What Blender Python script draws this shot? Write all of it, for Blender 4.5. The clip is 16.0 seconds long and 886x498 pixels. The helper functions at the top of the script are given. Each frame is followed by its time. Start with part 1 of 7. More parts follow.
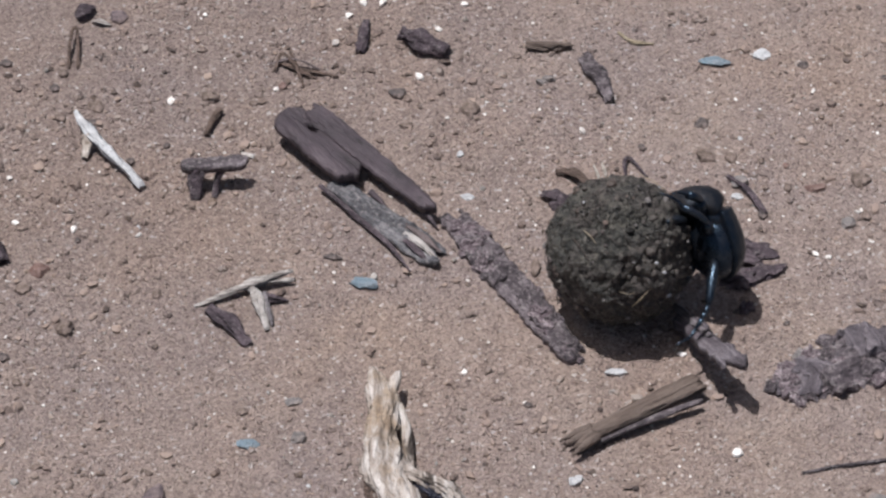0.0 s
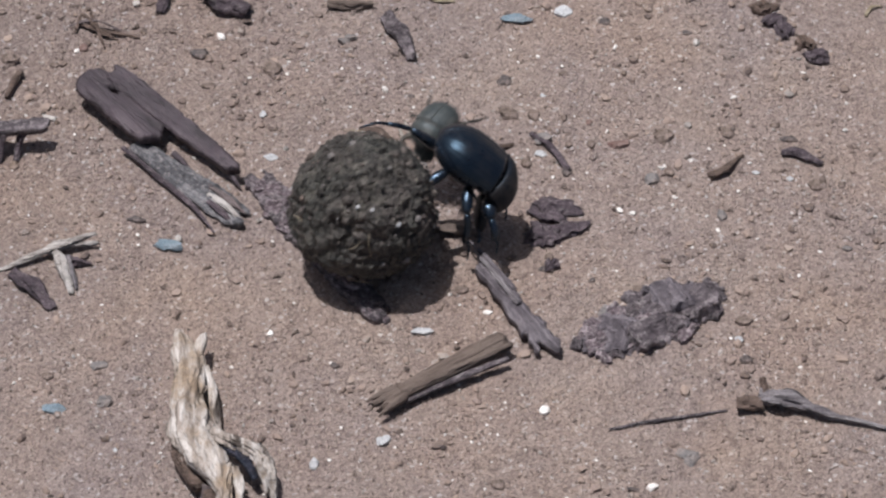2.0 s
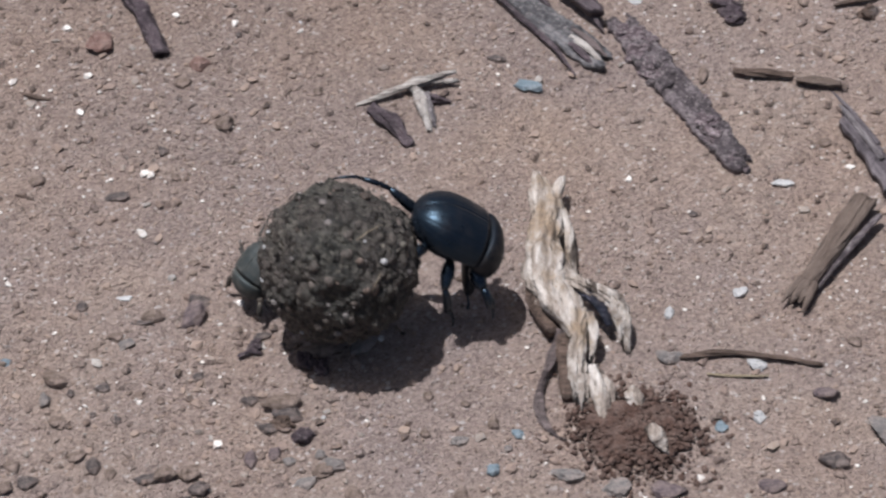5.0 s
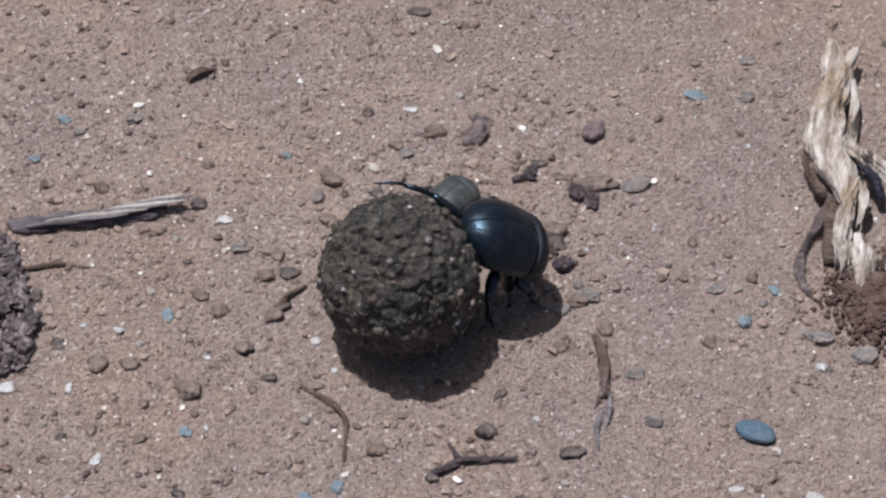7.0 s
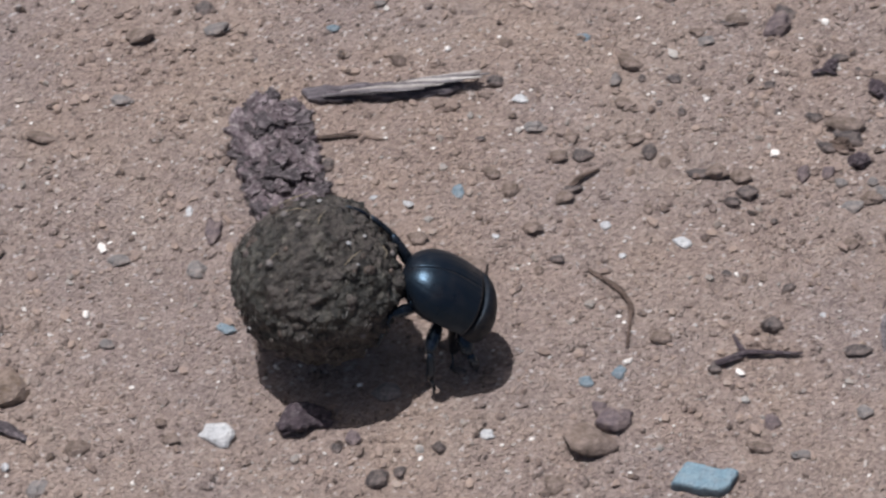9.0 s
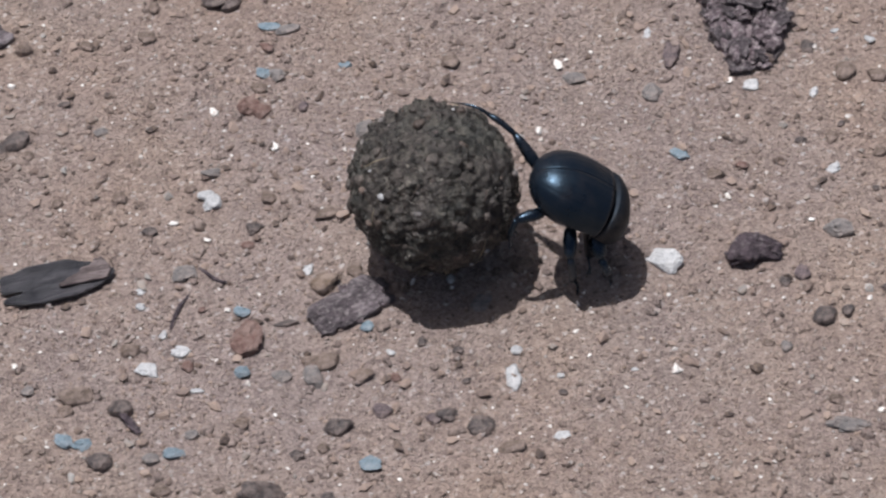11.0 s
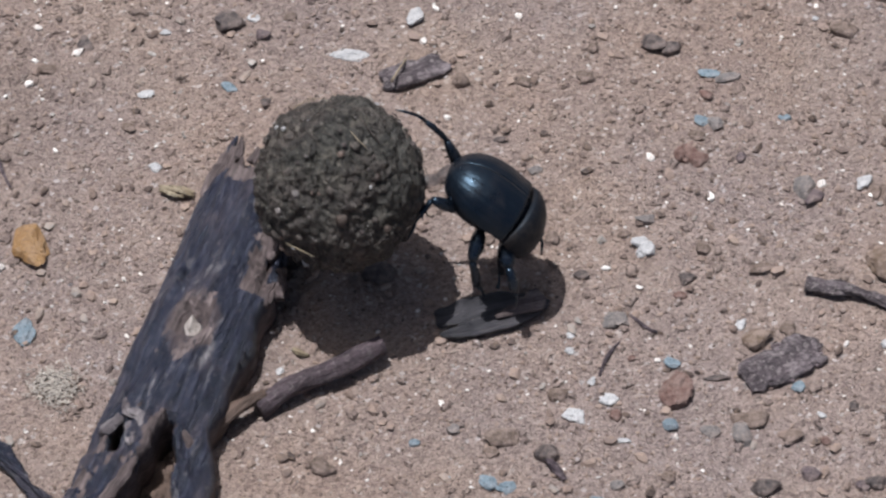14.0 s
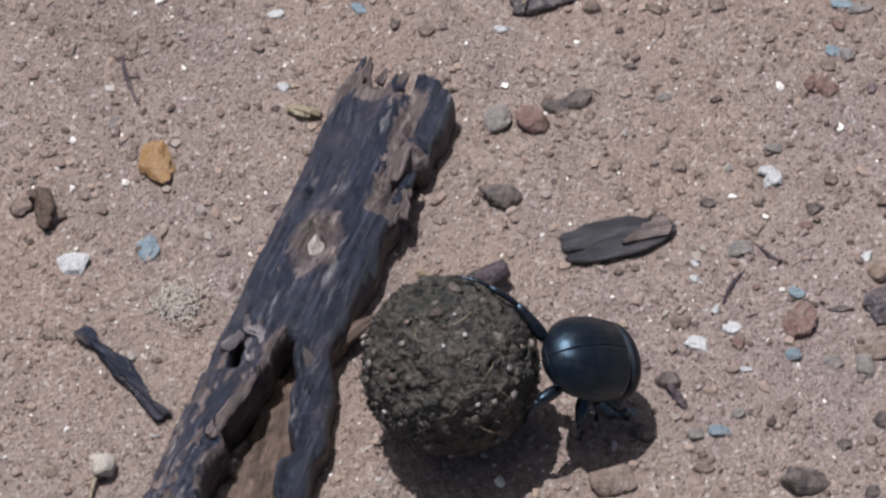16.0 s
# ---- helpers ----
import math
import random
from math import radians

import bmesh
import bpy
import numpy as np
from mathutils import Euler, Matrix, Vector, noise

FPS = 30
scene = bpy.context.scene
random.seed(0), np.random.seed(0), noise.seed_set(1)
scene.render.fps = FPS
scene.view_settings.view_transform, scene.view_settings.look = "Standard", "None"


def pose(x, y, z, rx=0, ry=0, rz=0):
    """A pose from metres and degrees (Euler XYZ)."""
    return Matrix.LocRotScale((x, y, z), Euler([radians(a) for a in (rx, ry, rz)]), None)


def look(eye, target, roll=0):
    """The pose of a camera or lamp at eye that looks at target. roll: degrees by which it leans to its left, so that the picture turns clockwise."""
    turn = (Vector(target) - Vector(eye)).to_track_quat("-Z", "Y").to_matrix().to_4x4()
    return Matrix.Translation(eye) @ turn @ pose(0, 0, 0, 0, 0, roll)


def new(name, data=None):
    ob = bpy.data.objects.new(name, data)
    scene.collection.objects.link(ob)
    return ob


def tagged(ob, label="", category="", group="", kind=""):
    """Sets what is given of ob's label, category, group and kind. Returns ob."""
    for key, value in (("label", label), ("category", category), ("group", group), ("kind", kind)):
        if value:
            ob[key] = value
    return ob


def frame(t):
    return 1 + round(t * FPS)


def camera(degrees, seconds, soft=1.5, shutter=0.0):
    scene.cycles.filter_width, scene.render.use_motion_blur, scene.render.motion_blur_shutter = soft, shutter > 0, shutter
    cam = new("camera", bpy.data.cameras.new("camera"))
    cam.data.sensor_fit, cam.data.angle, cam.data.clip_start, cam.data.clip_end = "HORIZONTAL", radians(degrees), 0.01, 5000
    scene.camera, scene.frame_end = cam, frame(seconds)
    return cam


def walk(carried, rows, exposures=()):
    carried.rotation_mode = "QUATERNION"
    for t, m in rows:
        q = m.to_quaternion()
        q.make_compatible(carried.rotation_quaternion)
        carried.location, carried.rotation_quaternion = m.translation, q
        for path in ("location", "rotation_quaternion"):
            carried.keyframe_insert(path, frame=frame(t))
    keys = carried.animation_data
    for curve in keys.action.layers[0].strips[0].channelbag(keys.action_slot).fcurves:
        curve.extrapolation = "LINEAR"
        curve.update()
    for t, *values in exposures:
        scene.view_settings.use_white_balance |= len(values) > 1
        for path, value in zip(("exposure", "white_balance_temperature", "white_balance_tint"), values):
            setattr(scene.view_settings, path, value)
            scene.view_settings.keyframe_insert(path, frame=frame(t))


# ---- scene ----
MM = 0.001
BALL_R = 20.0

cam = camera(12.0, 16.0, soft=2.35, shutter=0.25)
PATH = [
    (0, (0.01948, -0.80490, 0.82168), (0.01948, -0.09779, 0.11458), 0.379),
    (0.5, (0.02004, -0.80596, 0.82490), (0.03151, -0.10406, 0.11272), 0.888),
    (1, (0.01851, -0.80460, 0.82379), (0.04384, -0.10464, 0.11005), 1.548),
    (1.5, (0.01822, -0.80228, 0.82370), (0.05543, -0.10397, 0.10887), 2.033),
    (2, (0.01723, -0.80156, 0.82216), (0.06554, -0.10370, 0.10755), 2.501),
    (2.5, (0.01665, -0.80184, 0.81865), (0.06716, -0.10425, 0.10394), 2.560),
    (3, (0.01384, -0.80074, 0.81657), (0.05997, -0.10758, 0.09726), 2.390),
    (3.5, (0.01375, -0.79768, 0.81739), (0.04752, -0.11263, 0.08968), 1.833),
    (4, (0.01072, -0.79514, 0.81671), (0.02814, -0.11748, 0.08154), 1.250),
    (4.5, (0.00783, -0.79356, 0.81549), (0.00529, -0.12051, 0.07589), 0.763),
    (5, (0.00426, -0.79345, 0.81063), (-0.02022, -0.12123, 0.07069), 0.412),
    (5.2, (0.00275, -0.79316, 0.80971), (-0.03002, -0.12176, 0.06933), 0.287),
    (7.3, (0.03419, -0.81701, 0.80947), (-0.08100, -0.17590, 0.05071), 2.534),
    (7.5, (0.03276, -0.81556, 0.81002), (-0.08375, -0.17737, 0.04901), 2.580),
    (8, (0.03104, -0.81498, 0.80869), (-0.09458, -0.18220, 0.04462), 2.543),
    (8.5, (0.02973, -0.81366, 0.80684), (-0.11271, -0.18962, 0.03854), 1.930),
    (9, (0.03299, -0.81105, 0.80584), (-0.14025, -0.20318, 0.03093), 0.468),
    (9.5, (0.02693, -0.81440, 0.80101), (-0.16857, -0.21922, 0.02156), -0.388),
    (10, (0.02882, -0.81203, 0.79719), (-0.19809, -0.23782, 0.01056), -2.201),
    (10.2, (0.02898, -0.81117, 0.79525), (-0.20869, -0.24484, 0.00609), -2.799),
    (12.3, (-0.03647, -0.81662, 0.80311), (-0.28283, -0.27788, -0.00253), -1.089),
    (12.5, (-0.03695, -0.81528, 0.80126), (-0.28841, -0.27797, -0.00377), -1.262),
    (13, (-0.03737, -0.81656, 0.80058), (-0.30204, -0.28217, -0.00216), -1.555),
    (13.5, (-0.04140, -0.81581, 0.80175), (-0.31637, -0.28688, -0.00113), -1.868),
    (14, (-0.04130, -0.81537, 0.80067), (-0.33292, -0.29264, -0.00039), -2.558),
    (14.5, (-0.03867, -0.81547, 0.79828), (-0.34663, -0.29768, 0.00012), -3.328),
    (15, (-0.03788, -0.81513, 0.79720), (-0.35551, -0.30105, 0.00043), -3.694),
    (15.5, (-0.03436, -0.81597, 0.79434), (-0.35760, -0.30422, -0.00166), -3.899),
    (16, (-0.03418, -0.81678, 0.79278), (-0.35361, -0.31786, -0.01285), -4.121),
]

walk(cam, [(t, look(eye, target, roll)) for t, eye, target, roll in PATH], exposures=((0, -0.01), (10, -0.03), (12.5, -0.02), (14.5, 0.06), (16, 0.03)))

# ---- light ----
SUN_WAY = Vector((0.24, -0.07, -1.0)).normalized()
sun_up = math.asin(-SUN_WAY.z)
world = bpy.data.worlds.new("sky")
scene.world = world
world.use_nodes = True
sky = world.node_tree.nodes.new("ShaderNodeTexSky")
sky.sky_type, sky.sun_disc, sky.sun_elevation = "NISHITA", False, sun_up
sky.sun_rotation = math.atan2(-SUN_WAY.x, -SUN_WAY.y)
sky.air_density, sky.dust_density, sky.ozone_density = 0.85, 4.0, 0.4
back = world.node_tree.nodes["Background"]
world.node_tree.links.new(sky.outputs["Color"], back.inputs["Color"])
back.inputs["Strength"].default_value = 0.064
sun_data = bpy.data.lights.new("sun", "SUN")
sun_data.energy, sun_data.angle, sun_data.color = 4.55, radians(0.53), (1.0, 0.985, 1.0)
sun = new("sun", sun_data)
sun.matrix_world = look((0, 0, 3), Vector((0, 0, 3)) + SUN_WAY)


# ---- materials ----
class Nodes:
    """A short way to write node materials."""

    def __init__(self, name):
        self.mat = bpy.data.materials.new(name)
        self.mat.use_nodes = True
        self.tree = self.mat.node_tree
        self.bsdf = self.tree.nodes["Principled BSDF"]
        self.coord = self.add("ShaderNodeTexCoord").outputs["Object"]

    def add(self, kind, **sets):
        node = self.tree.nodes.new(kind)
        for key, value in sets.items():
            if key in node.inputs:
                self.feed(node.inputs[key], value)
        return node

    def feed(self, socket, value):
        if isinstance(value, bpy.types.NodeSocket):
            self.tree.links.new(value, socket)
        else:
            socket.default_value = value

    def noise(self, scale, detail=4.0, rough=0.6, where=None, stretch=None):
        where = where or self.coord
        if stretch:
            where = self.add("ShaderNodeMapping", Vector=where, Scale=stretch).outputs[0]
        return self.add("ShaderNodeTexNoise", Vector=where, Scale=scale, Detail=detail, Roughness=rough).outputs["Fac"]

    def cells(self, scale, out="Distance"):
        return self.add("ShaderNodeTexVoronoi", Vector=self.coord, Scale=scale).outputs[out]

    def ramp(self, fac, *stops):
        node = self.add("ShaderNodeValToRGB", Fac=fac)
        while len(node.color_ramp.elements) < len(stops):
            node.color_ramp.elements.new(0.5)
        for element, (place, value) in zip(node.color_ramp.elements, stops):
            element.position = place
            element.color = (*value, 1) if isinstance(value, tuple) else (value, value, value, 1)
        return node.outputs["Color"]

    def mix(self, fac, a, b, way="MIX"):
        node = self.tree.nodes.new("ShaderNodeMix")
        node.data_type, node.blend_type = "RGBA", way
        for socket, value in ((node.inputs["Factor"], fac), (node.inputs["A"], a), (node.inputs["B"], b)):
            self.feed(socket, (*value, 1) if isinstance(value, tuple) else value)
        return node.outputs["Result"]

    def value(self, way, a, b):
        node = self.tree.nodes.new("ShaderNodeMath")
        node.operation = way
        self.feed(node.inputs[0], a)
        self.feed(node.inputs[1], b)
        return node.outputs[0]

    def bump(self, height, metres, strength=1.0, under=None):
        node = self.add("ShaderNodeBump", Height=height, Distance=metres, Strength=strength)
        if under:
            self.feed(node.inputs["Normal"], under)
        return node.outputs["Normal"]

    def done(self, colour, rough, normal=None, **sets):
        self.feed(self.bsdf.inputs["Base Color"], (*colour, 1) if isinstance(colour, tuple) else colour)
        self.feed(self.bsdf.inputs["Roughness"], rough)
        if normal:
            self.feed(self.bsdf.inputs["Normal"], normal)
        for key, value in sets.items():
            self.feed(self.bsdf.inputs[key.replace("_", " ")], value)
        return self.mat


def sand_material():
    n = Nodes("sand")
    broad = n.noise(24, 3, 0.55)
    tone = n.ramp(broad, (0.34, (0.305, 0.231, 0.214)), (0.5, (0.358, 0.268, 0.234)), (0.64, (0.418, 0.314, 0.252)))
    apart = n.add("ShaderNodeVectorMath", Vector=n.coord)
    apart.operation = "DISTANCE"
    apart.inputs[1].default_value = (-0.10, 0.10, 0)
    damp = n.value("ADD", n.value("MULTIPLY", apart.outputs["Value"], 3.6), n.value("MULTIPLY", n.noise(32, 4, 0.6), 0.7))
    tone = n.mix(n.ramp(damp, (0.60, 0.95), (1.15, 0.0)), tone, (0.17, 0.116, 0.102))
    dry = n.add("ShaderNodeVectorMath", Vector=n.coord)
    dry.operation = "DISTANCE"
    dry.inputs[1].default_value = (-0.25, -0.295, 0)
    dryness = n.value("ADD", n.value("MULTIPLY", dry.outputs["Value"], 8.0), n.value("MULTIPLY", n.noise(32, 4, 0.6), 0.7))
    tone = n.mix(n.ramp(dryness, (0.55, 0.5), (1.25, 0.0)), tone, (0.47, 0.365, 0.325))
    spot = n.add("ShaderNodeVectorMath", Vector=n.coord)
    spot.operation = "DISTANCE"
    spot.inputs[1].default_value = (-0.453, -0.301, 0)
    stain = n.value("ADD", n.value("MULTIPLY", spot.outputs["Value"], 19.0), n.value("MULTIPLY", n.noise(110, 4, 0.6), 0.7))
    tone = n.mix(n.ramp(stain, (0.50, 0.95), (0.92, 0.0)), tone, (0.14, 0.098, 0.092))
    mid = n.noise(300, 5, 0.7)
    tone = n.mix(n.ramp(mid, (0.36, 0.8), (0.5, 0.0)), tone, (0.165, 0.118, 0.098))
    tone = n.mix(n.ramp(n.noise(125, 5, 0.68), (0.36, 0.55), (0.52, 0.0)), tone, (0.20, 0.148, 0.132))
    tone = n.mix(n.ramp(n.noise(520, 4, 0.65), (0.55, 0.0), (0.72, 0.5)), tone, (0.46, 0.375, 0.32))
    grain = n.add("ShaderNodeTexVoronoi", Vector=n.coord, Scale=1050.0)
    # the whitest cells are sparkles of the sand, painted as colour
    speck = n.ramp(grain.outputs["Color"], (0.08, (0.10, 0.072, 0.062)), (0.24, (0.24, 0.178, 0.152)), (0.5, (0.36, 0.275, 0.232)), (0.8, (0.47, 0.37, 0.30)), (0.95, (0.95, 0.90, 0.86)))
    tone = n.mix(0.5, tone, speck)
    dustier = n.add("ShaderNodeTexVoronoi", Vector=n.coord, Scale=2300.0)
    tone = n.mix(0.3, tone, n.ramp(dustier.outputs["Color"], (0.1, (0.13, 0.092, 0.078)), (0.5, (0.36, 0.275, 0.235)), (0.9, (0.62, 0.50, 0.42))))
    hue = n.ramp(n.noise(17, 4, 0.6), (0.36, (0.885, 0.925, 1.0)), (0.5, (0.935, 0.96, 1.0)), (0.66, (0.96, 0.95, 0.945)))
    tone = n.mix(1.0, tone, hue, "MULTIPLY")
    fine = n.bump(n.noise(1700, 3, 0.7), 0.0007, 0.9)
    lumps = n.bump(mid, 0.003, 0.9, n.bump(grain.outputs["Distance"], 0.0006, 0.7, fine))
    return n.done(tone, 0.85, lumps, Specular_IOR_Level=0.35)


def wood_material(name, dark, mid, light, streak=0.5, gloss=0.6, grain=900.0, along=(0.07, 1, 1)):
    n = Nodes(name)
    lines = n.noise(grain, 5, 0.65, stretch=along)
    blotch = n.noise(120, 4, 0.6)
    tone = n.ramp(lines, (0.3, dark), (0.52, mid), (0.75, light))
    tone = n.mix(n.ramp(blotch, (0.4, 0.0), (0.65, streak)), tone, light)
    pits = n.noise(1400, 4, 0.7)
    tone = n.mix(n.ramp(pits, (0.3, 0.6), (0.45, 0.0)), tone, tuple(c * 0.35 for c in dark))
    relief = n.bump(lines, 0.0014, 1.0, n.bump(pits, 0.0005, 0.7))
    return n.done(tone, gloss, relief, Specular_IOR_Level=0.45)


def burnt_material():
    n = Nodes("burnt_log")
    lines = n.noise(700, 6, 0.72, stretch=(0.11, 1, 1))
    tone = n.ramp(lines, (0.32, (0.008, 0.008, 0.014)), (0.54, (0.029, 0.031, 0.054)), (0.78, (0.125, 0.128, 0.175)))
    worn = n.ramp(n.noise(70, 5, 0.65, stretch=(0.5, 1, 1)), (0.50, 0.0), (0.64, 0.62))
    tone = n.mix(worn, tone, n.ramp(n.noise(900, 5, 0.75, stretch=(0.4, 1, 1)), (0.34, (0.030, 0.023, 0.031)), (0.5, (0.078, 0.061, 0.074)), (0.68, (0.20, 0.168, 0.182))))
    ring = n.add("ShaderNodeVectorMath", Vector=n.add("ShaderNodeMapping", Vector=n.coord, Scale=(0.7, 1, 0)).outputs[0])
    ring.operation = "DISTANCE"
    ring.inputs[1].default_value = (-0.0109, -0.0014, 0)
    near = n.value("ADD", ring.outputs["Value"], n.value("MULTIPLY", n.noise(160, 4, 0.6), 0.004))
    tone = n.mix(n.ramp(n.value("MULTIPLY", near, 100.0), (0.72, 0.85), (0.86, 0.0)), tone, n.ramp(n.noise(900, 4, 0.7), (0.3, (0.05, 0.038, 0.042)), (0.7, (0.18, 0.14, 0.14))))
    pale = n.ramp(n.noise(230, 6, 0.75, stretch=(0.22, 1, 1)), (0.57, 0.0), (0.66, 0.75))
    tone = n.mix(pale, tone, n.ramp(n.noise(1500, 4, 0.75, stretch=(0.2, 1, 1)), (0.35, (0.09, 0.085, 0.10)), (0.6, (0.40, 0.38, 0.39))))
    tone = n.mix(n.ramp(n.noise(1300, 4, 0.7), (0.6, 0.0), (0.72, 0.6)), tone, (0.36, 0.31, 0.29))
    relief = n.bump(lines, 0.0015, 1.0, n.bump(n.noise(420, 5, 0.7, stretch=(0.3, 1, 1)), 0.0016, 0.8, n.bump(n.noise(1500, 4, 0.7), 0.0005, 0.8)))
    rough = n.ramp(worn, (0.0, 0.34), (1.0, 0.75))
    return n.done(tone, rough, relief, Specular_IOR_Level=0.5, Specular_Tint=(0.7, 0.85, 1.0, 1.0))


def bark_material(name, dark, mid, light, dust=0.35):
    n = Nodes(name)
    soft = n.noise(95, 4, 0.6)
    plates = n.noise(380, 5, 0.75, stretch=(0.45, 1, 1))
    tone = n.ramp(plates, (0.32, dark), (0.49, mid), (0.69, light))
    tone = n.mix(n.ramp(soft, (0.35, 0.55), (0.6, 0.0)), tone, dark)
    cracks = n.add("ShaderNodeTexVoronoi", Vector=n.add("ShaderNodeMapping", Vector=n.coord, Scale=(0.5, 1, 1)).outputs[0], Scale=780.0)
    cracks.feature = "DISTANCE_TO_EDGE"
    gap = n.ramp(cracks.outputs["Distance"], (0.02, 0.45), (0.12, 0.0))
    tone = n.mix(gap, tone, tuple(c * 0.3 for c in dark))
    tone = n.mix(n.ramp(n.noise(700, 5, 0.75), (0.52, 0.0), (0.66, dust)), tone, (0.40, 0.36, 0.355))
    relief = n.bump(plates, 0.0018, 1.0, n.bump(n.noise(1500, 3, 0.7), 0.0005, 0.8))
    return n.done(tone, 0.68, relief)


def dung_material():
    n = Nodes("dung")
    patch = n.noise(42, 3, 0.55)
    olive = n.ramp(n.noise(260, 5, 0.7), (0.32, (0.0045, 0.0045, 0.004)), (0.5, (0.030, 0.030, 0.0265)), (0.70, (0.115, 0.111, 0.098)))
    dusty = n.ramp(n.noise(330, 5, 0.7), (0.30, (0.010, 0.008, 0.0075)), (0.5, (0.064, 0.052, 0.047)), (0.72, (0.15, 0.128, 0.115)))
    tone = n.mix(n.ramp(patch, (0.42, 0.0), (0.55, 0.9)), olive, dusty)
    bend = n.add("ShaderNodeVectorMath", Vector=n.coord)
    bend.operation = "ADD"
    warp = n.add("ShaderNodeTexNoise", Vector=n.coord, Scale=300.0, Detail=3.0)
    less = n.add("ShaderNodeVectorMath", Vector=warp.outputs["Color"])
    less.operation = "SCALE"
    less.inputs["Scale"].default_value = 0.004
    n.tree.links.new(less.outputs[0], bend.inputs[1])
    clods = n.add("ShaderNodeTexVoronoi", Vector=bend.outputs[0], Scale=330.0)
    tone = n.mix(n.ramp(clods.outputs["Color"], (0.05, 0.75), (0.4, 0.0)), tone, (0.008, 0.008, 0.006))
    tone = n.mix(n.ramp(clods.outputs["Color"], (0.72, 0.0), (0.95, 0.6)), tone, (0.115, 0.105, 0.085))
    fibre = n.noise(420, 4, 0.7, stretch=(1, 1, 0.12))
    tone = n.mix(n.ramp(fibre, (0.62, 0.0), (0.76, 0.3)), tone, (0.15, 0.135, 0.10))
    tone = n.mix(n.ramp(n.noise(900, 4, 0.75), (0.52, 0.0), (0.68, 0.75)), tone, (0.165, 0.15, 0.122))
    bits = n.ramp(n.cells(850, "Color"), (0.86, 0.0), (0.96, 0.8))
    tone = n.mix(bits, tone, (0.30, 0.275, 0.235))
    # near-black blotches paint the shade of hollows between clods into the colour
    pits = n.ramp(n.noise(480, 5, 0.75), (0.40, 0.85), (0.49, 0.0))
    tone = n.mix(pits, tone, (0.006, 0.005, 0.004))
    relief = n.bump(n.noise(260, 5, 0.7), 0.0028, 1.0, n.bump(clods.outputs["Distance"], 0.0016, 0.7, n.bump(n.noise(1100, 4, 0.7), 0.0006, 0.9)))
    return n.done(tone, n.ramp(n.noise(500, 3, 0.6), (0.4, 0.30), (0.6, 0.75)), relief, Specular_IOR_Level=0.6)


def root_material(name="bleached_root", split=1.0):
    """Bleached wood; split: how much of it is dark cracks."""
    n = Nodes(name)
    lines = n.noise(430, 5, 0.68, stretch=(1, 0.13, 1))
    tone = n.ramp(lines, (0.26, (0.09, 0.07, 0.06)), (0.45, (0.32, 0.272, 0.238)), (0.62, (0.57, 0.53, 0.50)), (0.82, (0.74, 0.72, 0.70)))
    tone = n.mix(n.ramp(n.noise(62, 4, 0.6), (0.53, 0.0), (0.66, 0.7)), tone, n.ramp(n.noise(700, 4, 0.7), (0.3, (0.13, 0.085, 0.052)), (0.7, (0.36, 0.26, 0.165))))
    grooves = n.noise(270, 4, 0.7, stretch=(1, 0.16, 1))
    tone = n.mix(n.ramp(grooves, (0.38, 0.9 * split), (0.38 + 0.08 * split, 0.0)), tone, (0.035, 0.025, 0.02))
    tone = n.mix(n.ramp(n.noise(1500, 4, 0.7), (0.3, 0.6), (0.42, 0.0)), tone, (0.07, 0.05, 0.04))
    relief = n.bump(grooves, 0.0018, 1.0, n.bump(lines, 0.001, 0.8))
    return n.done(tone, 0.7, relief, Specular_IOR_Level=0.4)


def smooth_bark_material():
    n = Nodes("smooth_purple_bark")
    soft = n.noise(130, 5, 0.6, stretch=(0.35, 1, 1))
    tone = n.ramp(soft, (0.3, (0.024, 0.017, 0.022)), (0.5, (0.056, 0.041, 0.050)), (0.7, (0.108, 0.083, 0.095)))
    lines = n.noise(900, 4, 0.7, stretch=(0.1, 1, 1))
    tone = n.mix(n.ramp(lines, (0.34, 0.7), (0.46, 0.0)), tone, (0.045, 0.032, 0.036))
    tone = n.mix(n.ramp(n.noise(900, 4, 0.7), (0.6, 0.0), (0.76, 0.4)), tone, (0.33, 0.27, 0.25))
    tone = n.mix(n.ramp(n.noise(420, 5, 0.7, stretch=(0.3, 1, 1)), (0.36, 0.8), (0.46, 0.0)), tone, (0.018, 0.013, 0.015))
    relief = n.bump(lines, 0.001, 0.9, n.bump(soft, 0.003, 0.9))
    return n.done(tone, 0.6, relief)


def shell_material(name, colour, gloss, dusty, dust_colour=(0.2, 0.16, 0.13), sheen=0.5, tint=(1.0, 1.0, 1.0, 1.0)):
    n = Nodes(name)
    dust = n.ramp(n.noise(260, 5, 0.7), (0.45, 0.0), (0.7, dusty))
    tone = n.mix(dust, colour, dust_colour)
    rough = n.ramp(n.noise(400, 4, 0.6), (0.3, gloss), (0.75, gloss + 0.22))
    relief = n.bump(n.noise(3000, 3, 0.6), 0.0001, 0.5)
    return n.done(tone, rough, relief, Specular_IOR_Level=sheen, Specular_Tint=tint)


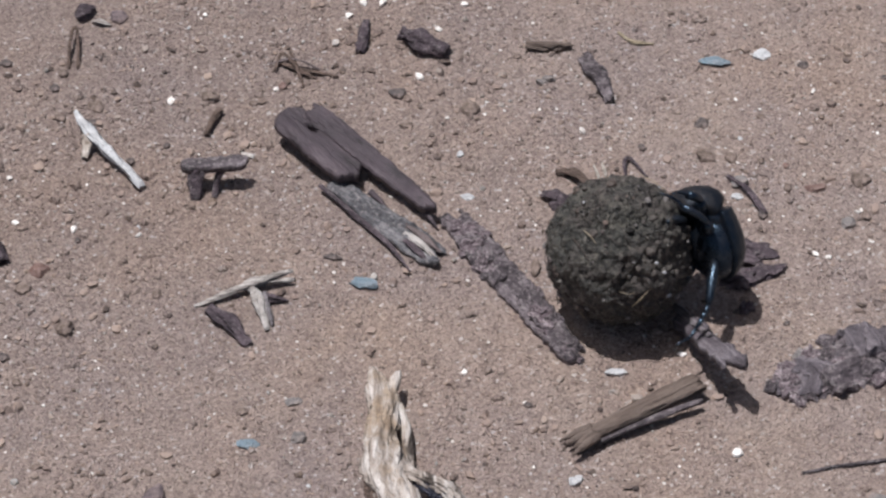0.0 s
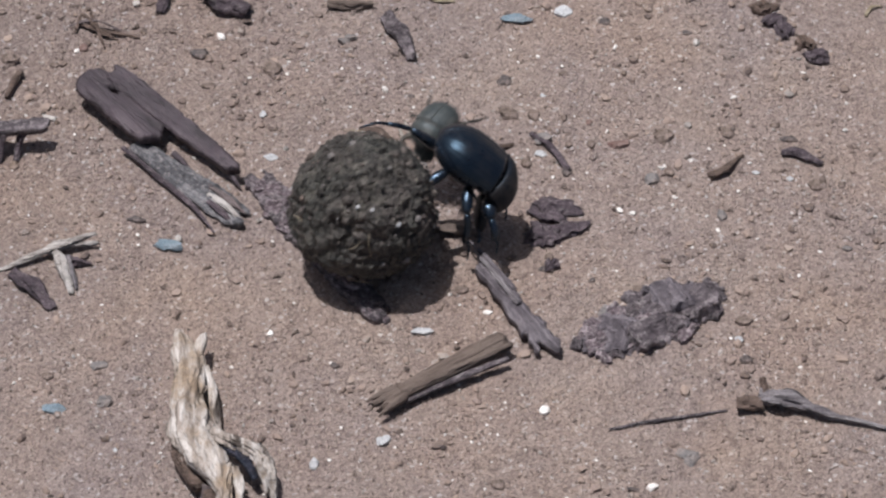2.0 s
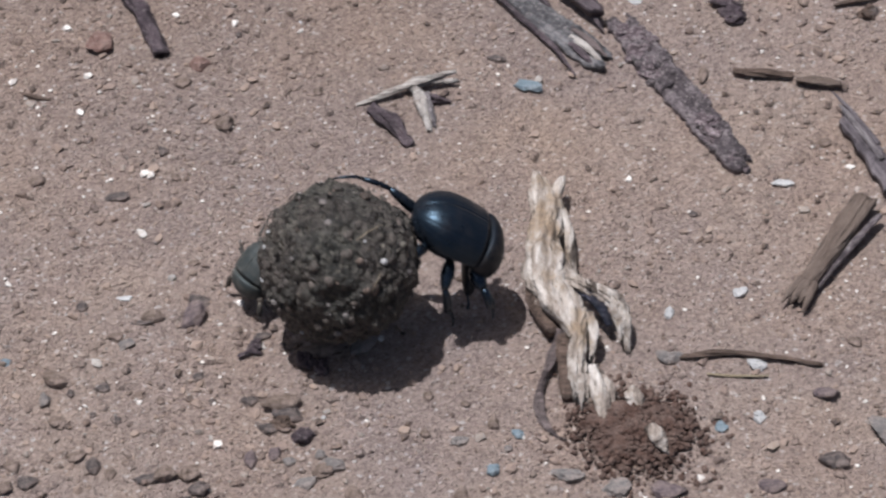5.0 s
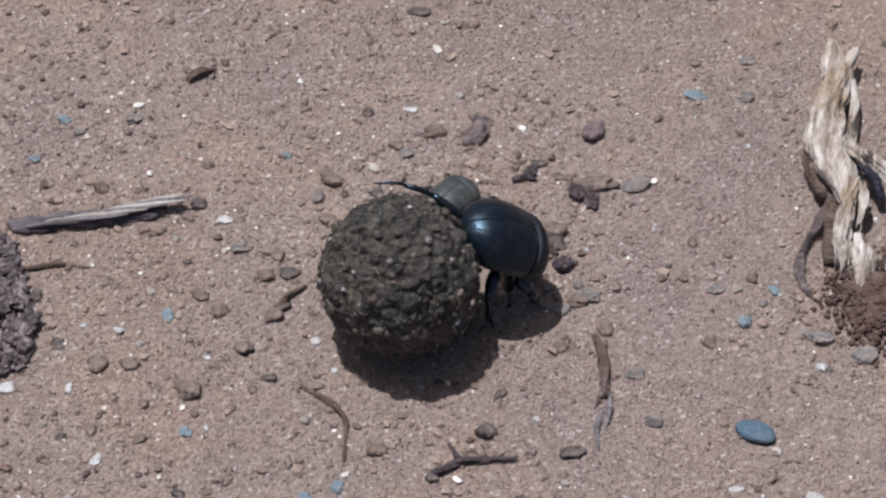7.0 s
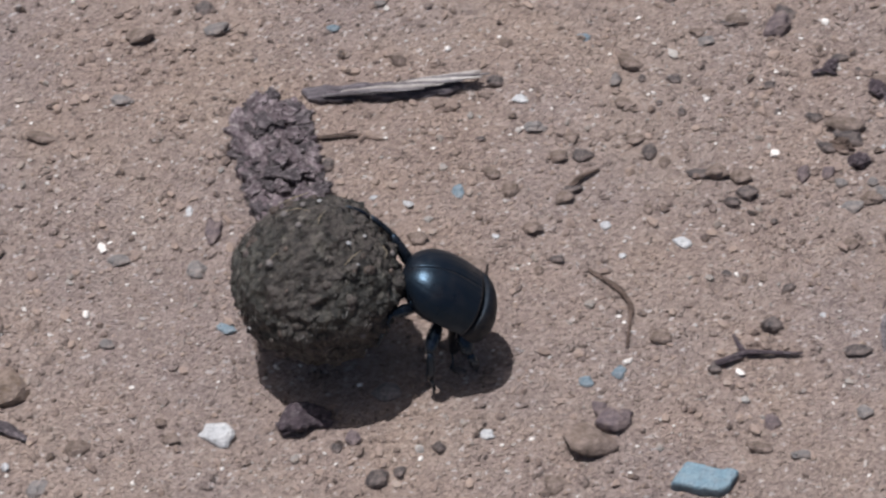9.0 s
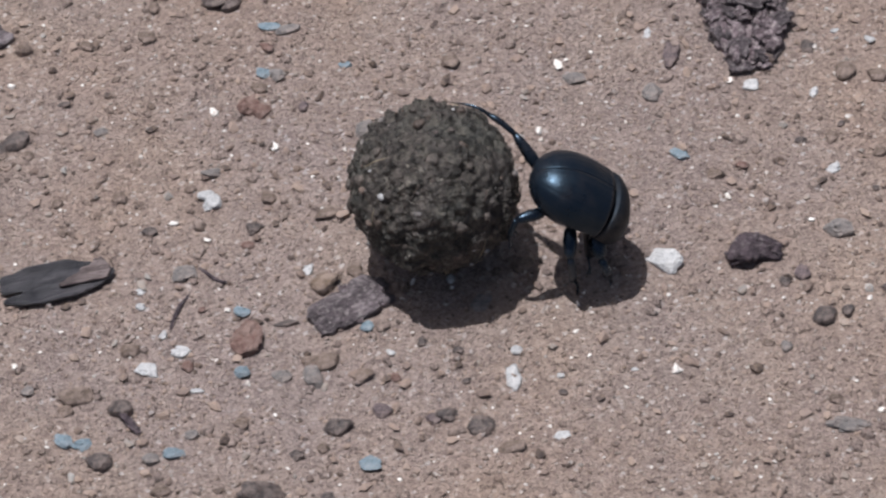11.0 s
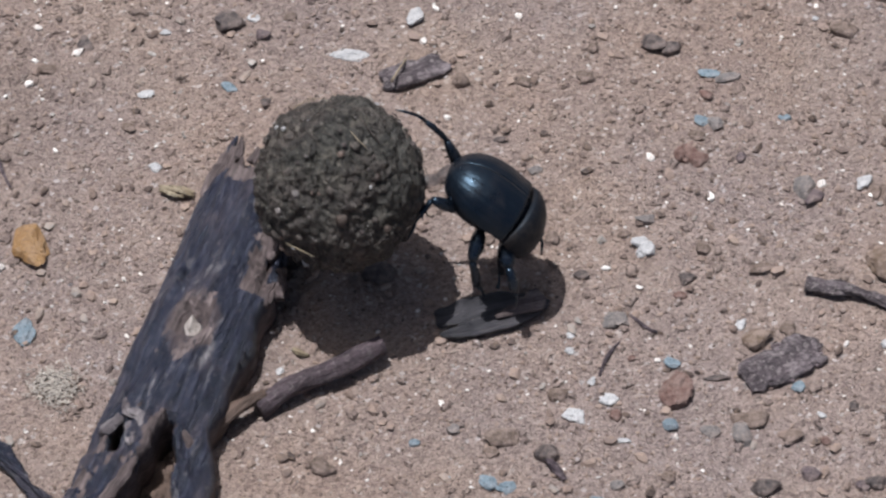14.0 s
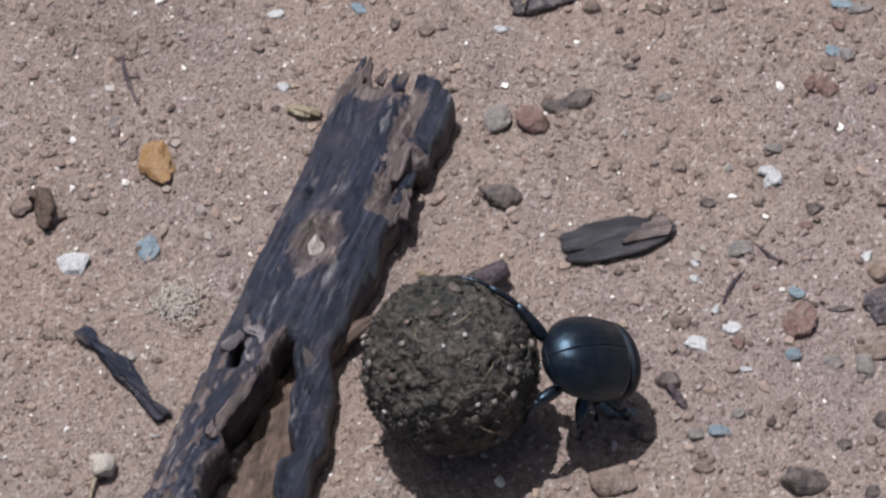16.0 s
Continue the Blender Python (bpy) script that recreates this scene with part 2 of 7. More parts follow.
def stone_material(name, dark, light, gloss=0.7, dust=0.7):
    n = Nodes(name)
    shade = n.add("ShaderNodeObjectInfo").outputs["Random"]
    tone = n.ramp(n.noise(420, 5, 0.65), (0.3, dark), (0.7, light))
    tone = n.mix(n.value("MULTIPLY", shade, 0.35), tone, tuple(c * 0.55 for c in dark))
    tone = n.mix(n.ramp(n.noise(320, 5, 0.7), (0.40, 0.1 * dust), (0.62, dust)), tone, (0.33, 0.258, 0.228))
    tone = n.mix(n.ramp(n.noise(1600, 4, 0.7), (0.34, 0.55), (0.48, 0.0)), tone, tuple(c * 0.4 for c in dark))
    relief = n.bump(n.noise(480, 4, 0.7), 0.0012, 0.8, n.bump(n.noise(1500, 4, 0.7), 0.0004, 0.8))
    return n.done(tone, gloss, relief)


def grit_material():
    n = Nodes("grit")
    island = n.add("ShaderNodeNewGeometry").outputs["Random Per Island"]
    # the last, near-white stop paints tiny glints as pale grains
    tone = n.ramp(island, (0.0, (0.05, 0.038, 0.036)), (0.18, (0.12, 0.09, 0.082)), (0.40, (0.25, 0.19, 0.167)), (0.82, (0.33, 0.255, 0.215)), (0.93, (0.28, 0.27, 0.26)), (0.965, (0.85, 0.82, 0.79)))
    tone = n.mix(n.ramp(n.noise(900, 3, 0.6), (0.4, 0.0), (0.7, 0.5)), tone, (0.33, 0.24, 0.18))
    return n.done(tone, 0.8, n.bump(n.noise(1700, 3, 0.7), 0.0003, 0.8))


SAND = sand_material()
DUNG = dung_material()
DUNG_PALE = stone_material("pale_dung", (0.040, 0.035, 0.031), (0.112, 0.098, 0.087), 0.6, 0.25)
DUNG_BROWN = stone_material("brown_dung", (0.034, 0.025, 0.021), (0.098, 0.072, 0.058), 0.5, 0.2)
GRIT = grit_material()
BLACK = shell_material("black_shell", (0.004, 0.006, 0.010), 0.25, 0.05, sheen=0.5, tint=(0.45, 0.72, 1.0, 1.0))
DULL_BLACK = shell_material("dull_black_shell", (0.006, 0.007, 0.010), 0.45, 0.16, sheen=0.3, tint=(0.6, 0.78, 1.0, 1.0))
LEG_BLACK = shell_material("black_shell", (0.004, 0.006, 0.010), 0.2, 0.07, sheen=0.72, tint=(0.48, 0.72, 1.0, 1.0))
GREY_SHELL = shell_material("dusty_shell", (0.034, 0.040, 0.040), 0.42, 0.4, (0.17, 0.16, 0.145), tint=(0.8, 0.92, 1.0, 1.0))
GREY_LEG = shell_material("dusty_leg", (0.03, 0.028, 0.026), 0.5, 0.5)
BARK_PURPLE = bark_material("purple_bark", (0.036, 0.024, 0.032), (0.094, 0.068, 0.082), (0.17, 0.13, 0.146), 0.3)
BARK_GREY = bark_material("grey_bark", (0.030, 0.023, 0.028), (0.115, 0.091, 0.102), (0.33, 0.285, 0.30), 0.6)
BARK_CLUMP = bark_material("crumbly_bark", (0.050, 0.033, 0.041), (0.20, 0.150, 0.168), (0.62, 0.53, 0.555), 0.95)
GREY_WOOD = wood_material("grey_wood", (0.045, 0.036, 0.042), (0.165, 0.145, 0.156), (0.43, 0.40, 0.41), 0.4)
STICK_BROWN = wood_material("brown_stick", (0.08, 0.058, 0.048), (0.145, 0.108, 0.09), (0.215, 0.168, 0.143), 0.4)
BLEACHED = wood_material("bleached_wood", (0.035, 0.026, 0.021), (0.36, 0.295, 0.245), (0.70, 0.65, 0.60), 0.6, 0.6, 520.0)
BLEACHED_ROOT = root_material()
ROOT_SKIN = root_material("smooth_root", 0.35)
BURNT = burnt_material()
SPLINTER = bark_material("blue_grey_splinter", (0.035, 0.034, 0.040), (0.13, 0.128, 0.14), (0.30, 0.29, 0.30), 0.6)
SMOOTH_BARK = smooth_bark_material()
RAW_WOOD = wood_material("raw_wood", (0.026, 0.019, 0.020), (0.098, 0.074, 0.074), (0.31, 0.255, 0.25), 0.3, 0.7, 700.0)
PALE_WOOD = wood_material("pale_wood", (0.12, 0.096, 0.086), (0.40, 0.36, 0.335), (0.70, 0.67, 0.645), 0.5, 0.6, 700.0)
DARK_WOOD = wood_material("dark_grey_wood", (0.03, 0.024, 0.030), (0.105, 0.088, 0.101), (0.30, 0.268, 0.288), 0.3)
POD_BLACK = wood_material("pod_black", (0.007, 0.007, 0.010), (0.024, 0.024, 0.031), (0.105, 0.098, 0.108), 0.25, 0.42, 700.0)
BROWN_WOOD = wood_material("rotten_wood", (0.04, 0.026, 0.02), (0.11, 0.075, 0.06), (0.24, 0.17, 0.14), 0.4)
SOIL = stone_material("red_soil", (0.055, 0.028, 0.021), (0.115, 0.062, 0.047), 0.9, 0.3)
STRAW = wood_material("straw", (0.20, 0.15, 0.09), (0.36, 0.30, 0.21), (0.52, 0.46, 0.35), 0.3)
LICHEN = stone_material("lichen", (0.46, 0.41, 0.36), (0.7, 0.66, 0.60), 0.9, 0.2)
PALE_BLUE = stone_material("pale_blue", (0.15, 0.25, 0.32), (0.25, 0.38, 0.45), 0.5, 0.2)
SLATE_BLUE = stone_material("slate_blue", (0.05, 0.11, 0.17), (0.085, 0.165, 0.23), 0.45, 0.12)
STONES = {
    "brown": stone_material("brown_stone", (0.10, 0.072, 0.056), (0.20, 0.145, 0.115)),
    "red": stone_material("red_stone", (0.13, 0.066, 0.056), (0.22, 0.125, 0.105), 0.7, 0.45),
    "grey": stone_material("grey_stone", (0.13, 0.125, 0.125), (0.26, 0.25, 0.25), 0.7, 0.5),
    "dark": stone_material("dark_stone", (0.032, 0.027, 0.030), (0.080, 0.067, 0.068), 0.55, 0.5),
    "blue": stone_material("blue_stone", (0.14, 0.21, 0.26), (0.25, 0.34, 0.40), 0.6, 0.25),
    "white": stone_material("white_stone", (0.42, 0.43, 0.45), (0.74, 0.75, 0.76), 0.45, 0.15),
    "purple": stone_material("purple_stone", (0.075, 0.055, 0.066), (0.15, 0.115, 0.130), 0.7, 0.5),
    "tan": stone_material("tan_stone", (0.13, 0.088, 0.06), (0.24, 0.17, 0.115)),
    "amber": stone_material("amber_stone", (0.24, 0.125, 0.04), (0.42, 0.25, 0.10), 0.4, 0.25),
}


# ---- helpers of the scene ----
def part(name, bm, material, parent=None, label=""):
    """Links a bmesh as one smooth mesh object."""
    mesh = bpy.data.meshes.new(name)
    bm.to_mesh(mesh)
    bm.free()
    mesh.materials.append(material)
    for polygon in mesh.polygons:
        polygon.use_smooth = True
    ob = new(name, mesh)
    ob.parent = parent
    return tagged(ob, label)


def wave(x, y, scale, seed=0.0):
    return noise.noise(Vector((x / scale, y / scale, seed)))


def ground_height(x, y):
    """The ground's height in mm at a place in mm."""
    return 1.1 * wave(x, y, 70, 3) + 0.55 * wave(x, y, 22, 5) + 0.6 * wave(x, y, 8, 7) + 0.55 * wave(x, y, 3.6, 9) - 0.55


def lump(size, seed, rough=0.22, detail=2, cut=0.0):
    """A rough stone as a bmesh; size: its half axes in mm."""
    bm = bmesh.new()
    bmesh.ops.create_icosphere(bm, subdivisions=detail, radius=1)
    rng = random.Random(seed)
    shift = Vector((rng.uniform(-50, 50), rng.uniform(-50, 50), rng.uniform(-50, 50)))
    planes = [Vector((rng.gauss(0, 1), rng.gauss(0, 1), rng.gauss(0, 1))).normalized() for _ in range(13)]
    for v in bm.verts:
        d = v.co.copy()
        r = 1 + rough * noise.noise(d * 1.3 + shift) + 0.5 * rough * noise.noise(d * 3.1 + shift)
        for p in planes if cut else ():
            reach = d.dot(p) * r
            if reach > 1 - cut:
                r *= (1 - cut) / reach
        v.co = Vector((d.x * size[0], d.y * size[1], d.z * size[2])) * r * MM
    return bm


def stone(x, y, size, colour="brown", name="stone", label="", flat=0.62, turn=None, seed=None, cut=0.25, category="stone", group="stones on the sand"):
    """A stone of a given size in mm, half sunk a little into the sand."""
    seed = int(abs(x * 31 + y * 57 + size[0] * 7)) if seed is None else seed
    rng = random.Random(seed)
    long, wide = size[0] * 0.47, size[1] * 0.47
    high = min(long, wide) * flat
    if colour in ("white", "blue"):
        high *= 0.75
    broken = rng.uniform(0.22, 0.42)
    grow = 1 / (1 - 0.55 * broken)
    ob = part(name, lump((long * grow, wide * grow, high * grow), seed, rng.uniform(0.45, 0.85), 3 if size[0] > 3.5 else 2, broken), STONES[colour])
    for polygon in ob.data.polygons:
        polygon.use_smooth = size[0] < 4 or colour in ("brown", "purple", "dark")
    ob.matrix_world = pose(x * MM, y * MM, (ground_height(x, y) + high * rng.uniform(0.2, 0.5)) * MM, rng.uniform(-16, 16), rng.uniform(-16, 16), rng.uniform(0, 360) if turn is None else turn)
    chips = {"white": ("quartz_chip", "small whitish quartz chip lying on the sand"), "blue": ("slate_chip", "small blue grey slate chip lying on the sand")}
    if colour in chips and name == "stone":
        ob.name, label = chips[colour]
        category, group = "chip", f"{colour} chips on the sand"
    return tagged(ob, label or f"small rough {colour} stone lying on the sand", category, group)


def lay(ob, x0, y0, x1, y1, z0=0.0, z1=None, roll=0.0):
    """Lays a piece with its ends towards two places in mm."""
    z1 = z0 if z1 is None else z1
    a, b = Vector((x0, y0, z0 + ground_height(x0, y0))), Vector((x1, y1, z1 + ground_height(x1, y1)))
    way = b - a
    turn = math.degrees(math.atan2(way.y, way.x))
    tilt = -math.degrees(math.atan2(way.z, math.hypot(way.x, way.y)))
    mid = (a + b) / 2
    ob.matrix_world = pose(mid.x * MM, mid.y * MM, mid.z * MM, roll, tilt, turn)
    return ob


def lay_pose(x0, y0, x1, y1, z0, z1):
    way = Vector((x1 - x0, y1 - y0, z1 - z0))
    return pose((x0 + x1) / 2 * MM, (y0 + y1) / 2 * MM, ((z0 + z1) / 2 + ground_height((x0 + x1) / 2, (y0 + y1) / 2)) * MM, 0, -math.degrees(math.atan2(way.z, math.hypot(way.x, way.y))), math.degrees(math.atan2(way.y, way.x)))


def tube(points, radii, sides=8):
    """A smooth rod through places in mm, as a bmesh."""
    bm = bmesh.new()
    rows = []
    places = [Vector(p) for p in points]
    for i, p in enumerate(places):
        way = (places[min(i + 1, len(places) - 1)] - places[max(i - 1, 0)]).normalized()
        side = way.cross(Vector((0.31, 0.2, 0.93))).normalized()
        up = side.cross(way)
        rows.append([bm.verts.new((p + radii[i] * (side * math.cos(2 * math.pi * j / sides) + up * math.sin(2 * math.pi * j / sides))) * MM) for j in range(sides)])
    for a, b in zip(rows, rows[1:]):
        for j in range(sides):
            bm.faces.new((a[j], a[(j + 1) % sides], b[(j + 1) % sides], b[j]))
    bm.faces.new(rows[0][::-1])
    bm.faces.new(rows[-1])
    return bm


# ---- ground ----
def build_ground():
    far = [45.0 * 1.6 ** k for k in range(1, 15)]
    xs = [-530 - v for v in reversed(far)] + [-530 + 1.5 * k for k in range(501)] + [220 + v for v in far]
    ys = [-490 - v for v in reversed(far)] + [-490 + 1.5 * k for k in range(454)] + [190 + v for v in far]
    verts = [(x * MM, y * MM, ground_height(x, y) * MM) for y in ys for x in xs]
    w = len(xs)
    faces = [(j * w + i, j * w + i + 1, (j + 1) * w + i + 1, (j + 1) * w + i) for j in range(len(ys) - 1) for i in range(w - 1)]
    mesh = bpy.data.meshes.new("ground")
    mesh.from_pydata(verts, [], faces)
    mesh.materials.append(SAND)
    for polygon in mesh.polygons:
        polygon.use_smooth = True
    return tagged(new("ground", mesh), "dry pinkish brown sand strewn with grit and small crumbs", "ground", kind="structure")


build_ground()


# ---- dung ball ----
def build_ball():
    bm = bmesh.new()
    bmesh.ops.create_icosphere(bm, subdivisions=7, radius=1)
    for v in bm.verts:
        d = v.co.normalized()
        rough = min(max(0.75 + 1.3 * noise.noise(d * 1.4 + Vector((5, 2, 8))), 0.35), 1.25)
        r = 1 + 0.06 * noise.noise(d * 1.6) + 0.05 * noise.noise(d * 3.4 + Vector((7, 1, 3)))
        bent = d + 0.06 * Vector((noise.noise(d * 9), noise.noise(d * 9 + Vector((4, 0, 0))), noise.noise(d * 9 + Vector((0, 4, 0)))))
        r += rough * (0.10 * (0.5 - noise.voronoi(bent * 5.5)[0][0]) + 0.06 * (0.45 - noise.voronoi(bent * 12)[0][0]))
        patchy = min(max(0.6 + 1.5 * noise.noise(d * 2.3 + Vector((1, 9, 4))), 0.15), 1.2)
        r += 0.03 * noise.noise(d * 8) + patchy * (0.018 * noise.noise(d * 30) + 0.020 * (0.45 - noise.voronoi(bent * 22)[0][0]) + 0.010 * noise.noise(d * 60))
        v.co = d * r * (BALL_R - 0.3) * MM
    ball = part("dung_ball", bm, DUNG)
    rng = random.Random(4)
    for k in range(70):
        d = Vector((rng.gauss(0, 1), rng.gauss(0, 1), rng.gauss(0, 1))).normalized()
        size = rng.choice((0.4, 0.5, 0.6, 0.8, 1.1, 1.4))
        grit = part("embedded_grit", lump((size, size * 0.8, size * 0.6), k, 0.3, 1, 0.2), STONES[rng.choice(("grey", "white", "grey", "brown", "dark"))], ball)
        grit.matrix_basis = Matrix.Translation(d * (BALL_R + 0.05) * MM) @ d.to_track_quat("Z", "Y").to_matrix().to_4x4()
    for k in range(110):
        d = Vector((rng.gauss(0, 1), rng.gauss(0, 1), rng.gauss(0, 1))).normalized()
        size = rng.uniform(0.7, 1.7)
        pellet = part("dung_pellet", lump((size, size * rng.uniform(0.65, 0.95), size * 0.7), 900 + k, 0.45, 2), (DUNG_PALE, DUNG, DUNG_PALE, DUNG_BROWN)[k % 4], ball)
        pellet.matrix_basis = Matrix.Translation(d * (BALL_R + rng.uniform(-1.1, -0.25)) * MM) @ d.to_track_quat("Z", "Y").to_matrix().to_4x4() @ pose(0, 0, 0, 0, 0, rng.uniform(0, 360))
    for k in range(44):
        d = Vector((rng.gauss(0, 1), rng.gauss(0, 1), rng.gauss(0, 1))).normalized()
        long = rng.uniform(1.2, 4.2)
        thin = rng.uniform(0.07, 0.15)
        fibre = part("straw", tube([(-long, 0, -0.1), (0, 0.3, 0.45), (long, 0, rng.uniform(-0.4, 0.9))], [thin, thin * 1.2, thin * 0.6], 5), (STRAW, DUNG_PALE, DUNG_BROWN, DUNG_PALE)[k % 4], ball)
        fibre.matrix_basis = Matrix.Translation(d * (BALL_R + 0.1) * MM) @ d.to_track_quat("Z", "Y").to_matrix().to_4x4() @ pose(0, 0, 0, 0, 0, rng.uniform(0, 360))
    return tagged(ball, "rough dark olive brown ball of packed dung rolling on the sand", "dung ball")


ball = build_ball()


# ---- beetles ----
def lofted(stations, side=0, under=0.35, ribs=0.0, steps=40):
    """A domed shell lofted along its axis. stations: (x, z, tilt in degrees, half width, height) in mm. side: 1 or -1 for one half alone. ribs: depth of the lengthwise furrows."""
    bm = bmesh.new()
    rows = []
    first, last = (math.pi / 2, -math.pi / 2) if side else (math.pi, -math.pi)
    count = steps if side else 2 * steps
    for x, z, tilt, wide, high in stations:
        lean = radians(tilt)
        row = []
        for j in range(count + 1 if side else count):
            a = first + (last - first) * j / count
            c, h = math.cos(a), math.sin(a)
            fall = 1 - ribs * max(0.0, math.cos(a * 17)) ** 8 * (1 if h > 0.06 else 0)
            y = wide * math.copysign(abs(c) ** 0.92, c) * fall
            up = (high * abs(h) ** 0.95 if h > 0 else -under * high * abs(h)) * fall
            if side:
                y = side * max(y, 0.0) + side * 0.04
            row.append(bm.verts.new(Vector((x + up * math.sin(lean), y, z + up * math.cos(lean))) * MM))
        rows.append(row)
    n = len(rows[0])
    for a, b in zip(rows, rows[1:]):
        for j in range(n):
            bm.faces.new((a[j], a[(j + 1) % n], b[(j + 1) % n], b[j]))
    bm.faces.new(rows[0][::-1])
    bm.faces.new(rows[-1])
    bmesh.ops.recalc_face_normals(bm, faces=bm.faces)
    return bm


def wing_case_stations(s):
    """The wing cases from their straight front edge to the rounded tail."""
    rows = []
    for k in range(41):
        f = math.sin(math.pi / 2 * k / 40)
        back = max(0.0, (f - 0.28) / 0.72)
        wide = 9.7 * (1 - back ** 2.5) ** 0.5 * (0.955 + 0.045 * min(1, f / 0.25))
        high = 7.9 * (1 - max(0.0, (f - 0.35) / 0.65) ** 2.3) ** 0.58 * (0.93 + 0.07 * min(1, f / 0.3))
        rows.append(((6.5 - 17.9 * f) * s, (-0.9 + 0.7 * back ** 2) * s, 0.0, max(wide, 0.05) * s, max(high, 0.05) * s))
    return rows


def pronotum_stations(s):
    """The neck shield, which curves down from the wing cases to the head."""
    rows, x, z = [], 6.65, -0.9
    for k in range(25):
        f = k / 24
        tilt = 14 + 58 * f
        wide = 9.25 * (1 - 0.40 * f ** 2.0) * (0.965 + 0.035 * min(1, f / 0.08))
        high = 7.45 * (1 - 0.62 * f ** 1.5) * (0.94 + 0.06 * min(1, f / 0.10))
        if f > 0.9:
            high *= 1 - 2.2 * (f - 0.9)
        rows.append((x * s, z * s, tilt, wide * s, high * s))
        x += 8.4 / 24 * math.cos(radians(tilt))
        z -= 8.4 / 24 * math.sin(radians(tilt))
    return rows


def shell(half, middle, squash=0.35, steps=28):
    """A domed oval of half axes in mm round a middle, flatter below."""
    bm = bmesh.new()
    bmesh.ops.create_uvsphere(bm, u_segments=2 * steps, v_segments=steps, radius=1)
    for v in bm.verts:
        x, y, z = v.co
        z *= 1.0 if z > 0 else squash
        v.co = Vector((x * half[0] + middle[0], y * half[1] + middle[1], z * half[2] + middle[2])) * MM
    return bm


def bow(bm, pivot, degrees):
    """Turns a mesh downwards about a place in mm."""
    turn = Matrix.Translation(Vector(pivot) * MM) @ pose(0, 0, 0, 0, degrees, 0) @ Matrix.Translation(-Vector(pivot) * MM)
    bmesh.ops.transform(bm, matrix=turn, verts=bm.verts)
    return bm


def build_beetle(name, shell_mat, neck_mat, leg_mat, size, bends, label):
    """A beetle with its head along x; its origin is the middle of the wing cases, which are 18 mm long at size 1."""
    s = size
    beetle = new(name)
    tagged(beetle, label, "beetle")
    for side in (1, -1):
        part("wing_case", lofted(wing_case_stations(s), side, 0.12, 0.012, 60), shell_mat, beetle)
    part("abdomen", shell((9.8 * s, 8.4 * s, 3.4 * s), (-1.0 * s, 0, -1.6 * s), 1.5), leg_mat, beetle)
    part("waist", shell((5.0 * s, 8.3 * s, 6.0 * s), (5.8 * s, 0, -1.2 * s), 0.7), leg_mat, beetle)
    front = [part("pronotum", lofted(pronotum_stations(s), 0, 0.45, 0.0, 28), neck_mat, beetle)]
    bm = shell((4.8 * s, 5.6 * s, 2.4 * s), (16.5 * s, 0, -2.6 * s), 0.6)
    for v in bm.verts:
        reach = v.co.x / (s * MM) - 16.5
        if reach > 1.5:
            angle = math.atan2(v.co.y, v.co.x - 14.5 * s * MM)
            v.co.x += 1.0 * s * MM * max(0, math.cos(angle * 9))
    front.append(part("head", bow(bm, (6.4 * s, 0, -2 * s), 56), neck_mat, beetle))
    for side in (1, -1):
        front.append(part("antenna", bow(tube([(18.5 * s, side * 4 * s, -3 * s), (20.5 * s, side * 6.4 * s, -2.4 * s), (21.9 * s, side * 7.4 * s, -2.6 * s)], [0.25 * s, 0.25 * s, 0.6 * s]), (6.4 * s, 0, -2 * s), 56), leg_mat, beetle))
    legs = []
    hips = {"fore": (8.8, 5.0, -4.6), "mid": (2.4, 5.4, -5.0), "hind": (-4.5, 4.6, -4.6)}
    for kind in ("fore", "mid", "hind"):
        for side in (1, -1):
            hip = Vector(hips[kind]) * s
            hip.y *= side
            knee, ankle, tip = (Vector((p[0], p[1] * side, p[2])) * s for p in bends[kind if side > 0 else kind + "_near"])
            thick = {"fore": 1.6, "mid": 1.35, "hind": 1.15}[kind] * s
            leg = part(f"{kind}_leg", tube([(0, 0, 0), knee * 0.2, knee * 0.5, knee * 0.85, knee], [thick * 0.7, thick * 1.15, thick * 1.35, thick, thick * 0.6]), leg_mat, beetle)
            leg.matrix_basis = Matrix.Translation(hip * MM)
            way = ankle - knee
            arc = Vector((0, side * 0.6 * s, 0.8 * s)) * (0.4 if kind == "hind" else 1)
            part("tibia", tube([knee, knee + way * 0.15 + arc * 0.3, knee + way * 0.4 + arc * 0.6, knee + way * 0.7 + arc * 0.5, ankle], [thick * 0.5, thick * 0.6, thick * 0.62, thick * 0.66, thick * 0.5] if kind == "hind" else [thick * 0.5, thick * 0.66, thick * 0.72, thick * 0.8, thick * 0.72]), leg_mat, leg)
            for k in range(3 if kind != "hind" else 2):
                root = knee + way * (0.4 + 0.25 * k)
                part("spine", tube([root, root + Vector((1.2, side * 1.3, -0.5)) * s], [0.5 * s, 0.08 * s], 5), leg_mat, leg)
            sag = (tip - ankle).length * 0.14
            part("tarsus", tube([ankle + (tip - ankle) * f + Vector((0, 0, sag * math.sin(math.pi * f))) for f in (0, 0.15, 0.3, 0.45, 0.6, 0.8, 1)], [0.52 * s, 0.4 * s, 0.46 * s, 0.36 * s, 0.4 * s, 0.3 * s, 0.18 * s], 6), leg_mat, leg)
            legs.append((leg, kind, side, hip * MM))
    return beetle, legs, front


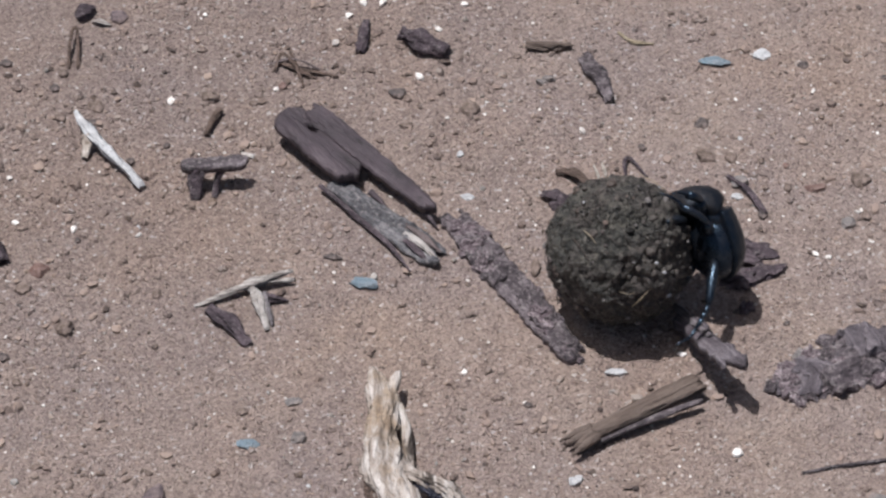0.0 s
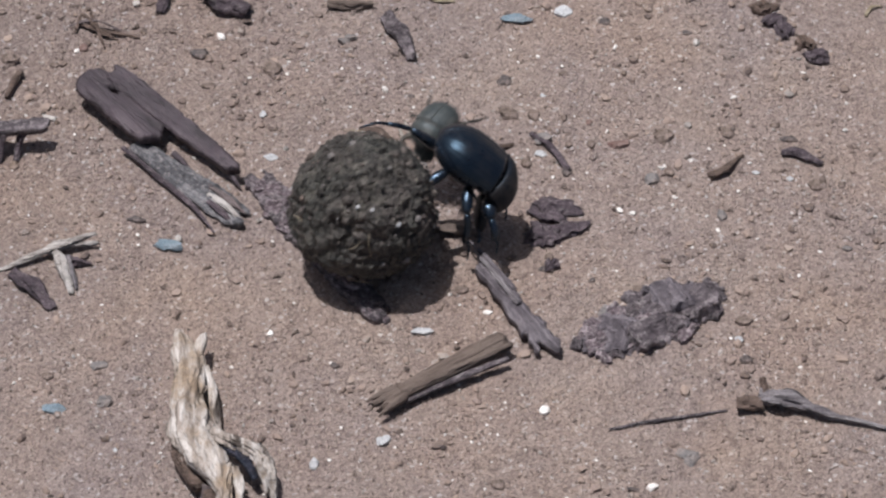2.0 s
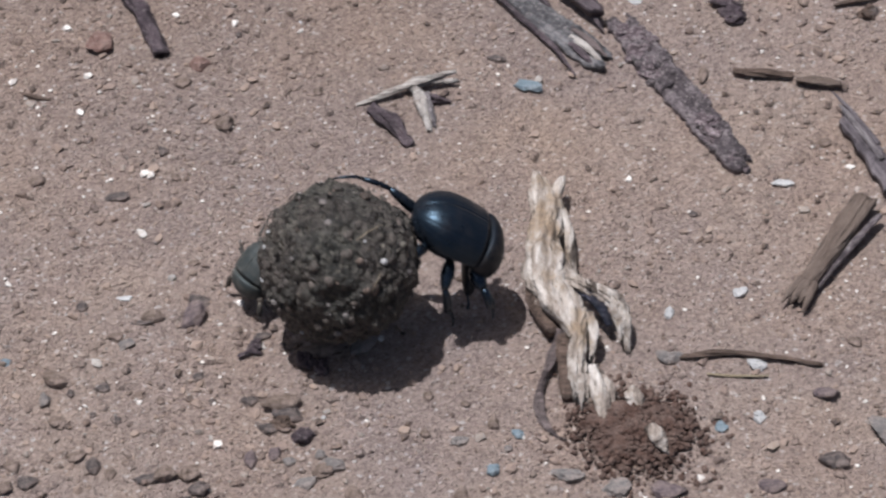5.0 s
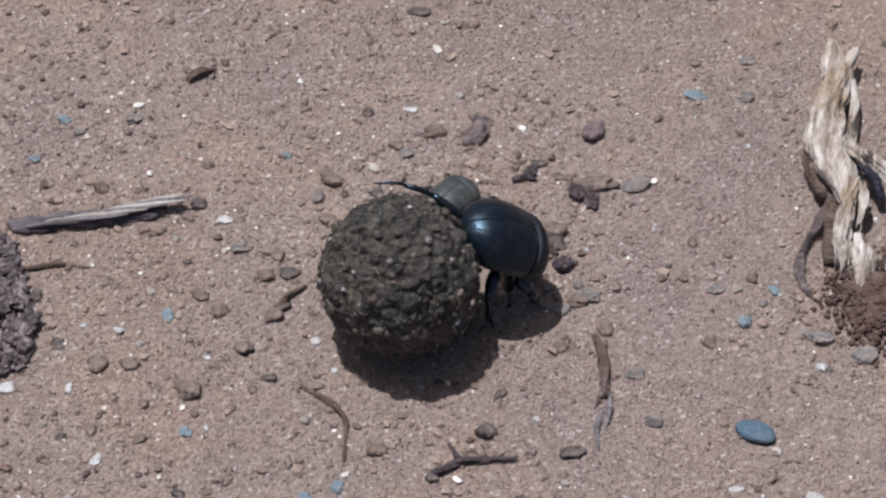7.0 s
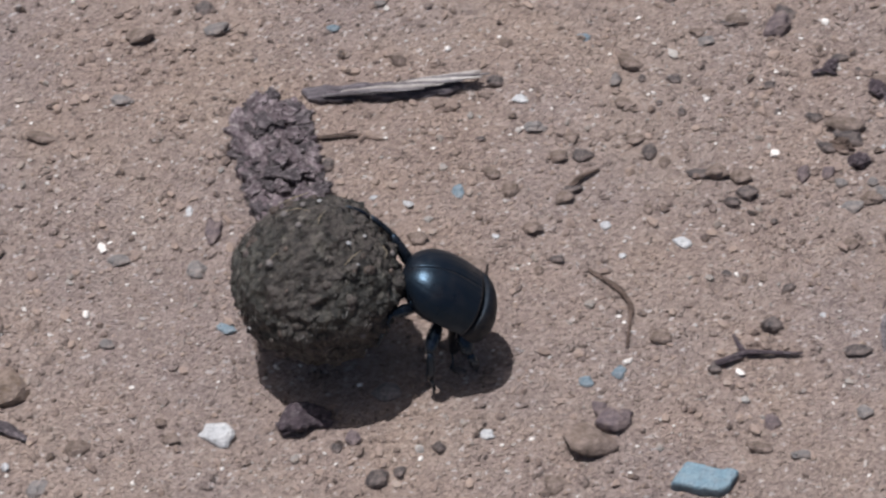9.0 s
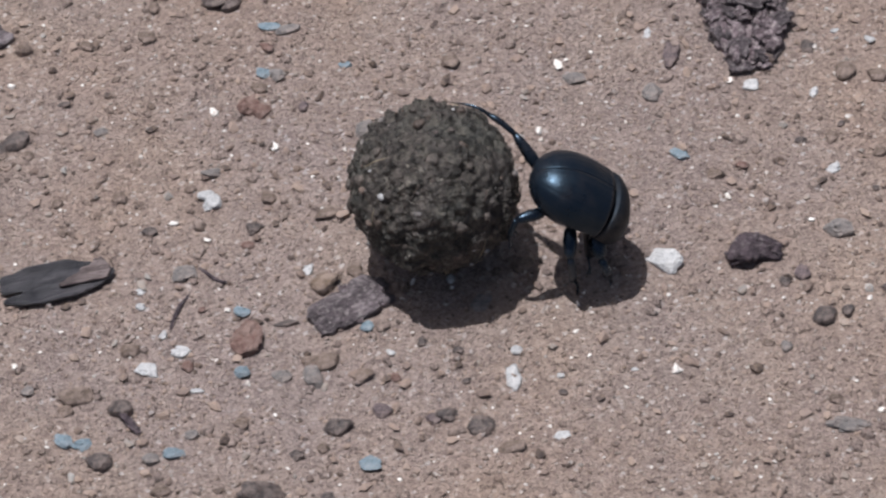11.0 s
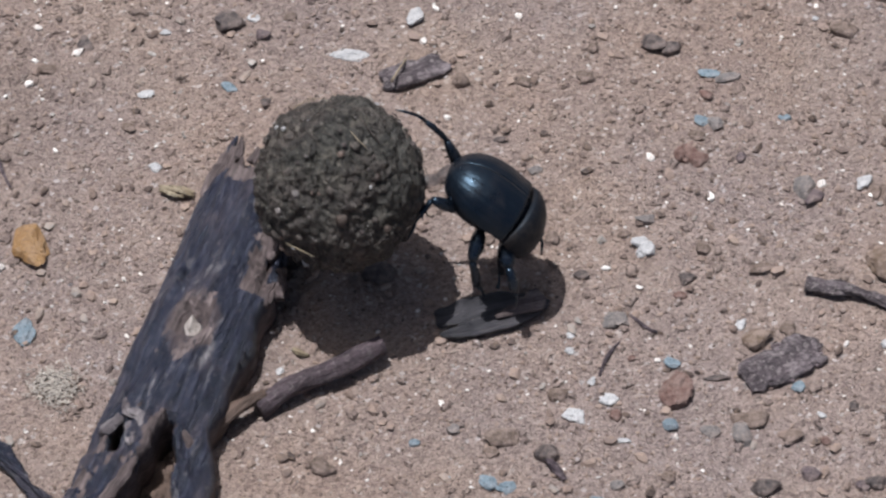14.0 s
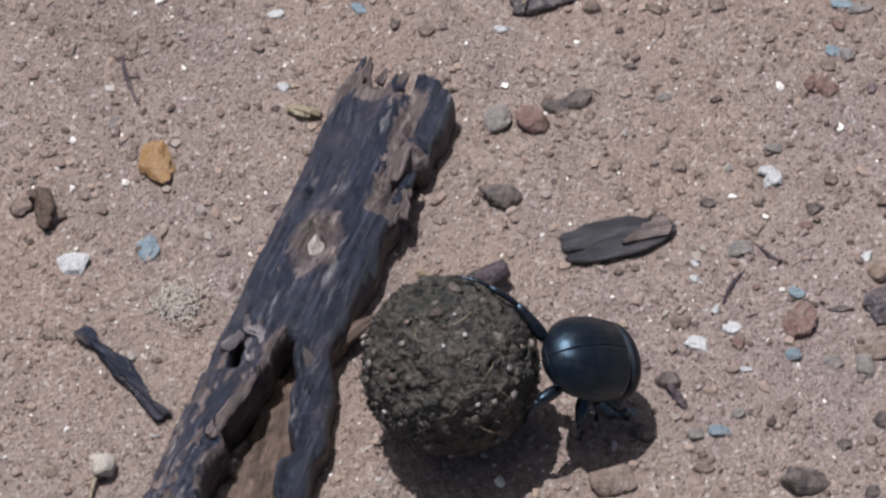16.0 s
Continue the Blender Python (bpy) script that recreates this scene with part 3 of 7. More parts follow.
# knee, ankle and foot of each leg from its hip
PUSHING = {
    "fore": ((3.8, 4.8, -0.8), (8.2, 5.8, -4.0), (11.6, 5.2, -7.4)),
    "fore_near": ((3.8, 4.2, -1.8), (8.4, 4.6, -5.2), (11.2, 4.0, -8.6)),
    "mid": ((3.0, 6.0, -2.2), (9.6, 6.0, -7.6), (15.0, 5.0, -12.0)),
    "mid_near": ((1.5, 6.0, -4.2), (7.0, 5.5, -11.0), (12.2, 4.5, -16.4)),
    "hind": ((-12.6, 1.4, -0.4), (-19.6, 1.0, -2.6), (-25.4, 0.4, -7.6)),
    "hind_near": ((-6.5, 3.0, -1.5), (-6.0, 4.8, -7.0), (-4.0, 5.5, -11.5)),
}
WALKING = {
    "fore": ((3.5, 5.5, 1.0), (8.5, 7.0, -2.0), (11.0, 9.5, -4.6)),
    "mid": ((-0.5, 6.5, 1.5), (-2.0, 11.0, -2.0), (-3.5, 15.0, -4.0)),
    "hind": ((-5.0, 6.0, 1.5), (-12.0, 9.0, -1.5), (-18.0, 11.0, -4.2)),
}
WALKING.update({kind + "_near": bend for kind, bend in list(WALKING.items())})
beetle, beetle_legs, beetle_front = build_beetle("dung_beetle", BLACK, DULL_BLACK, LEG_BLACK, 1.03, PUSHING, "large glossy black dung beetle pushing the ball with its hind legs")
rival, rival_legs, rival_front = build_beetle("small_beetle", GREY_SHELL, GREY_SHELL, GREY_LEG, 0.58, WALKING, "smaller dusty grey beetle clinging to the ball and walking beside it")


# ---- wood ----
def slab(length, width, inside, top, under=-0.6, step=0.75, second=None):
    """A flat piece with a free outline. u runs 0 to length along x, v across; inside(u, v) tells where it is, top(u, v) its height in mm."""
    nu, nv = int(length / step), int(width / step)
    at = lambda i, j: (i * step, (j - nv / 2) * step)  # noqa: E731
    keep = {(i, j) for i in range(nu) for j in range(nv) if inside(*at(i + 0.5, j + 0.5))}
    corners = {(i + a, j + b) for i, j in keep for a in (0, 1) for b in (0, 1)}
    place = {c: Vector((*at(*c), 0)) for c in corners}
    edge = set()
    for i, j in corners:
        if not all((i + a, j + b) in keep for a in (0, -1) for b in (0, -1)):
            edge.add((i, j))
    for _ in range(3):
        moved = {}
        for i, j in edge:
            near = [place[n] for n in ((i + 1, j), (i - 1, j), (i, j + 1), (i, j - 1)) if n in edge]
            if len(near) >= 2:
                moved[i, j] = place[i, j] * 0.4 + sum(near, Vector()) / len(near) * 0.6
        place.update(moved)
    bm = bmesh.new()
    upper, lower = {}, {}
    for c, p in place.items():
        z = top(p.x, p.y)
        if c in edge:
            z *= 0.75
        base = under(p.x, p.y) if callable(under) else under
        upper[c] = bm.verts.new(Vector((p.x - length / 2, p.y, max(z, base + 0.3))) * MM)
        lower[c] = bm.verts.new(Vector((p.x - length / 2, p.y, base)) * MM)
    for i, j in keep:
        ring = ((i, j), (i + 1, j), (i + 1, j + 1), (i, j + 1))
        face = bm.faces.new([upper[c] for c in ring])
        if second and second(*at(i + 0.5, j + 0.5)):
            face.material_index = 1
        bm.faces.new([lower[c] for c in reversed(ring)])
        for (di, dj), a, b in (((0, -1), 0, 1), ((1, 0), 1, 2), ((0, 1), 2, 3), ((-1, 0), 3, 0)):
            if (i + di, j + dj) not in keep:
                bm.faces.new((upper[ring[b]], upper[ring[a]], lower[ring[a]], lower[ring[b]])).material_index = 1 if second else 0
    return bm


def root(points, radii, seed, rough=0.25, fine=5):
    """A gnarled rod through places in mm, refined, with furrows along it."""
    count = (len(points) - 1) * fine
    path = [(0.0, *p, r) for p, r in zip(points, radii)]
    path = [(float(k), *row[1:]) for k, row in enumerate(path)]
    sides = 14
    bm = bmesh.new()
    spots = [smooth_way(path, k / fine) for k in range(count + 1)]
    rows = []
    for k, (x, y, z, r) in enumerate(spots):
        p, q = spots[max(k - 1, 0)], spots[min(k + 1, count)]
        way = Vector((q[0] - p[0], q[1] - p[1], q[2] - p[2])).normalized()
        side = way.cross(Vector((0.05, 0.1, 1))).normalized()
        up = side.cross(way)
        row = []
        for j in range(sides):
            a = 2 * math.pi * j / sides
            f = 1 + rough * noise.noise(Vector((k * 0.16, math.cos(a) * 2.2, math.sin(a) * 2.2 + seed * 7))) + rough * noise.noise(Vector((k * 0.3, math.cos(a) * 5, math.sin(a) * 5 + seed * 3)))
            row.append(bm.verts.new((Vector((x, y, z)) + r * f * (side * math.cos(a) + up * math.sin(a))) * MM))
        rows.append(row)
    for a, b in zip(rows, rows[1:]):
        for j in range(sides):
            bm.faces.new((a[j], a[(j + 1) % sides], b[(j + 1) % sides], b[j]))
    bm.faces.new(rows[0][::-1])
    bm.faces.new(rows[-1])
    return bm


def gnarled(points, radii, seed, furrow=0.4, flat=1.0, twist=1.2, sides=36, fine=10, ragged=0.0, lumpy=0.3):
    """A weathered limb through places in mm, with deep furrows that wind along it and a torn end."""
    path = [(float(k), *p, r) for k, (p, r) in enumerate(zip(points, radii))]
    count = (len(points) - 1) * fine
    spots = [smooth_way(path, k / fine) for k in range(count + 1)]
    bm = bmesh.new()
    rows, run = [], 0.0
    for k, (x, y, z, r) in enumerate(spots):
        p, q = spots[max(k - 1, 0)], spots[min(k + 1, count)]
        way = Vector((q[0] - p[0], q[1] - p[1], q[2] - p[2]))
        run += way.length / 2
        way.normalize()
        side = way.cross(Vector((0.05, 0.1, 1))).normalized()
        up = side.cross(way)
        row = []
        for j in range(sides):
            a = 2 * math.pi * j / sides
            c, d = math.cos(a + twist * k / count), math.sin(a + twist * k / count)
            crease = abs(noise.noise(Vector((c * 2.3, d * 2.3, run * 0.045 + seed * 7.3))))
            fold = abs(noise.noise(Vector((c * 5.5, d * 5.5, run * 0.09 + seed * 3.1))))
            f = 1 + lumpy * noise.noise(Vector((c * 1.2, d * 1.2, run * 0.16 + seed))) - furrow * (max(0, 0.2 - crease) * 3.2 + max(0, 0.16 - fold) * 1.6)
            place = Vector((x, y, z)) + max(r, 0.05) * f * (side * math.cos(a) + flat * up * math.sin(a))
            if ragged and k > count - 5:
                place += way * ragged * (noise.noise(Vector((math.cos(a) * 3, math.sin(a) * 3, seed))) * 1.6) * (k - count + 5) / 5
            row.append(bm.verts.new(place * MM))
        rows.append(row)
    for a, b in zip(rows, rows[1:]):
        for j in range(sides):
            bm.faces.new((a[j], a[(j + 1) % sides], b[(j + 1) % sides], b[j]))
    bm.faces.new(rows[0][::-1])
    bm.faces.new(rows[-1])
    return bm


def smooth_way(rows, t):
    """A place on a way, gliding through its rows (t, values...)."""
    k = max(i for i in range(len(rows) - 1) if rows[i][0] <= t or i == 0)
    a, b = rows[k], rows[k + 1]
    p, q = rows[max(k - 1, 0)], rows[min(k + 2, len(rows) - 1)]
    span = b[0] - a[0]
    f = min(max((t - a[0]) / span, 0), 1)
    out = []
    for n in range(1, len(a)):
        ma = (b[n] - p[n]) / (b[0] - p[0]) * span if b[0] > p[0] else 0
        mb = (q[n] - a[n]) / (q[0] - a[0]) * span if q[0] > a[0] else 0
        out.append((2 * f**3 - 3 * f**2 + 1) * a[n] + (f**3 - 2 * f**2 + f) * ma + (3 * f**2 - 2 * f**3) * b[n] + (f**3 - f**2) * mb)
    return out


def crumble(u, v, seed, size=6.0):
    return noise.noise(Vector((u / size, v / size, seed)))


def crust(height, seed, flake=1.0):
    """The uneven, flaking top of old bark."""
    def top(u, v):
        n = crumble(u, v, seed, 7) + 0.7 * crumble(u * 0.6, v, seed + 3, 3) + 0.4 * crumble(u, v, seed + 5, 1.4)
        return height * (0.75 + 0.5 * n) + flake * round(1.6 * crumble(u * 0.5, v, seed + 9, 4)) * 0.5
    return top


def torn(length, width, seed, ragged=0.25, taper=(1.0, 1.0)):
    """An outline with torn ends and uneven sides."""
    def inside(u, v):
        f = u / length
        half = width / 2 * (taper[0] + (taper[1] - taper[0]) * f) * (1 - 0.55 * abs(2 * f - 1) ** 7)
        side = half * (1 - ragged * 0.8 * abs(crumble(u, math.copysign(40, v), seed, 8)) - ragged * 0.9 * abs(crumble(u, math.copysign(40, v), seed + 4, 2.5)) - ragged * 0.5 * crumble(u, math.copysign(40, v), seed + 5, 1.1))
        start = ragged * length * 0.5 * (0.5 + crumble(0, v, seed + 7, 3)) * 0.8
        stop = length - ragged * length * 0.5 * (0.5 + crumble(90, v, seed + 8, 3)) * 0.8
        return abs(v) < side and start < u < stop
    return inside


def grounded(ob, x, y, turn, z=0.0, tilt=0.0, roll=0.0):
    ob.matrix_world = pose(x * MM, y * MM, (ground_height(x, y) + z) * MM, roll, tilt, turn)
    return ob


# split purple bark: two planks side by side, resting on a splinter
split_bark = tagged(grounded(new("split_bark"), -4, 46, 0), "purple brown strip of bark, cracked lengthwise, lying on a splinter", "bark")
to_bark = split_bark.matrix_world.inverted()


def split_inside(long, wide, seed, taper, notch):
    edge = torn(long, wide, seed, 0.18, taper)
    return lambda u, v: edge(u, v) and not (notch and (u - notch) ** 2 / 4.0 + (v - wide * 0.3) ** 2 < 0.9)


def curved(wide, high, seed):
    return lambda u, v: high + 1.3 * max(0, 1 - (1.9 * v / wide) ** 4) + 0.5 * crumble(u * 0.25, v, seed, 2.2) + 0.5 * crumble(u, v, seed + 4, 7)


def rounded_inside(long, wide, seed):
    """A plank with one broad rounded end and one torn point."""
    def inside(u, v):
        f = u / long
        half = wide / 2 * min(1.0, math.sqrt(max(0.0, 1 - (1 - min(1, u / (0.42 * wide))) ** 2))) * (1 - 0.30 * max(0, f - 0.5) / 0.5)
        half *= 1 + 0.10 * crumble(u, math.copysign(9, v), seed, 6) + 0.08 * crumble(u, math.copysign(9, v), seed + 2, 2)
        stop = long - 3.0 - 2.5 * crumble(3, v, seed + 5, 2.5) - 0.5 * abs(v)
        hole = (u - 10.5) ** 2 / 5.0 + (v - 1.6) ** 2 / 1.1 < 0.8
        return abs(v) < half and u < stop and not hole
    return inside


wide_plank = part("plank", slab(36, 14, rounded_inside(36, 11.5, 3), curved(11.5, 0.9, 3), lambda u, v: -0.9 + 0.4 * crumble(u, v, 5, 4), 0.45), SMOOTH_BARK, split_bark)
wide_plank.matrix_basis = to_bark @ lay_pose(-25.6, 65.6, -3.0, 37.6, 5.4, 4.4) @ pose(0, 0, 0, -6, 0, 0)
long_plank = part("plank", slab(55, 10, split_inside(55, 7.4, 8, (1.15, 0.6), 0), curved(7.4, 0.9, 8), lambda u, v: -0.9 + 0.4 * crumble(u, v, 6, 4), 0.45), SMOOTH_BARK, split_bark)
long_plank.matrix_basis = to_bark @ lay_pose(-17.6, 65.0, 17.0, 27.0, 6.2, 4.4) @ pose(0, 0, 0, 10, 0, 0)
for k, (x, y, dx, dy) in enumerate(((-1, 36, 6, -6), (13, 31, 5, -7), (-20, 55, 3, -6))):
    part("torn_fibre", gnarled([(x + 4, y - 46, 3.5), (x + 4 + dx * 0.5, y - 46 + dy * 0.5, 2.6), (x + 4 + dx, y - 46 + dy, 0.6)], [1.0, 0.8, 0.25], 60 + k), SMOOTH_BARK, split_bark)
splinter = tagged(lay(part("wood_splinter", slab(46, 12, torn(46, 10, 12, 0.24, (0.6, 1.1)), crust(2.0, 4, 0.8), -0.6, 0.55), SPLINTER), -12, 41.5, 18.5, 11.5, 0.8), "grey blue weathered splinter of wood under the bark", "wood")
frayed_edge = part("frayed_strip", gnarled([(-22, -3.6, 1.2), (-8, -4.6, 1.0), (8, -6.2, 1.2), (19, -9.0, 0.8)], [0.7, 0.8, 0.7, 0.25], 64), BARK_PURPLE, splinter)
for k in range(3):
    part("frayed_strip", gnarled([(6 + 2 * k, 2.2 - 2.2 * k, 1.6), (15, 2.0 - 2.3 * k, 2.0), (20 + 1.5 * (k % 2), 2.0 - 2.6 * k, 0.9)], [0.9, 1.1, 0.4], 70 + k, 0.5, 0.7), (RAW_WOOD, PALE_WOOD, BARK_PURPLE)[k], splinter)
crusty = tagged(lay(part("bark_strip", slab(74, 13, torn(74, 10.5, 13, 0.34, (1.0, 0.85)), crust(2.4, 14, 1.1), -0.6, 0.55), BARK_GREY), 19, 33, 58, -29, 0.3), "long grey crusty strip of bark on the sand", "bark")

# flat crumbling bark in overlapping flakes
bark_slab = tagged(lay(new("bark_slab"), 104, -39, 151, -13, 0.2), "flat crumbling slab of dark grey bark in flakes", "bark")
FLAKES = [slab(10, 7, torn(10, 7, 400 + k, 0.6), crust(1.5 + 0.15 * k, 420 + k, 0.9), lambda u, v: -0.5, 0.45) for k in range(8)]
FLAKE_MESHES = []
for k, bm in enumerate(FLAKES):
    mesh = bpy.data.meshes.new("bark_flake")
    bm.to_mesh(mesh)
    bm.free()
    FLAKE_MESHES.append(mesh)


def flaky(parent, length, width, count, height, material, other, seed, big=1.0):
    """Covers a piece of bark with jumbled flakes that share a few meshes."""
    rng = random.Random(seed)
    meshes = []
    for mesh in FLAKE_MESHES:
        for mat in (material, other):
            made = mesh.copy()
            made.materials.append(mat)
            meshes.append(made)
    for k in range(count):
        a, r = rng.uniform(0, 2 * math.pi), math.sqrt(rng.random())
        x, y = length / 2 * r * math.cos(a), width / 2 * r * math.sin(a)
        flake = new("bark_flake", rng.choice(meshes))
        flake.parent = parent
        flake.matrix_basis = pose(x * MM, y * MM, height * (1 - 0.6 * r) * rng.random() * MM, rng.uniform(-16, 16), rng.uniform(-16, 16), rng.uniform(0, 360)) @ Matrix.Scale(big * rng.uniform(0.45, 1.15), 4)


part("bark_base", slab(42, 17, torn(42, 17, 20, 0.5), crust(1.2, 25, 1.0), -0.6, 0.5), BARK_GREY, bark_slab)
flaky(bark_slab, 46, 17, 90, 1.0, BARK_GREY, BARK_CLUMP, 61, 0.75)
flaky(bark_slab, 40, 12, 12, 1.6, BARK_GREY, DARK_WOOD, 65, 1.5)
flaky(crusty, 66, 7, 40, 2.2, BARK_GREY, BARK_CLUMP, 62, 0.8)

# bleached root with two prongs
driftwood = tagged(new("root_wood"), "bleached gnarled root with dark split prongs on red soil", "root")
STEM = [(2.0, -36.5, 5.4), (3.2, -42, 5.0), (4.0, -49, 4.8), (3.6, -58, 4.8), (3.8, -67, 5.4), (6.0, -76, 6.4), (10.4, -84.5, 7.2), (13.5, -91.5, 7.0)]
part("stem", gnarled(STEM, [2.2, 3.9, 4.3, 4.9, 6.3, 6.3, 4.4, 2.4], 1, 0.42, 0.8, 1.4, 56, 12, 0.0, 0.28), ROOT_SKIN, driftwood)
part("knob", gnarled([(3.0, -41, 5.4), (1.4, -37.5, 6.2), (0.8, -34.5, 6.4)], [2.4, 1.8, 0.9], 2, 0.3, 0.9, 0.6, 24, 8, 1.0), ROOT_SKIN, driftwood)
part("knob", gnarled([(5.4, -43, 5.2), (7.0, -39, 6.0), (7.8, -36, 6.0)], [2.4, 1.6, 1.0], 3, 0.3, 0.9, 0.6, 24, 8, 1.0), ROOT_SKIN, driftwood)
part("sliver", gnarled([(8.2, -46, 4.8), (9.8, -53, 4.2), (10.6, -60, 3.6), (11.8, -67, 2.6)], [0.9, 1.5, 1.4, 0.6], 4, 0.4, 0.8), BLEACHED_ROOT, driftwood)
part("charred_hollow", gnarled([(1.2, -66, 3.0), (2.6, -76, 3.2), (6.5, -87, 3.2)], [2.2, 3.4, 2.0], 5, 0.3), BROWN_WOOD, driftwood)
# dark limb built in place of the shadowed cavity under the right prong
part("charred_hollow", gnarled([(13, -76, 7.2), (18, -81, 8.2), (21, -86, 5.0)], [2.2, 1.6, 0.9], 6, 0.4), BURNT, driftwood)
part("prong", gnarled([(9.5, -73, 8.6), (16.5, -77.5, 9.6), (21.5, -80.5, 9.4), (24.5, -85, 7.2), (26.0, -91, 1.2)], [2.0, 2.2, 2.6, 2.2, 1.0], 7, 0.9, 0.7, 1.0, 36, 10, 1.5, 0.5), BLEACHED_ROOT, driftwood)
part("prong", gnarled([(20.5, -79.5, 9.6), (22.5, -84, 8.6), (24.0, -90, 4.0)], [1.2, 1.4, 0.5], 8, 0.5, 0.7, 0.8, 28, 9, 1.0), BLEACHED_ROOT, driftwood)
part("prong", gnarled([(14.0, -84, 8.6), (13.4, -91, 8.4), (13.0, -99, 6.2), (14.2, -108, 1.8)], [2.0, 1.9, 2.6, 1.9], 9, 0.9, 0.6, 0.7, 40, 10, 3.0, 0.4), BLEACHED_ROOT, driftwood)
part("prong", gnarled([(15.6, -85, 8.6), (17.0, -91, 7.6), (16.6, -97, 5.2)], [1.4, 1.4, 0.5], 10, 0.5, 0.7, 0.7, 28, 9, 2.0), BLEACHED_ROOT, driftwood)
part("prong", gnarled([(9.0, -89, 6.2), (7.0, -95, 4.0), (4.2, -103, 2.0), (3.6, -111, 1.0), (6.5, -117, 0.5), (11.0, -120.5, 0.3)], [1.4, 1.2, 0.8, 1.1, 0.9, 0.3], 11, 0.9, 0.5, 1.0, 28, 8, 1.0, 0.9), RAW_WOOD, driftwood)
part("core", gnarled([(9.5, -90, 5.0), (9.8, -98, 3.6), (10.8, -108, 1.6)], [1.8, 2.2, 1.4], 12, 0.4), BROWN_WOOD, driftwood)
for k, (a, b, r) in enumerate((((17.0, -99, 4.2), (21.5, -117, 1.2), 1.9), ((19.2, -102, 3.8), (22.4, -110, 2.2), 1.2), ((27.0, -105.5, 4.4), (29.6, -112, 2.8), 1.3), ((25.6, -107, 4.0), (27.2, -111.5, 3.0), 0.9), ((31.4, -118.5, 4.8), (35.6, -124.5, 2.6), 1.7))):
    mid = tuple((p + q) / 2 + (0.8 if n == 2 else 0.4 * (k % 2)) for n, (p, q) in enumerate(zip(a, b)))
    part("splinter", gnarled([a, mid, b], [r * 1.0, r * 1.5, r * 0.5], 20 + k, 0.6, 0.6, 0.8, 28, 9, 1.6, 0.5), BLEACHED_ROOT, driftwood)


def soil_heap():
    rng = random.Random(8)
    bm = bmesh.new()
    for k in range(2500):
        a, r = rng.uniform(0, 6.28), 18.5 * abs(rng.gauss(0, 0.55))
        x, y = 28.5 + r * math.cos(a), -117.5 + 0.9 * r * math.sin(a)
        z = max(0, 4.8 * (1 - (r / 19) ** 1.3)) * rng.uniform(0.7, 1)
        size = 0.25 + 0.75 * rng.random() ** 2
        made = bmesh.ops.create_icosphere(bm, subdivisions=1, radius=size * MM)["verts"]
        for v in made:
            v.co = v.co * (1 + 0.9 * noise.noise(v.co * 2200 + Vector((k, 0, 0)))) + Vector((x, y, ground_height(x, y) + z)) * MM
    mound = bmesh.ops.create_icosphere(bm, subdivisions=5, radius=1)["verts"]
    for v in mound:
        d = v.co.copy()
        r = 1 + 0.25 * noise.noise(d * 2.5) + 0.12 * noise.noise(d * 9) + 0.10 * noise.noise(d * 22)
        v.co = (Vector((d.x * 13, d.y * 11, d.z * 4.2)) * r + Vector((28.5, -117.5, -0.3))) * MM
    return tagged(part("soil_heap", bm, SOIL), "small heap of crumbly red brown soil by the root", "soil", kind="stuff")


soil_heap()


# the charred log
def split_gap(u, v):
    """How far a place is from the edge of the split in the log's lower half."""
    if u < 85:
        return 85 - u + 2
    middle = 3.0 + 0.10 * (u - 87) + 1.4 * crumble(u, 1, 18, 7)
    half = min(7.5, 1.2 + 0.26 * (u - 87)) * (1 + 0.3 * crumble(u, 7, 19, 5)) + 0.6 * crumble(u, 3, 22, 1.5)
    return abs(v - middle) - half


def log_raw(u, v):
    """Where the char is gone and brown wood shows."""
    n = 2.2 * crumble(u * 0.5, v, 41, 3) + 1.2 * crumble(u * 0.6, v, 43, 1.2)
    if u < 15 + 2.5 * n and v < 3.2:
        return True
    if 9 < u < 47 and abs(v - 5.6 - 0.05 * (u - 20)) < 1.9 + 1.2 * n:
        return True
    if 24 < u < 46 and v > 8.6 + 1.3 * n:
        return True
    if u > 80 and v < 3 + 0.1 * (u - 87) and split_gap(u, v) < 1.6 + 1.4 * n:
        return True
    if u > 92 and v < -6 and n > 0.3:
        return True
    away = math.hypot((u - 59.5) / 1.35, v + 1.4)
    return 2.0 < away < 5.0 + 2.2 * n


def log_inside(u, v):
    jag = 2.2 * crumble(0, v, 3, 2.0) + 1.5 * crumble(0, v, 9, 0.9)
    start = 11.5 + jag
    if v < -9:
        start = 4.0 + jag + 4 * abs(crumble(3, v, 5, 1.2))
    if v > 3:
        start = 4.5 + 0.25 * abs(v - 7) + 0.6 * jag
    right = 13.6 - 0.02 * u + 0.9 * crumble(u, 0, 6, 6)
    if 26 < u < 44:
        right -= 4.5 * math.sin(math.pi * (u - 26) / 18) + 2 * crumble(u, 9, 7, 2)
    elif u >= 44:
        right = 12.0 + 1.6 * crumble(u, 3, 6, 9) + 8.0 * min(1, max(0, (u - 84) / 24))
    left = -15 + 0.8 * crumble(u, 5, 16, 9)
    if not (left < v < right and u > start):
        return False
    if split_gap(u, v) < 0:
        return False
    if 88 < u < 97 and abs(v + 8.5 - 0.2 * (u - 90)) < 1.2 + 0.7 * crumble(u, 2, 21, 3):
        return False
    return True


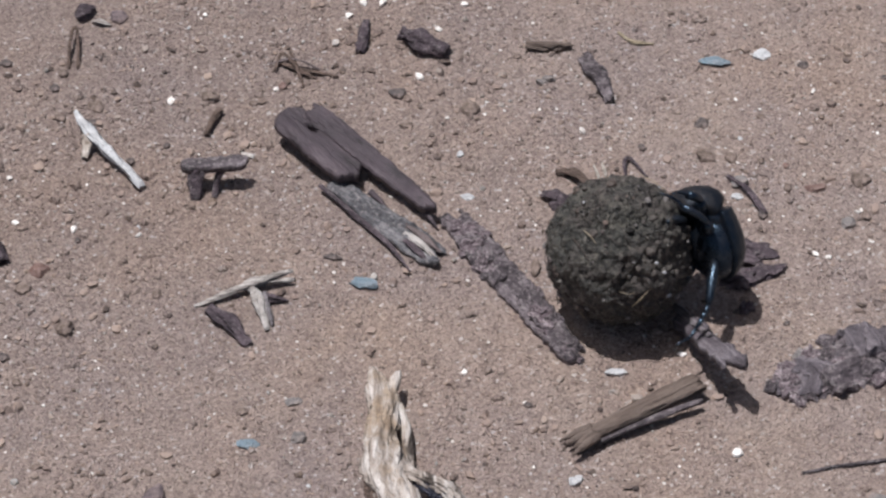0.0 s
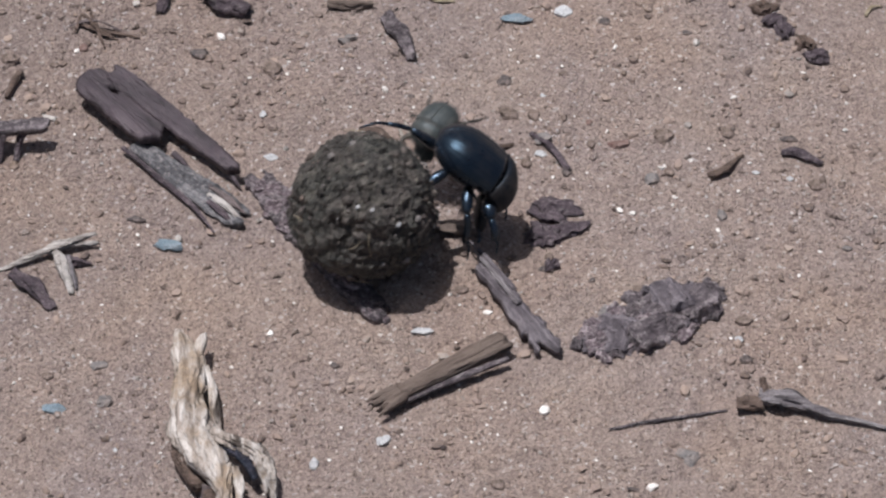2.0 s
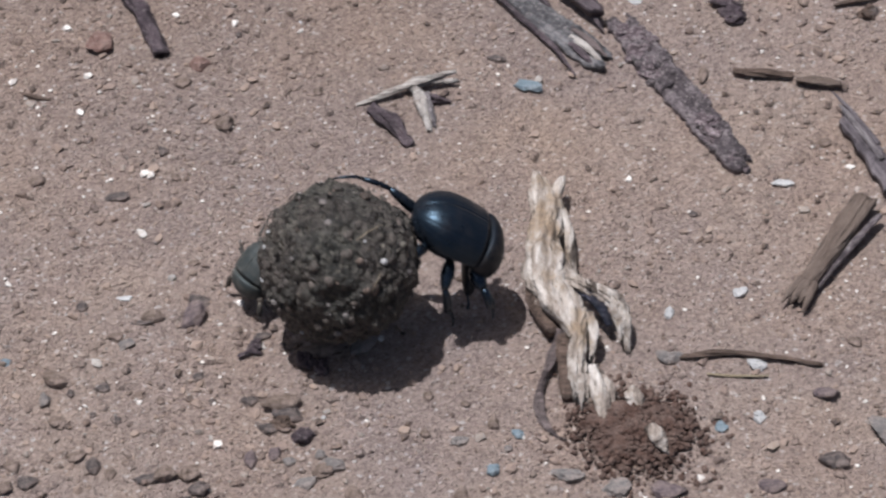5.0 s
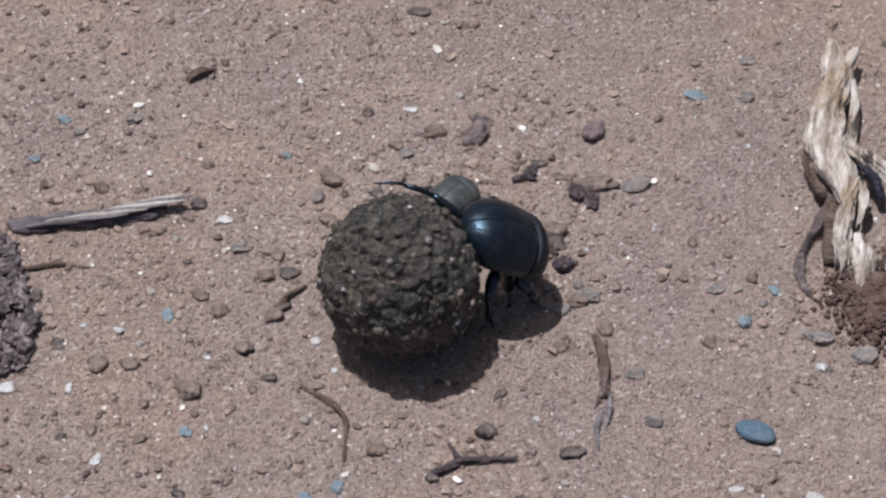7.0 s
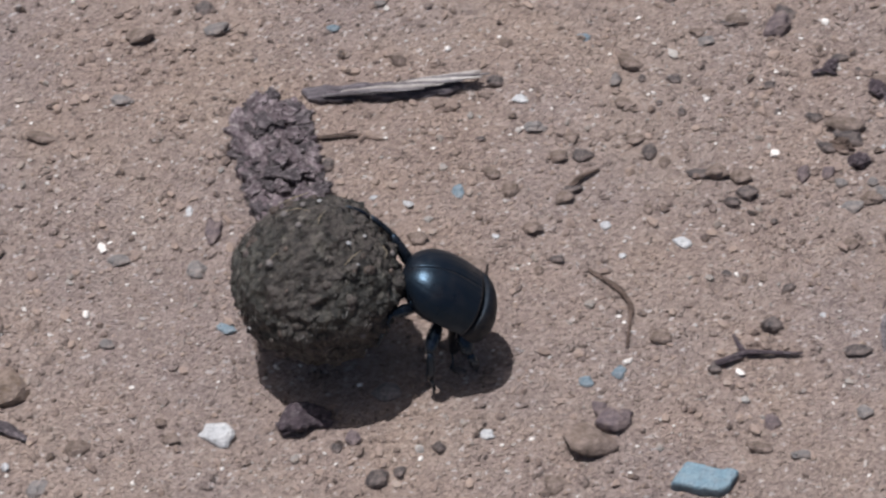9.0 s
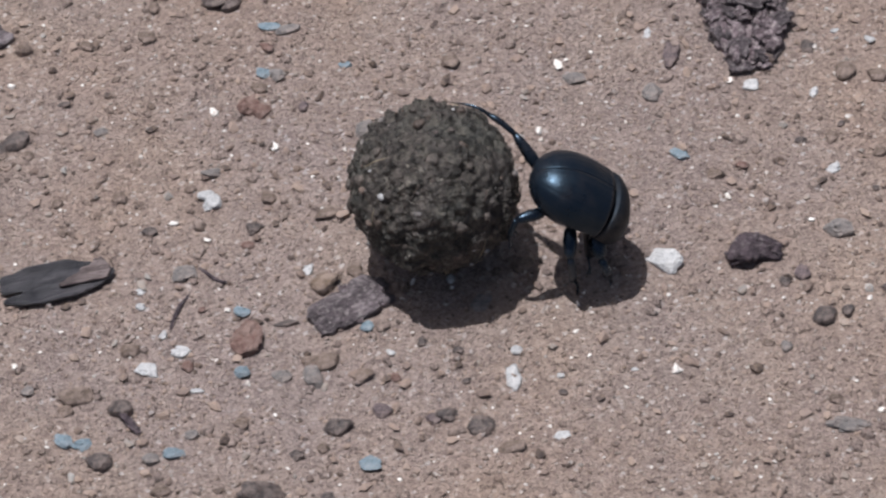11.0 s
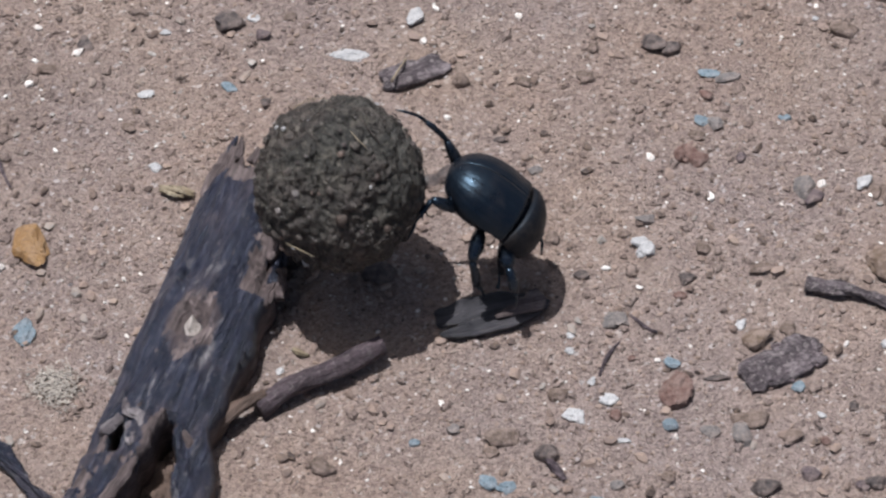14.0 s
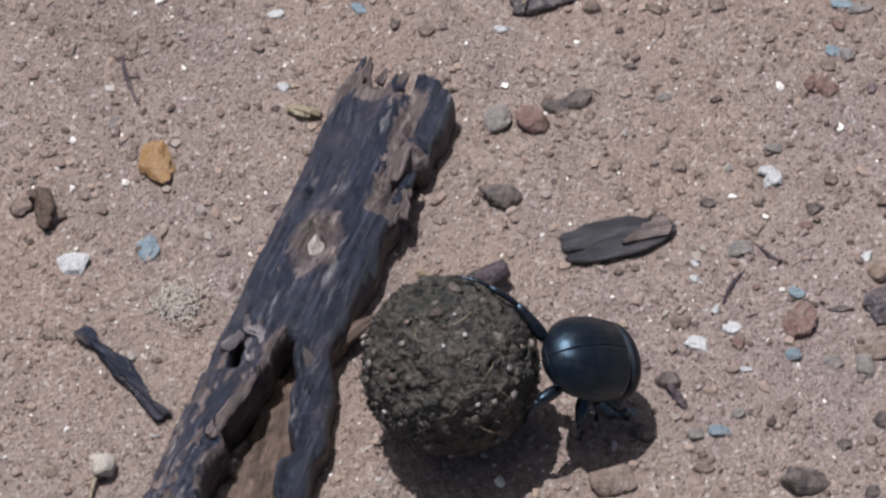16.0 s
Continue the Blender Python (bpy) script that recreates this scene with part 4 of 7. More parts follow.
def log_top(u, v):
    z = 15.5 * max(0.0, 1 - (v / (17.5 + 8.0 * min(1, max(0, (u - 84) / 24) if v > 0 else 0))) ** 2) ** 0.6
    if v > 9 and u < 44:
        z = min(z, 11.5)
    gully = math.exp(-(((v - 5.6 - 0.05 * (u - 20)) / 2.2) ** 2)) * min(1, max(0, (46 - u) / 8)) * min(1, max(0, (u - 4) / 5))
    z -= gully * (1.2 + 3.6 * abs(crumble(u * 0.5, v, 31, 2.4)))
    z += 1.3 * crumble(u * 0.16, v, 33, 2.4) + 0.6 * crumble(u * 0.25, v, 35, 0.9) + 0.8 * crumble(u, v, 36, 9)
    away = math.hypot((u - 59.5) / 1.35, v + 1.4)
    z += 1.1 * math.exp(-(((away - 5.0) / 1.6) ** 2)) - 5.5 * math.exp(-((away / 2.4) ** 2))
    small = math.hypot((u - 46) / 1.3, v + 8.5)
    z += 0.7 * math.exp(-(((small - 2.2) / 0.9) ** 2)) - 1.8 * math.exp(-((small / 1.1) ** 2))
    if 22 < u < 44 and v > 6:
        z -= 2.5 * max(0, crumble(u, v, 37, 2.2) + 0.1)
    lip = split_gap(u, v)
    if u > 80 and lip < 3.5:
        z += 1.4 * math.exp(-(((lip - 1.2) / 0.9) ** 2)) * (1 + crumble(u, 8, 23, 4))
    if u > 84:
        z -= 2.6 * max(0, crumble(u, v, 38, 7)) * min(1, (u - 84) / 10)
    return max(z, 1.0)


charred_log = tagged(grounded(part("log", slab(150, 46, log_inside, log_top, -0.8, 0.6, log_raw), BURNT), -366.5, -361, -81.2), "charred blue black piece of log with a knot hole", "log")
charred_log.data.materials.append(RAW_WOOD)
knot = part("knot_core", lump((4.0, 2.0, 2.2), 5, 0.5, 4), PALE_WOOD, charred_log, "pale wood inside the knot hole")
knot.matrix_basis = pose(-0.0157, -0.0014, 0.0112, 0, 0, 12)
for n, (u, v, long, wide, turn) in enumerate(((16, -13, 15, 4, 3), (90, -9.5, 9, 3.5, -25), (92, -4.5, 9, 3, 30), (30, 8, 16, 4, 6), (89, 7.5, 9, 3.5, 55), (39, 12, 14, 4.5, 20), (108, -2, 26, 3.0, -12))):
    flake = part("wood_flake", slab(long, wide, torn(long, wide, 50 + n, 0.6), crust(1.8, 60 + n, 0.7)), GREY_WOOD if n in (1, 2) else RAW_WOOD, charred_log)
    z = log_top(u, max(min(v, 14), -14))
    flake.matrix_basis = pose((u - 75) * MM, v * MM, (z * 0.92) * MM, 20 if v > 5 else -12, 0, turn)

rng = random.Random(77)
for n in range(30):
    u, v = (rng.uniform(5, 14), rng.uniform(-13, 3)) if n < 16 else (rng.uniform(20, 48), rng.uniform(7, 12))
    long = rng.uniform(3, 7)
    spike = part("torn_fibre", root([(0, 0, 0), (-long * 0.6, rng.uniform(-0.5, 0.5), rng.uniform(0, 1)), (-long, rng.uniform(-1, 1), rng.uniform(-0.5, 1.5))], [1.2, 0.9, 0.25], 300 + n, 0.4, 3), RAW_WOOD if n % 3 else BURNT, charred_log)
    spike.matrix_basis = pose((u + 3 - 75) * MM, v * MM, log_top(u + 3, v) * 0.85 * MM)
# added slab that keeps the open split from going black
part("rotten_core", slab(58, 13, torn(58, 13, 333, 0.2), crust(3.2, 334, 1.0)), BROWN_WOOD, charred_log, "brown filler slab added in the split").matrix_basis = pose(0.042, 0.0075, 0.0005, 0, 0, 5)
part("curled_lip", gnarled([((83 - 75), -9, 13.2), ((87 - 75), -7, 14.6), ((88 - 75), -3.5, 15.4), ((92 - 75), -1.2, 14.8)], [0.6, 1.1, 1.2, 0.5], 81, 0.5, 0.6), GREY_WOOD, charred_log, "pale curled edge of the wood")
side_branch = tagged(lay(part("side_branch", root([(-17, 0, 0), (-6, 1.2, 0.4), (6, 0.6, 0.6), (16, 1.5, 0.2)], [2.6, 2.7, 2.5, 2.2], 12, 0.35), BARK_PURPLE), -349, -353, -330, -327, 2.5, 4.5), "dark broken side branch lying against the log", "branch")
tagged(lay(part("curled_bark", root([(-9, 0, 0), (-2, 1.2, 2), (8, 0, 1)], [1.6, 1.9, 1.3], 13, 0.4), BROWN_WOOD), -355, -366, -349, -350, 2.5, 4.0), "curled brown strip of bark beside the log", "bark")

# crumbly clump and frayed splinter
clump = tagged(grounded(new("bark_clump"), -193.5, -165.5, -62), "thick crumbly clump of purple grey bark", "bark")
part("bark_base", slab(50, 26, torn(50, 25, 70, 0.5, (1.1, 0.6)), crust(3.6, 75, 2.0), -0.6, 0.6), BARK_CLUMP, clump)
flaky(clump, 48, 20, 210, 7.0, BARK_CLUMP, BARK_GREY, 63, 0.62)
frayed = tagged(lay(part("frayed_wood", slab(46, 8, torn(46, 6.4, 90, 0.3, (0.9, 0.8)), crust(2.2, 91, 0.5)), DARK_WOOD), -197, -141, -155, -126, 0.5), "long grey frayed splinter of wood", "wood")
for n in range(6):
    start = -16 + 5 * n
    part("frayed_end", gnarled([(start, -2 + 0.8 * n, 2.2), (start + 12, 0.9 * n - 2.2, 3.0), (min(start + 26, 27 - 2 * (n % 2)), 1.0 * n - 2.5, 3.8)], [0.5, 0.9, 0.25], 150 + n, 0.5, 0.7), PALE_WOOD if n % 2 else GREY_WOOD, frayed)


# ---- twigs and sticks ----
def twig(name, points, radii, material, label, category="twig", seed=1, rough=0.3):
    """A stick through places in mm; the heights are above the sand."""
    mid = Vector(points[len(points) // 2])
    base = ground_height(mid.x, mid.y)
    local = [(p[0] - mid.x, p[1] - mid.y, p[2]) for p in points]
    ob = part(name, gnarled(local, [r * 1.1 for r in radii], seed, 0.7, 0.75, 1.0, 20, 7, 1.0, 0.35 + rough), material)
    ob.matrix_world = pose(mid.x * MM, mid.y * MM, base * MM)
    return tagged(ob, label, category)


def arm(parent, points, radii, material, seed=2, name="side_twig"):
    """A side arm of a stick, given in the same places."""
    at = parent.matrix_world.translation / MM
    return part(name, gnarled([(p[0] - at.x, p[1] - at.y, p[2]) for p in points], [r * 1.1 for r in radii], seed, 0.7, 0.75, 1.0, 20, 7, 0.8, 0.6), material, parent)


white_twig = twig("white_twig", [(-85, 67, 5), (-80, 58, 4.5), (-73, 50, 3.5), (-65, 40, 1.2)], [0.6, 1.7, 1.5, 1.2], STONES["white"], "forked smooth whitish twig on the sand")
arm(white_twig, [(-81, 58, 4), (-81.5, 52, 0.8)], [1.3, 1.1], BLEACHED)
stool = tagged(grounded(new("forked_stick"), -45, 41, 0), "dark forked stick propped up on two legs", "twig")
to_stool = stool.matrix_world.inverted()
part("top", slab(21, 6, torn(21, 5, 141, 0.3), crust(1.2, 142, 0.4), -1.2, 0.5), BARK_GREY, stool).matrix_basis = to_stool @ lay_pose(-54.5, 42.5, -35, 43.5, 7.2, 8.0)
part("leg", gnarled([(-4, 1, 7.5), (-4.5, -1, 4.5), (-4.5, -5, 0.2)], [2.6, 2.3, 1.4], 143, 0.4, 0.6), BARK_PURPLE, stool)
part("leg", gnarled([(3.5, 1.5, 7.5), (1.5, 0, 4), (0.5, -4, 0.2)], [1.3, 1.0, 0.8], 144, 0.4), BARK_PURPLE, stool)
pale = twig("pale_twig", [(-48, -6, 0.8), (-40, -2.5, 1.8), (-31, 2.0, 2.8), (-21.7, 5.5, 3.0)], [0.5, 1.0, 1.5, 0.7], PALE_WOOD, "pale split twig crossing smaller bits")
arm(pale, [(-34, 0, 2.2), (-28, 2.4, 2.0), (-21.5, 3.4, 1.8)], [1.1, 1.0, 0.6], PALE_WOOD, 5)
arm(pale, [(-33, 0.5, 2.2), (-30.5, -5, 2.4), (-28, -14.5, 0.6)], [1.5, 1.9, 0.6], PALE_WOOD, 6)
arm(pale, [(-29.5, -2, 2.2), (-28.0, -8, 2.0), (-26.5, -13, 0.6)], [0.9, 1.0, 0.4], GREY_WOOD, 7)
arm(pale, [(-29, -3, 1.5), (-26, -3.3, 1.4), (-22.8, -3.6, 0.8)], [1.6, 1.2, 0.3], BARK_PURPLE, 8)
twig("bark_bit", [(-44, -7, 1.6), (-38, -13, 2), (-33, -20, 1)], [1.8, 2.2, 1.3], BARK_PURPLE, "short dark bit of bark", "bark")
silver = twig("silvery_stick", [(154, -56, 3), (162, -58, 3.2), (173, -62, 1.6), (187, -66, 0.8)], [2.2, 2.6, 1.3, 0.5], GREY_WOOD, "silvery broken stick tapering to a point", "stick")
arm(silver, [(148, -58, 1.8), (155, -58.5, 2.4)], [2.0, 2.2], BROWN_WOOD, name="stub")
arm(silver, [(155, -52, 5.5), (156, -58, 2)], [0.7, 1.2], BROWN_WOOD, name="stub")
twig("thin_twig", [(114, -65, 0.3), (129, -62, 0.7), (145, -59, 0.4)], [0.35, 0.6, 0.4], BARK_GREY, "thin dark twig half buried in sand")
twig("thin_twig", [(39, -92, 0.5), (54, -90.5, 1), (75, -93, 0.5)], [0.8, 1.0, 0.7], BROWN_WOOD, "thin curved brown twig on the sand")
twig("thin_twig", [(46, -97, 0.3), (54, -97.6, 0.5), (61, -97, 0.3)], [0.35, 0.4, 0.3], STRAW, "very thin pale stem on the sand")
twig("short_stick", [(53, 11, 1.2), (61, 10, 1.5), (69, 10, 1.2)], [1.0, 1.3, 1.0], BROWN_WOOD, "short brown stick lying end to end with another", "stick")
twig("short_stick", [(70, 8, 1.2), (76, 7.5, 1.5), (82, 7, 1.2)], [1.3, 1.6, 1.2], STICK_BROWN, "short broken brown stick", "stick", 3)
twig("dark_stick", [(-113, 34, 2), (-107, 22, 2.4), (-102, 10, 1.6)], [2.2, 2.6, 2.0], BARK_PURPLE, "dark stick lying on the sand", "stick", 4)
twig("bark_bit", [(95, -103, 1.8), (102, -105, 2), (110, -109, 1)], [1.4, 2.4, 1.0], BARK_PURPLE, "dark curled bit of bark", "bark", 5)
twig("bark_bit", [(7, 103, 2.5), (13, 99, 3), (20, 96, 1.5)], [2.4, 3.4, 2.6], BARK_PURPLE, "dark knobbly bit of bark", "bark", 6)
twig("short_stick", [(43, 100, 1.2), (50, 99.5, 1.4), (56, 100, 1)], [1.2, 1.6, 1.2], STICK_BROWN, "short brown stick lying on the sand", "stick", 7)
twig("bark_bit", [(60, 95, 1.5), (64, 86, 2.2), (67, 77, 1)], [2.0, 2.6, 1.4], BARK_GREY, "bent grey bit of bark", "bark", 8)
twig("thin_twig", [(-111, -175, 0.5), (-103, -179, 1), (-98, -184, 1), (-96, -195, 0.5)], [0.5, 0.7, 0.7, 0.4], BROWN_WOOD, "thin bent twig on the sand")
dark_twig = twig("dark_twig", [(-74, -195, 0.8), (-67, -190, 1.2), (-55, -186, 0.8)], [0.9, 0.8, 0.4], BARK_PURPLE, "dark forked twig on the sand")
arm(dark_twig, [(-68, -190, 1), (-72, -185, 0.6)], [0.8, 0.4], BARK_PURPLE)
twig("thin_twig", [(-123, -153, 0.5), (-121, -148, 1.2), (-117, -143, 0.5)], [0.9, 0.6, 0.3], BROWN_WOOD, "tiny hooked brown twig on sand")
dry_grass = twig("dry_grass", [(-43, -143, 0.8), (-39, -152, 1.2), (-37, -162, 0.8)], [0.8, 1.5, 0.6], BROWN_WOOD, "flaky light brown shreds of dead grass", "dry grass", 9, 0.6)
for k, (x, y) in enumerate(((-39, -158), (-36, -166), (-40, -150), (-37, -172))):
    arm(dry_grass, [(x, y + 6, 0.6), (x + 1.2 - 0.6 * k, y, 1.0), (x + 0.5 * k, y - 8, 0.3)], [0.35, 0.8, 0.2], GREY_WOOD if k % 2 else RAW_WOOD, 30 + k, "blade")
twig("thin_twig", [(-188, -153, 0.5), (-180, -150, 0.8), (-172, -149, 0.5)], [0.5, 0.6, 0.3], BROWN_WOOD, "thin brown twig on the sand")
twig("thin_twig", [(-446, -311, 0.4), (-441, -317, 0.8), (-435, -322, 0.4)], [0.35, 0.45, 0.3], BARK_PURPLE, "thin curved dark stem on the sand")
twig("bark_bit", [(-169, -244, 1.5), (-164, -239, 2.6), (-158, -237, 1)], [2.0, 3.2, 1.8], BARK_PURPLE, "crumbling purple bit of bark", "bark", 10, 0.5)
twig("short_stick", [(-251, -266, 1.4), (-241, -263.5, 1.8), (-233, -262.5, 1.4), (-226, -264, 0.8)], [1.8, 1.6, 1.4, 0.7], BARK_GREY, "short dark grey stick by a tan stone", "stick", 11)
flat_bark = tagged(lay(part("flat_bark", slab(24, 11, torn(24, 11, 95, 0.45), crust(1.8, 96, 0.8)), BARK_GREY), -254, -298, -240, -279, 0.3), "flat grey flake of crumbling bark", "bark")
flaky(flat_bark, 22, 9, 16, 1.0, BARK_GREY, BARK_CLUMP, 64, 0.5)
twig("rough_twig", [(-411, -386, 2), (-399, -390, 2.2), (-381, -397, 1.5)], [1.2, 1.5, 1.4], BURNT, "rough charred twig leading to the log", "twig", 12, 1.1)
flake_bark = tagged(lay(part("flat_bark", slab(19, 8, torn(19, 8, 97, 0.35), crust(2.0, 98, 0.6)), BARK_GREY), -370, -255, -357, -241, 0.6), "grey purple chip of bark with a thin stem across", "bark")
part("stem", tube([(-7, -3, 3.4), (-4, 0, 3.2), (-1, 3.6, 1.8)], [0.3, 0.3, 0.25]), STRAW, flake_bark)
twig("yellow_wood", [(-402, -307, 1.2), (-398, -306, 1.6), (-394, -305, 1)], [1.0, 1.5, 0.8], STRAW, "small yellowish bit of wood", "wood")
def crumb_shape(sx, sy, seed):
    """A splintery crumb of bark: layered, pitted and uneven."""
    bm = lump((sx * 0.56, sy * 0.62, 2.1), seed, 0.9, 4, 0.12)
    for v in bm.verts:
        p = v.co / MM
        layer = 0.45 * round(2.2 * noise.noise(Vector((p.x * 0.16, p.y * 0.55, seed)))) + 0.5 * noise.noise(Vector((p.x * 0.5, p.y * 1.3, seed + 4.0)))
        grow = 1 + 0.22 * noise.noise(Vector((p.x * 0.7, p.y * 0.7, p.z + seed)))
        v.co = Vector((p.x * grow, p.y * grow, p.z + (layer if p.z > 0 else 0))) * MM
    return bm


for k, (x, y, sx, sy) in enumerate(((103, 16, 11, 8), (101, 6, 9, 7), (107, 8, 10, 4.5), (102, -5, 5, 3))):
    crumb = part("bark_crumb", crumb_shape(sx, sy, 440 + k), BARK_PURPLE)
    tagged(grounded(crumb, x, y, 20 * k - 15, 0.5), "dark crumbling piece of bark", "bark", "bark crumbs")
twig("thin_twig", [(148, 28, 0.8), (153, 31, 1.4), (158, 37, 0.6)], [1.2, 1.0, 0.5], BROWN_WOOD, "bent reddish twig on the sand", seed=41)
twig("bark_bit", [(169, 38, 0.8), (174, 37, 1.2), (180, 34, 0.6)], [0.8, 1.3, 0.7], BARK_PURPLE, "dark crumbs of bark on sand", "bark", 42, 0.6)
twig("thin_twig", [(99, 46, 0.8), (104, 40, 1.6), (109, 31, 0.8)], [0.6, 1.0, 0.9], BARK_PURPLE, "thin dark bent twig on sand", seed=43)
twig("curved_bark", [(51, 47, 1.2), (56, 45.5, 2.0), (61, 41, 1.2)], [0.8, 1.5, 0.8], BROWN_WOOD, "small curved brown bark piece", "bark", 44)
twig("thin_twig", [(81, 38, 0.6), (87, 39.5, 1.4), (94, 42, 0.6)], [0.5, 0.8, 0.6], BROWN_WOOD, "thin brown twig on the sand", seed=45)
twig("thin_twig", [(-29, 93, 0.5), (-21, 89, 1.2), (-11, 87, 0.5)], [0.5, 0.7, 0.4], BROWN_WOOD, "dry curled plant stem on sand", seed=46)
twig("short_stick", [(-3, 110, 1.2), (-4, 103, 1.6), (-5, 97, 1.0)], [1.0, 1.5, 1.2], BARK_PURPLE, "short dark stick on the sand", "stick", 47)
twig("thin_twig", [(-138, -6, 0.4), (-134, -7.5, 0.8), (-130, -8, 0.4)], [0.4, 0.6, 0.4], BROWN_WOOD, "thin brown twig on the sand", seed=48)
twig("thin_twig", [(-163, -81, 0.6), (-160, -78, 1.2), (-157, -76, 0.6)], [0.8, 1.2, 0.5], BROWN_WOOD, "stubby brown twig on sand", seed=49)
twig("thin_twig", [(70, 107, 0.4), (74, 102.5, 0.8), (80, 102, 0.4)], [0.4, 0.5, 0.3], STRAW, "pale curved stem on the sand", seed=50)
twig("straw_stem", [(199, 95, 0.6), (201, 98, 1.2), (204, 99, 0.6)], [0.4, 0.4, 0.3], STRAW, "short pale straw on the sand", "straw", 51)
twig("thin_twig", [(-351, -334, 0.6), (-349, -334.6, 1.2), (-347, -334, 0.5)], [0.5, 0.7, 0.3], STRAW, "tiny pale twig by the log", seed=52)
twig("bark_bit", [(-441, -357, 2.5), (-437, -360, 4.0), (-434, -364, 1.0)], [2.2, 2.4, 1.6], BROWN_WOOD, "curled brown bit of bark", "bark", 53, 0.6)
for k, (x, y, sx, sy) in enumerate(((169, 98, 7, 5), (172, 93, 7, 5), (175, 88, 8, 5), (180, 83, 6, 5), (183, 77, 7, 5), (53, 33, 7, 6), (90, 36, 6, 4), (-56, -97, 6, 4), (-52, -99, 6, 4), (-60, -118, 6, 4), (-55, -122, 6, 4), (-69, -93, 5, 3))):
    crumb = part("bark_crumb", crumb_shape(sx * 0.9, sy * 0.9, 480 + k), BARK_PURPLE if k % 3 else BROWN_WOOD)
    tagged(grounded(crumb, x, y, 37 * k, 0.5), "dark crumbling piece of bark", "bark", "bark crumbs")
twig("thin_twig", [(70.7, 46.3, 0.3), (70.3, 51, 1.6), (72.2, 52.6, 1.4), (76.5, 46.3, 0.4)], [0.35, 0.45, 0.4, 0.3], BARK_PURPLE, "tiny dark hooked twig on sand", seed=54)
for k, (x0, y0, x1, y1) in enumerate(((63.1, 45.4, 61.6, 48.6), (65.0, 46.2, 64.1, 49.3))):
    twig("straw_stem", [(x0, y0, 0.4), ((x0 + x1) / 2, (y0 + y1) / 2, 1.8), (x1, y1, 2.6)], [0.4, 0.4, 0.25], LICHEN, "short whitish straw sticking up", "straw", 55 + k)
twig("bark_bit", [(47.2, 38.4, 0.8), (50.9, 36.1, 1.6), (55.4, 35.9, 0.8)], [1.0, 1.9, 0.8], BARK_PURPLE, "flaky purple bit of bark", "bark", 57, 0.6)
twig("pale_sliver", [(-83.3, 109.8, 0.6), (-80.8, 109.2, 1.2), (-78.1, 108.7, 0.5)], [0.5, 0.9, 0.4], PALE_WOOD, "small whitish sliver of wood", "wood", 58)
twig("bark_bit", [(-87.8, 111.1, 0.8), (-85.3, 112.5, 1.8), (-83.0, 115.4, 0.8)], [1.2, 2.0, 0.9], BARK_PURPLE, "dark curled bit of bark", "bark", 59, 0.6)
twig("dry_stem", [(-88.5, 89.4, 0.4), (-88.7, 97, 3.0), (-88.2, 103.2, 3.6), (-87.2, 103.4, 3.4), (-86.2, 97, 2.0), (-86.0, 90.1, 0.4)], [0.5, 0.5, 0.5, 0.5, 0.5, 0.4], BROWN_WOOD, "dry plant stem bent into a loop", "stem", 60)
twig("short_stick", [(-48.0, 62.2, 0.8), (-46.2, 67.6, 1.4), (-44.2, 72.3, 1.0)], [0.9, 1.1, 1.4], BROWN_WOOD, "short brown stick on the sand", "stick", 61)
tuft = twig("dry_stem", [(-29.3, 89.3, 0.5), (-27.2, 94.8, 2.2), (-22.4, 88.7, 1.8), (-17.2, 86.0, 0.6)], [0.4, 0.5, 0.5, 0.3], BROWN_WOOD, "tangled dry brown plant stems", "stem", 62)
arm(tuft, [(-25.0, 97.6, 0.5), (-22.9, 89.4, 2.0), (-20.8, 82.3, 0.5)], [0.4, 0.5, 0.3], BROWN_WOOD, 63)
arm(tuft, [(-31.0, 92.0, 0.5), (-24.0, 92.4, 2.4), (-16.5, 90.0, 0.6)], [0.3, 0.4, 0.3], RAW_WOOD, 64)
vee = twig("dark_twig", [(-73.1, -96.9, 0.5), (-69.7, -95.2, 1.4), (-68.2, -91.3, 1.0)], [0.5, 0.8, 0.5], BARK_PURPLE, "small dark forked twig", seed=65)
arm(vee, [(-69.7, -95.2, 1.2), (-66.9, -95.6, 0.6)], [0.8, 0.4], BARK_PURPLE, 66)
twig("thin_twig", [(-285.4, -335.0, 0.5), (-281.7, -337.4, 1.4), (-277.8, -339.2, 0.5)], [0.7, 1.1, 0.6], BARK_PURPLE, "short dark twig among pebbles", seed=67)
grass = twig("thin_twig", [(-284.7, -290.4, 0.4), (-279.2, -292.6, 1.0), (-276.7, -291.9, 0.4)], [0.3, 0.4, 0.3], BARK_PURPLE, "thin dark root thread by a pebble", seed=68)
arm(grass, [(-283.6, -298.4, 0.4), (-284.4, -303.9, 0.8), (-283.7, -309.0, 0.3)], [0.3, 0.45, 0.25], BARK_PURPLE, 69)
seed_head = tagged(grounded(new("seed_capsule"), -386, -416, 0), "cream dried seed capsule on a thin stalk", "seed")
part("capsule", lump((2.9, 2.9, 2.7), 3, 0.3, 3), LICHEN, seed_head).matrix_basis = pose(0, 0, 0.0028)
part("stalk", tube([(0, -2, 2), (1.0, -6, 1.5), (2.6, -10, 0.5)], [0.45, 0.4, 0.4]), STRAW, seed_head)


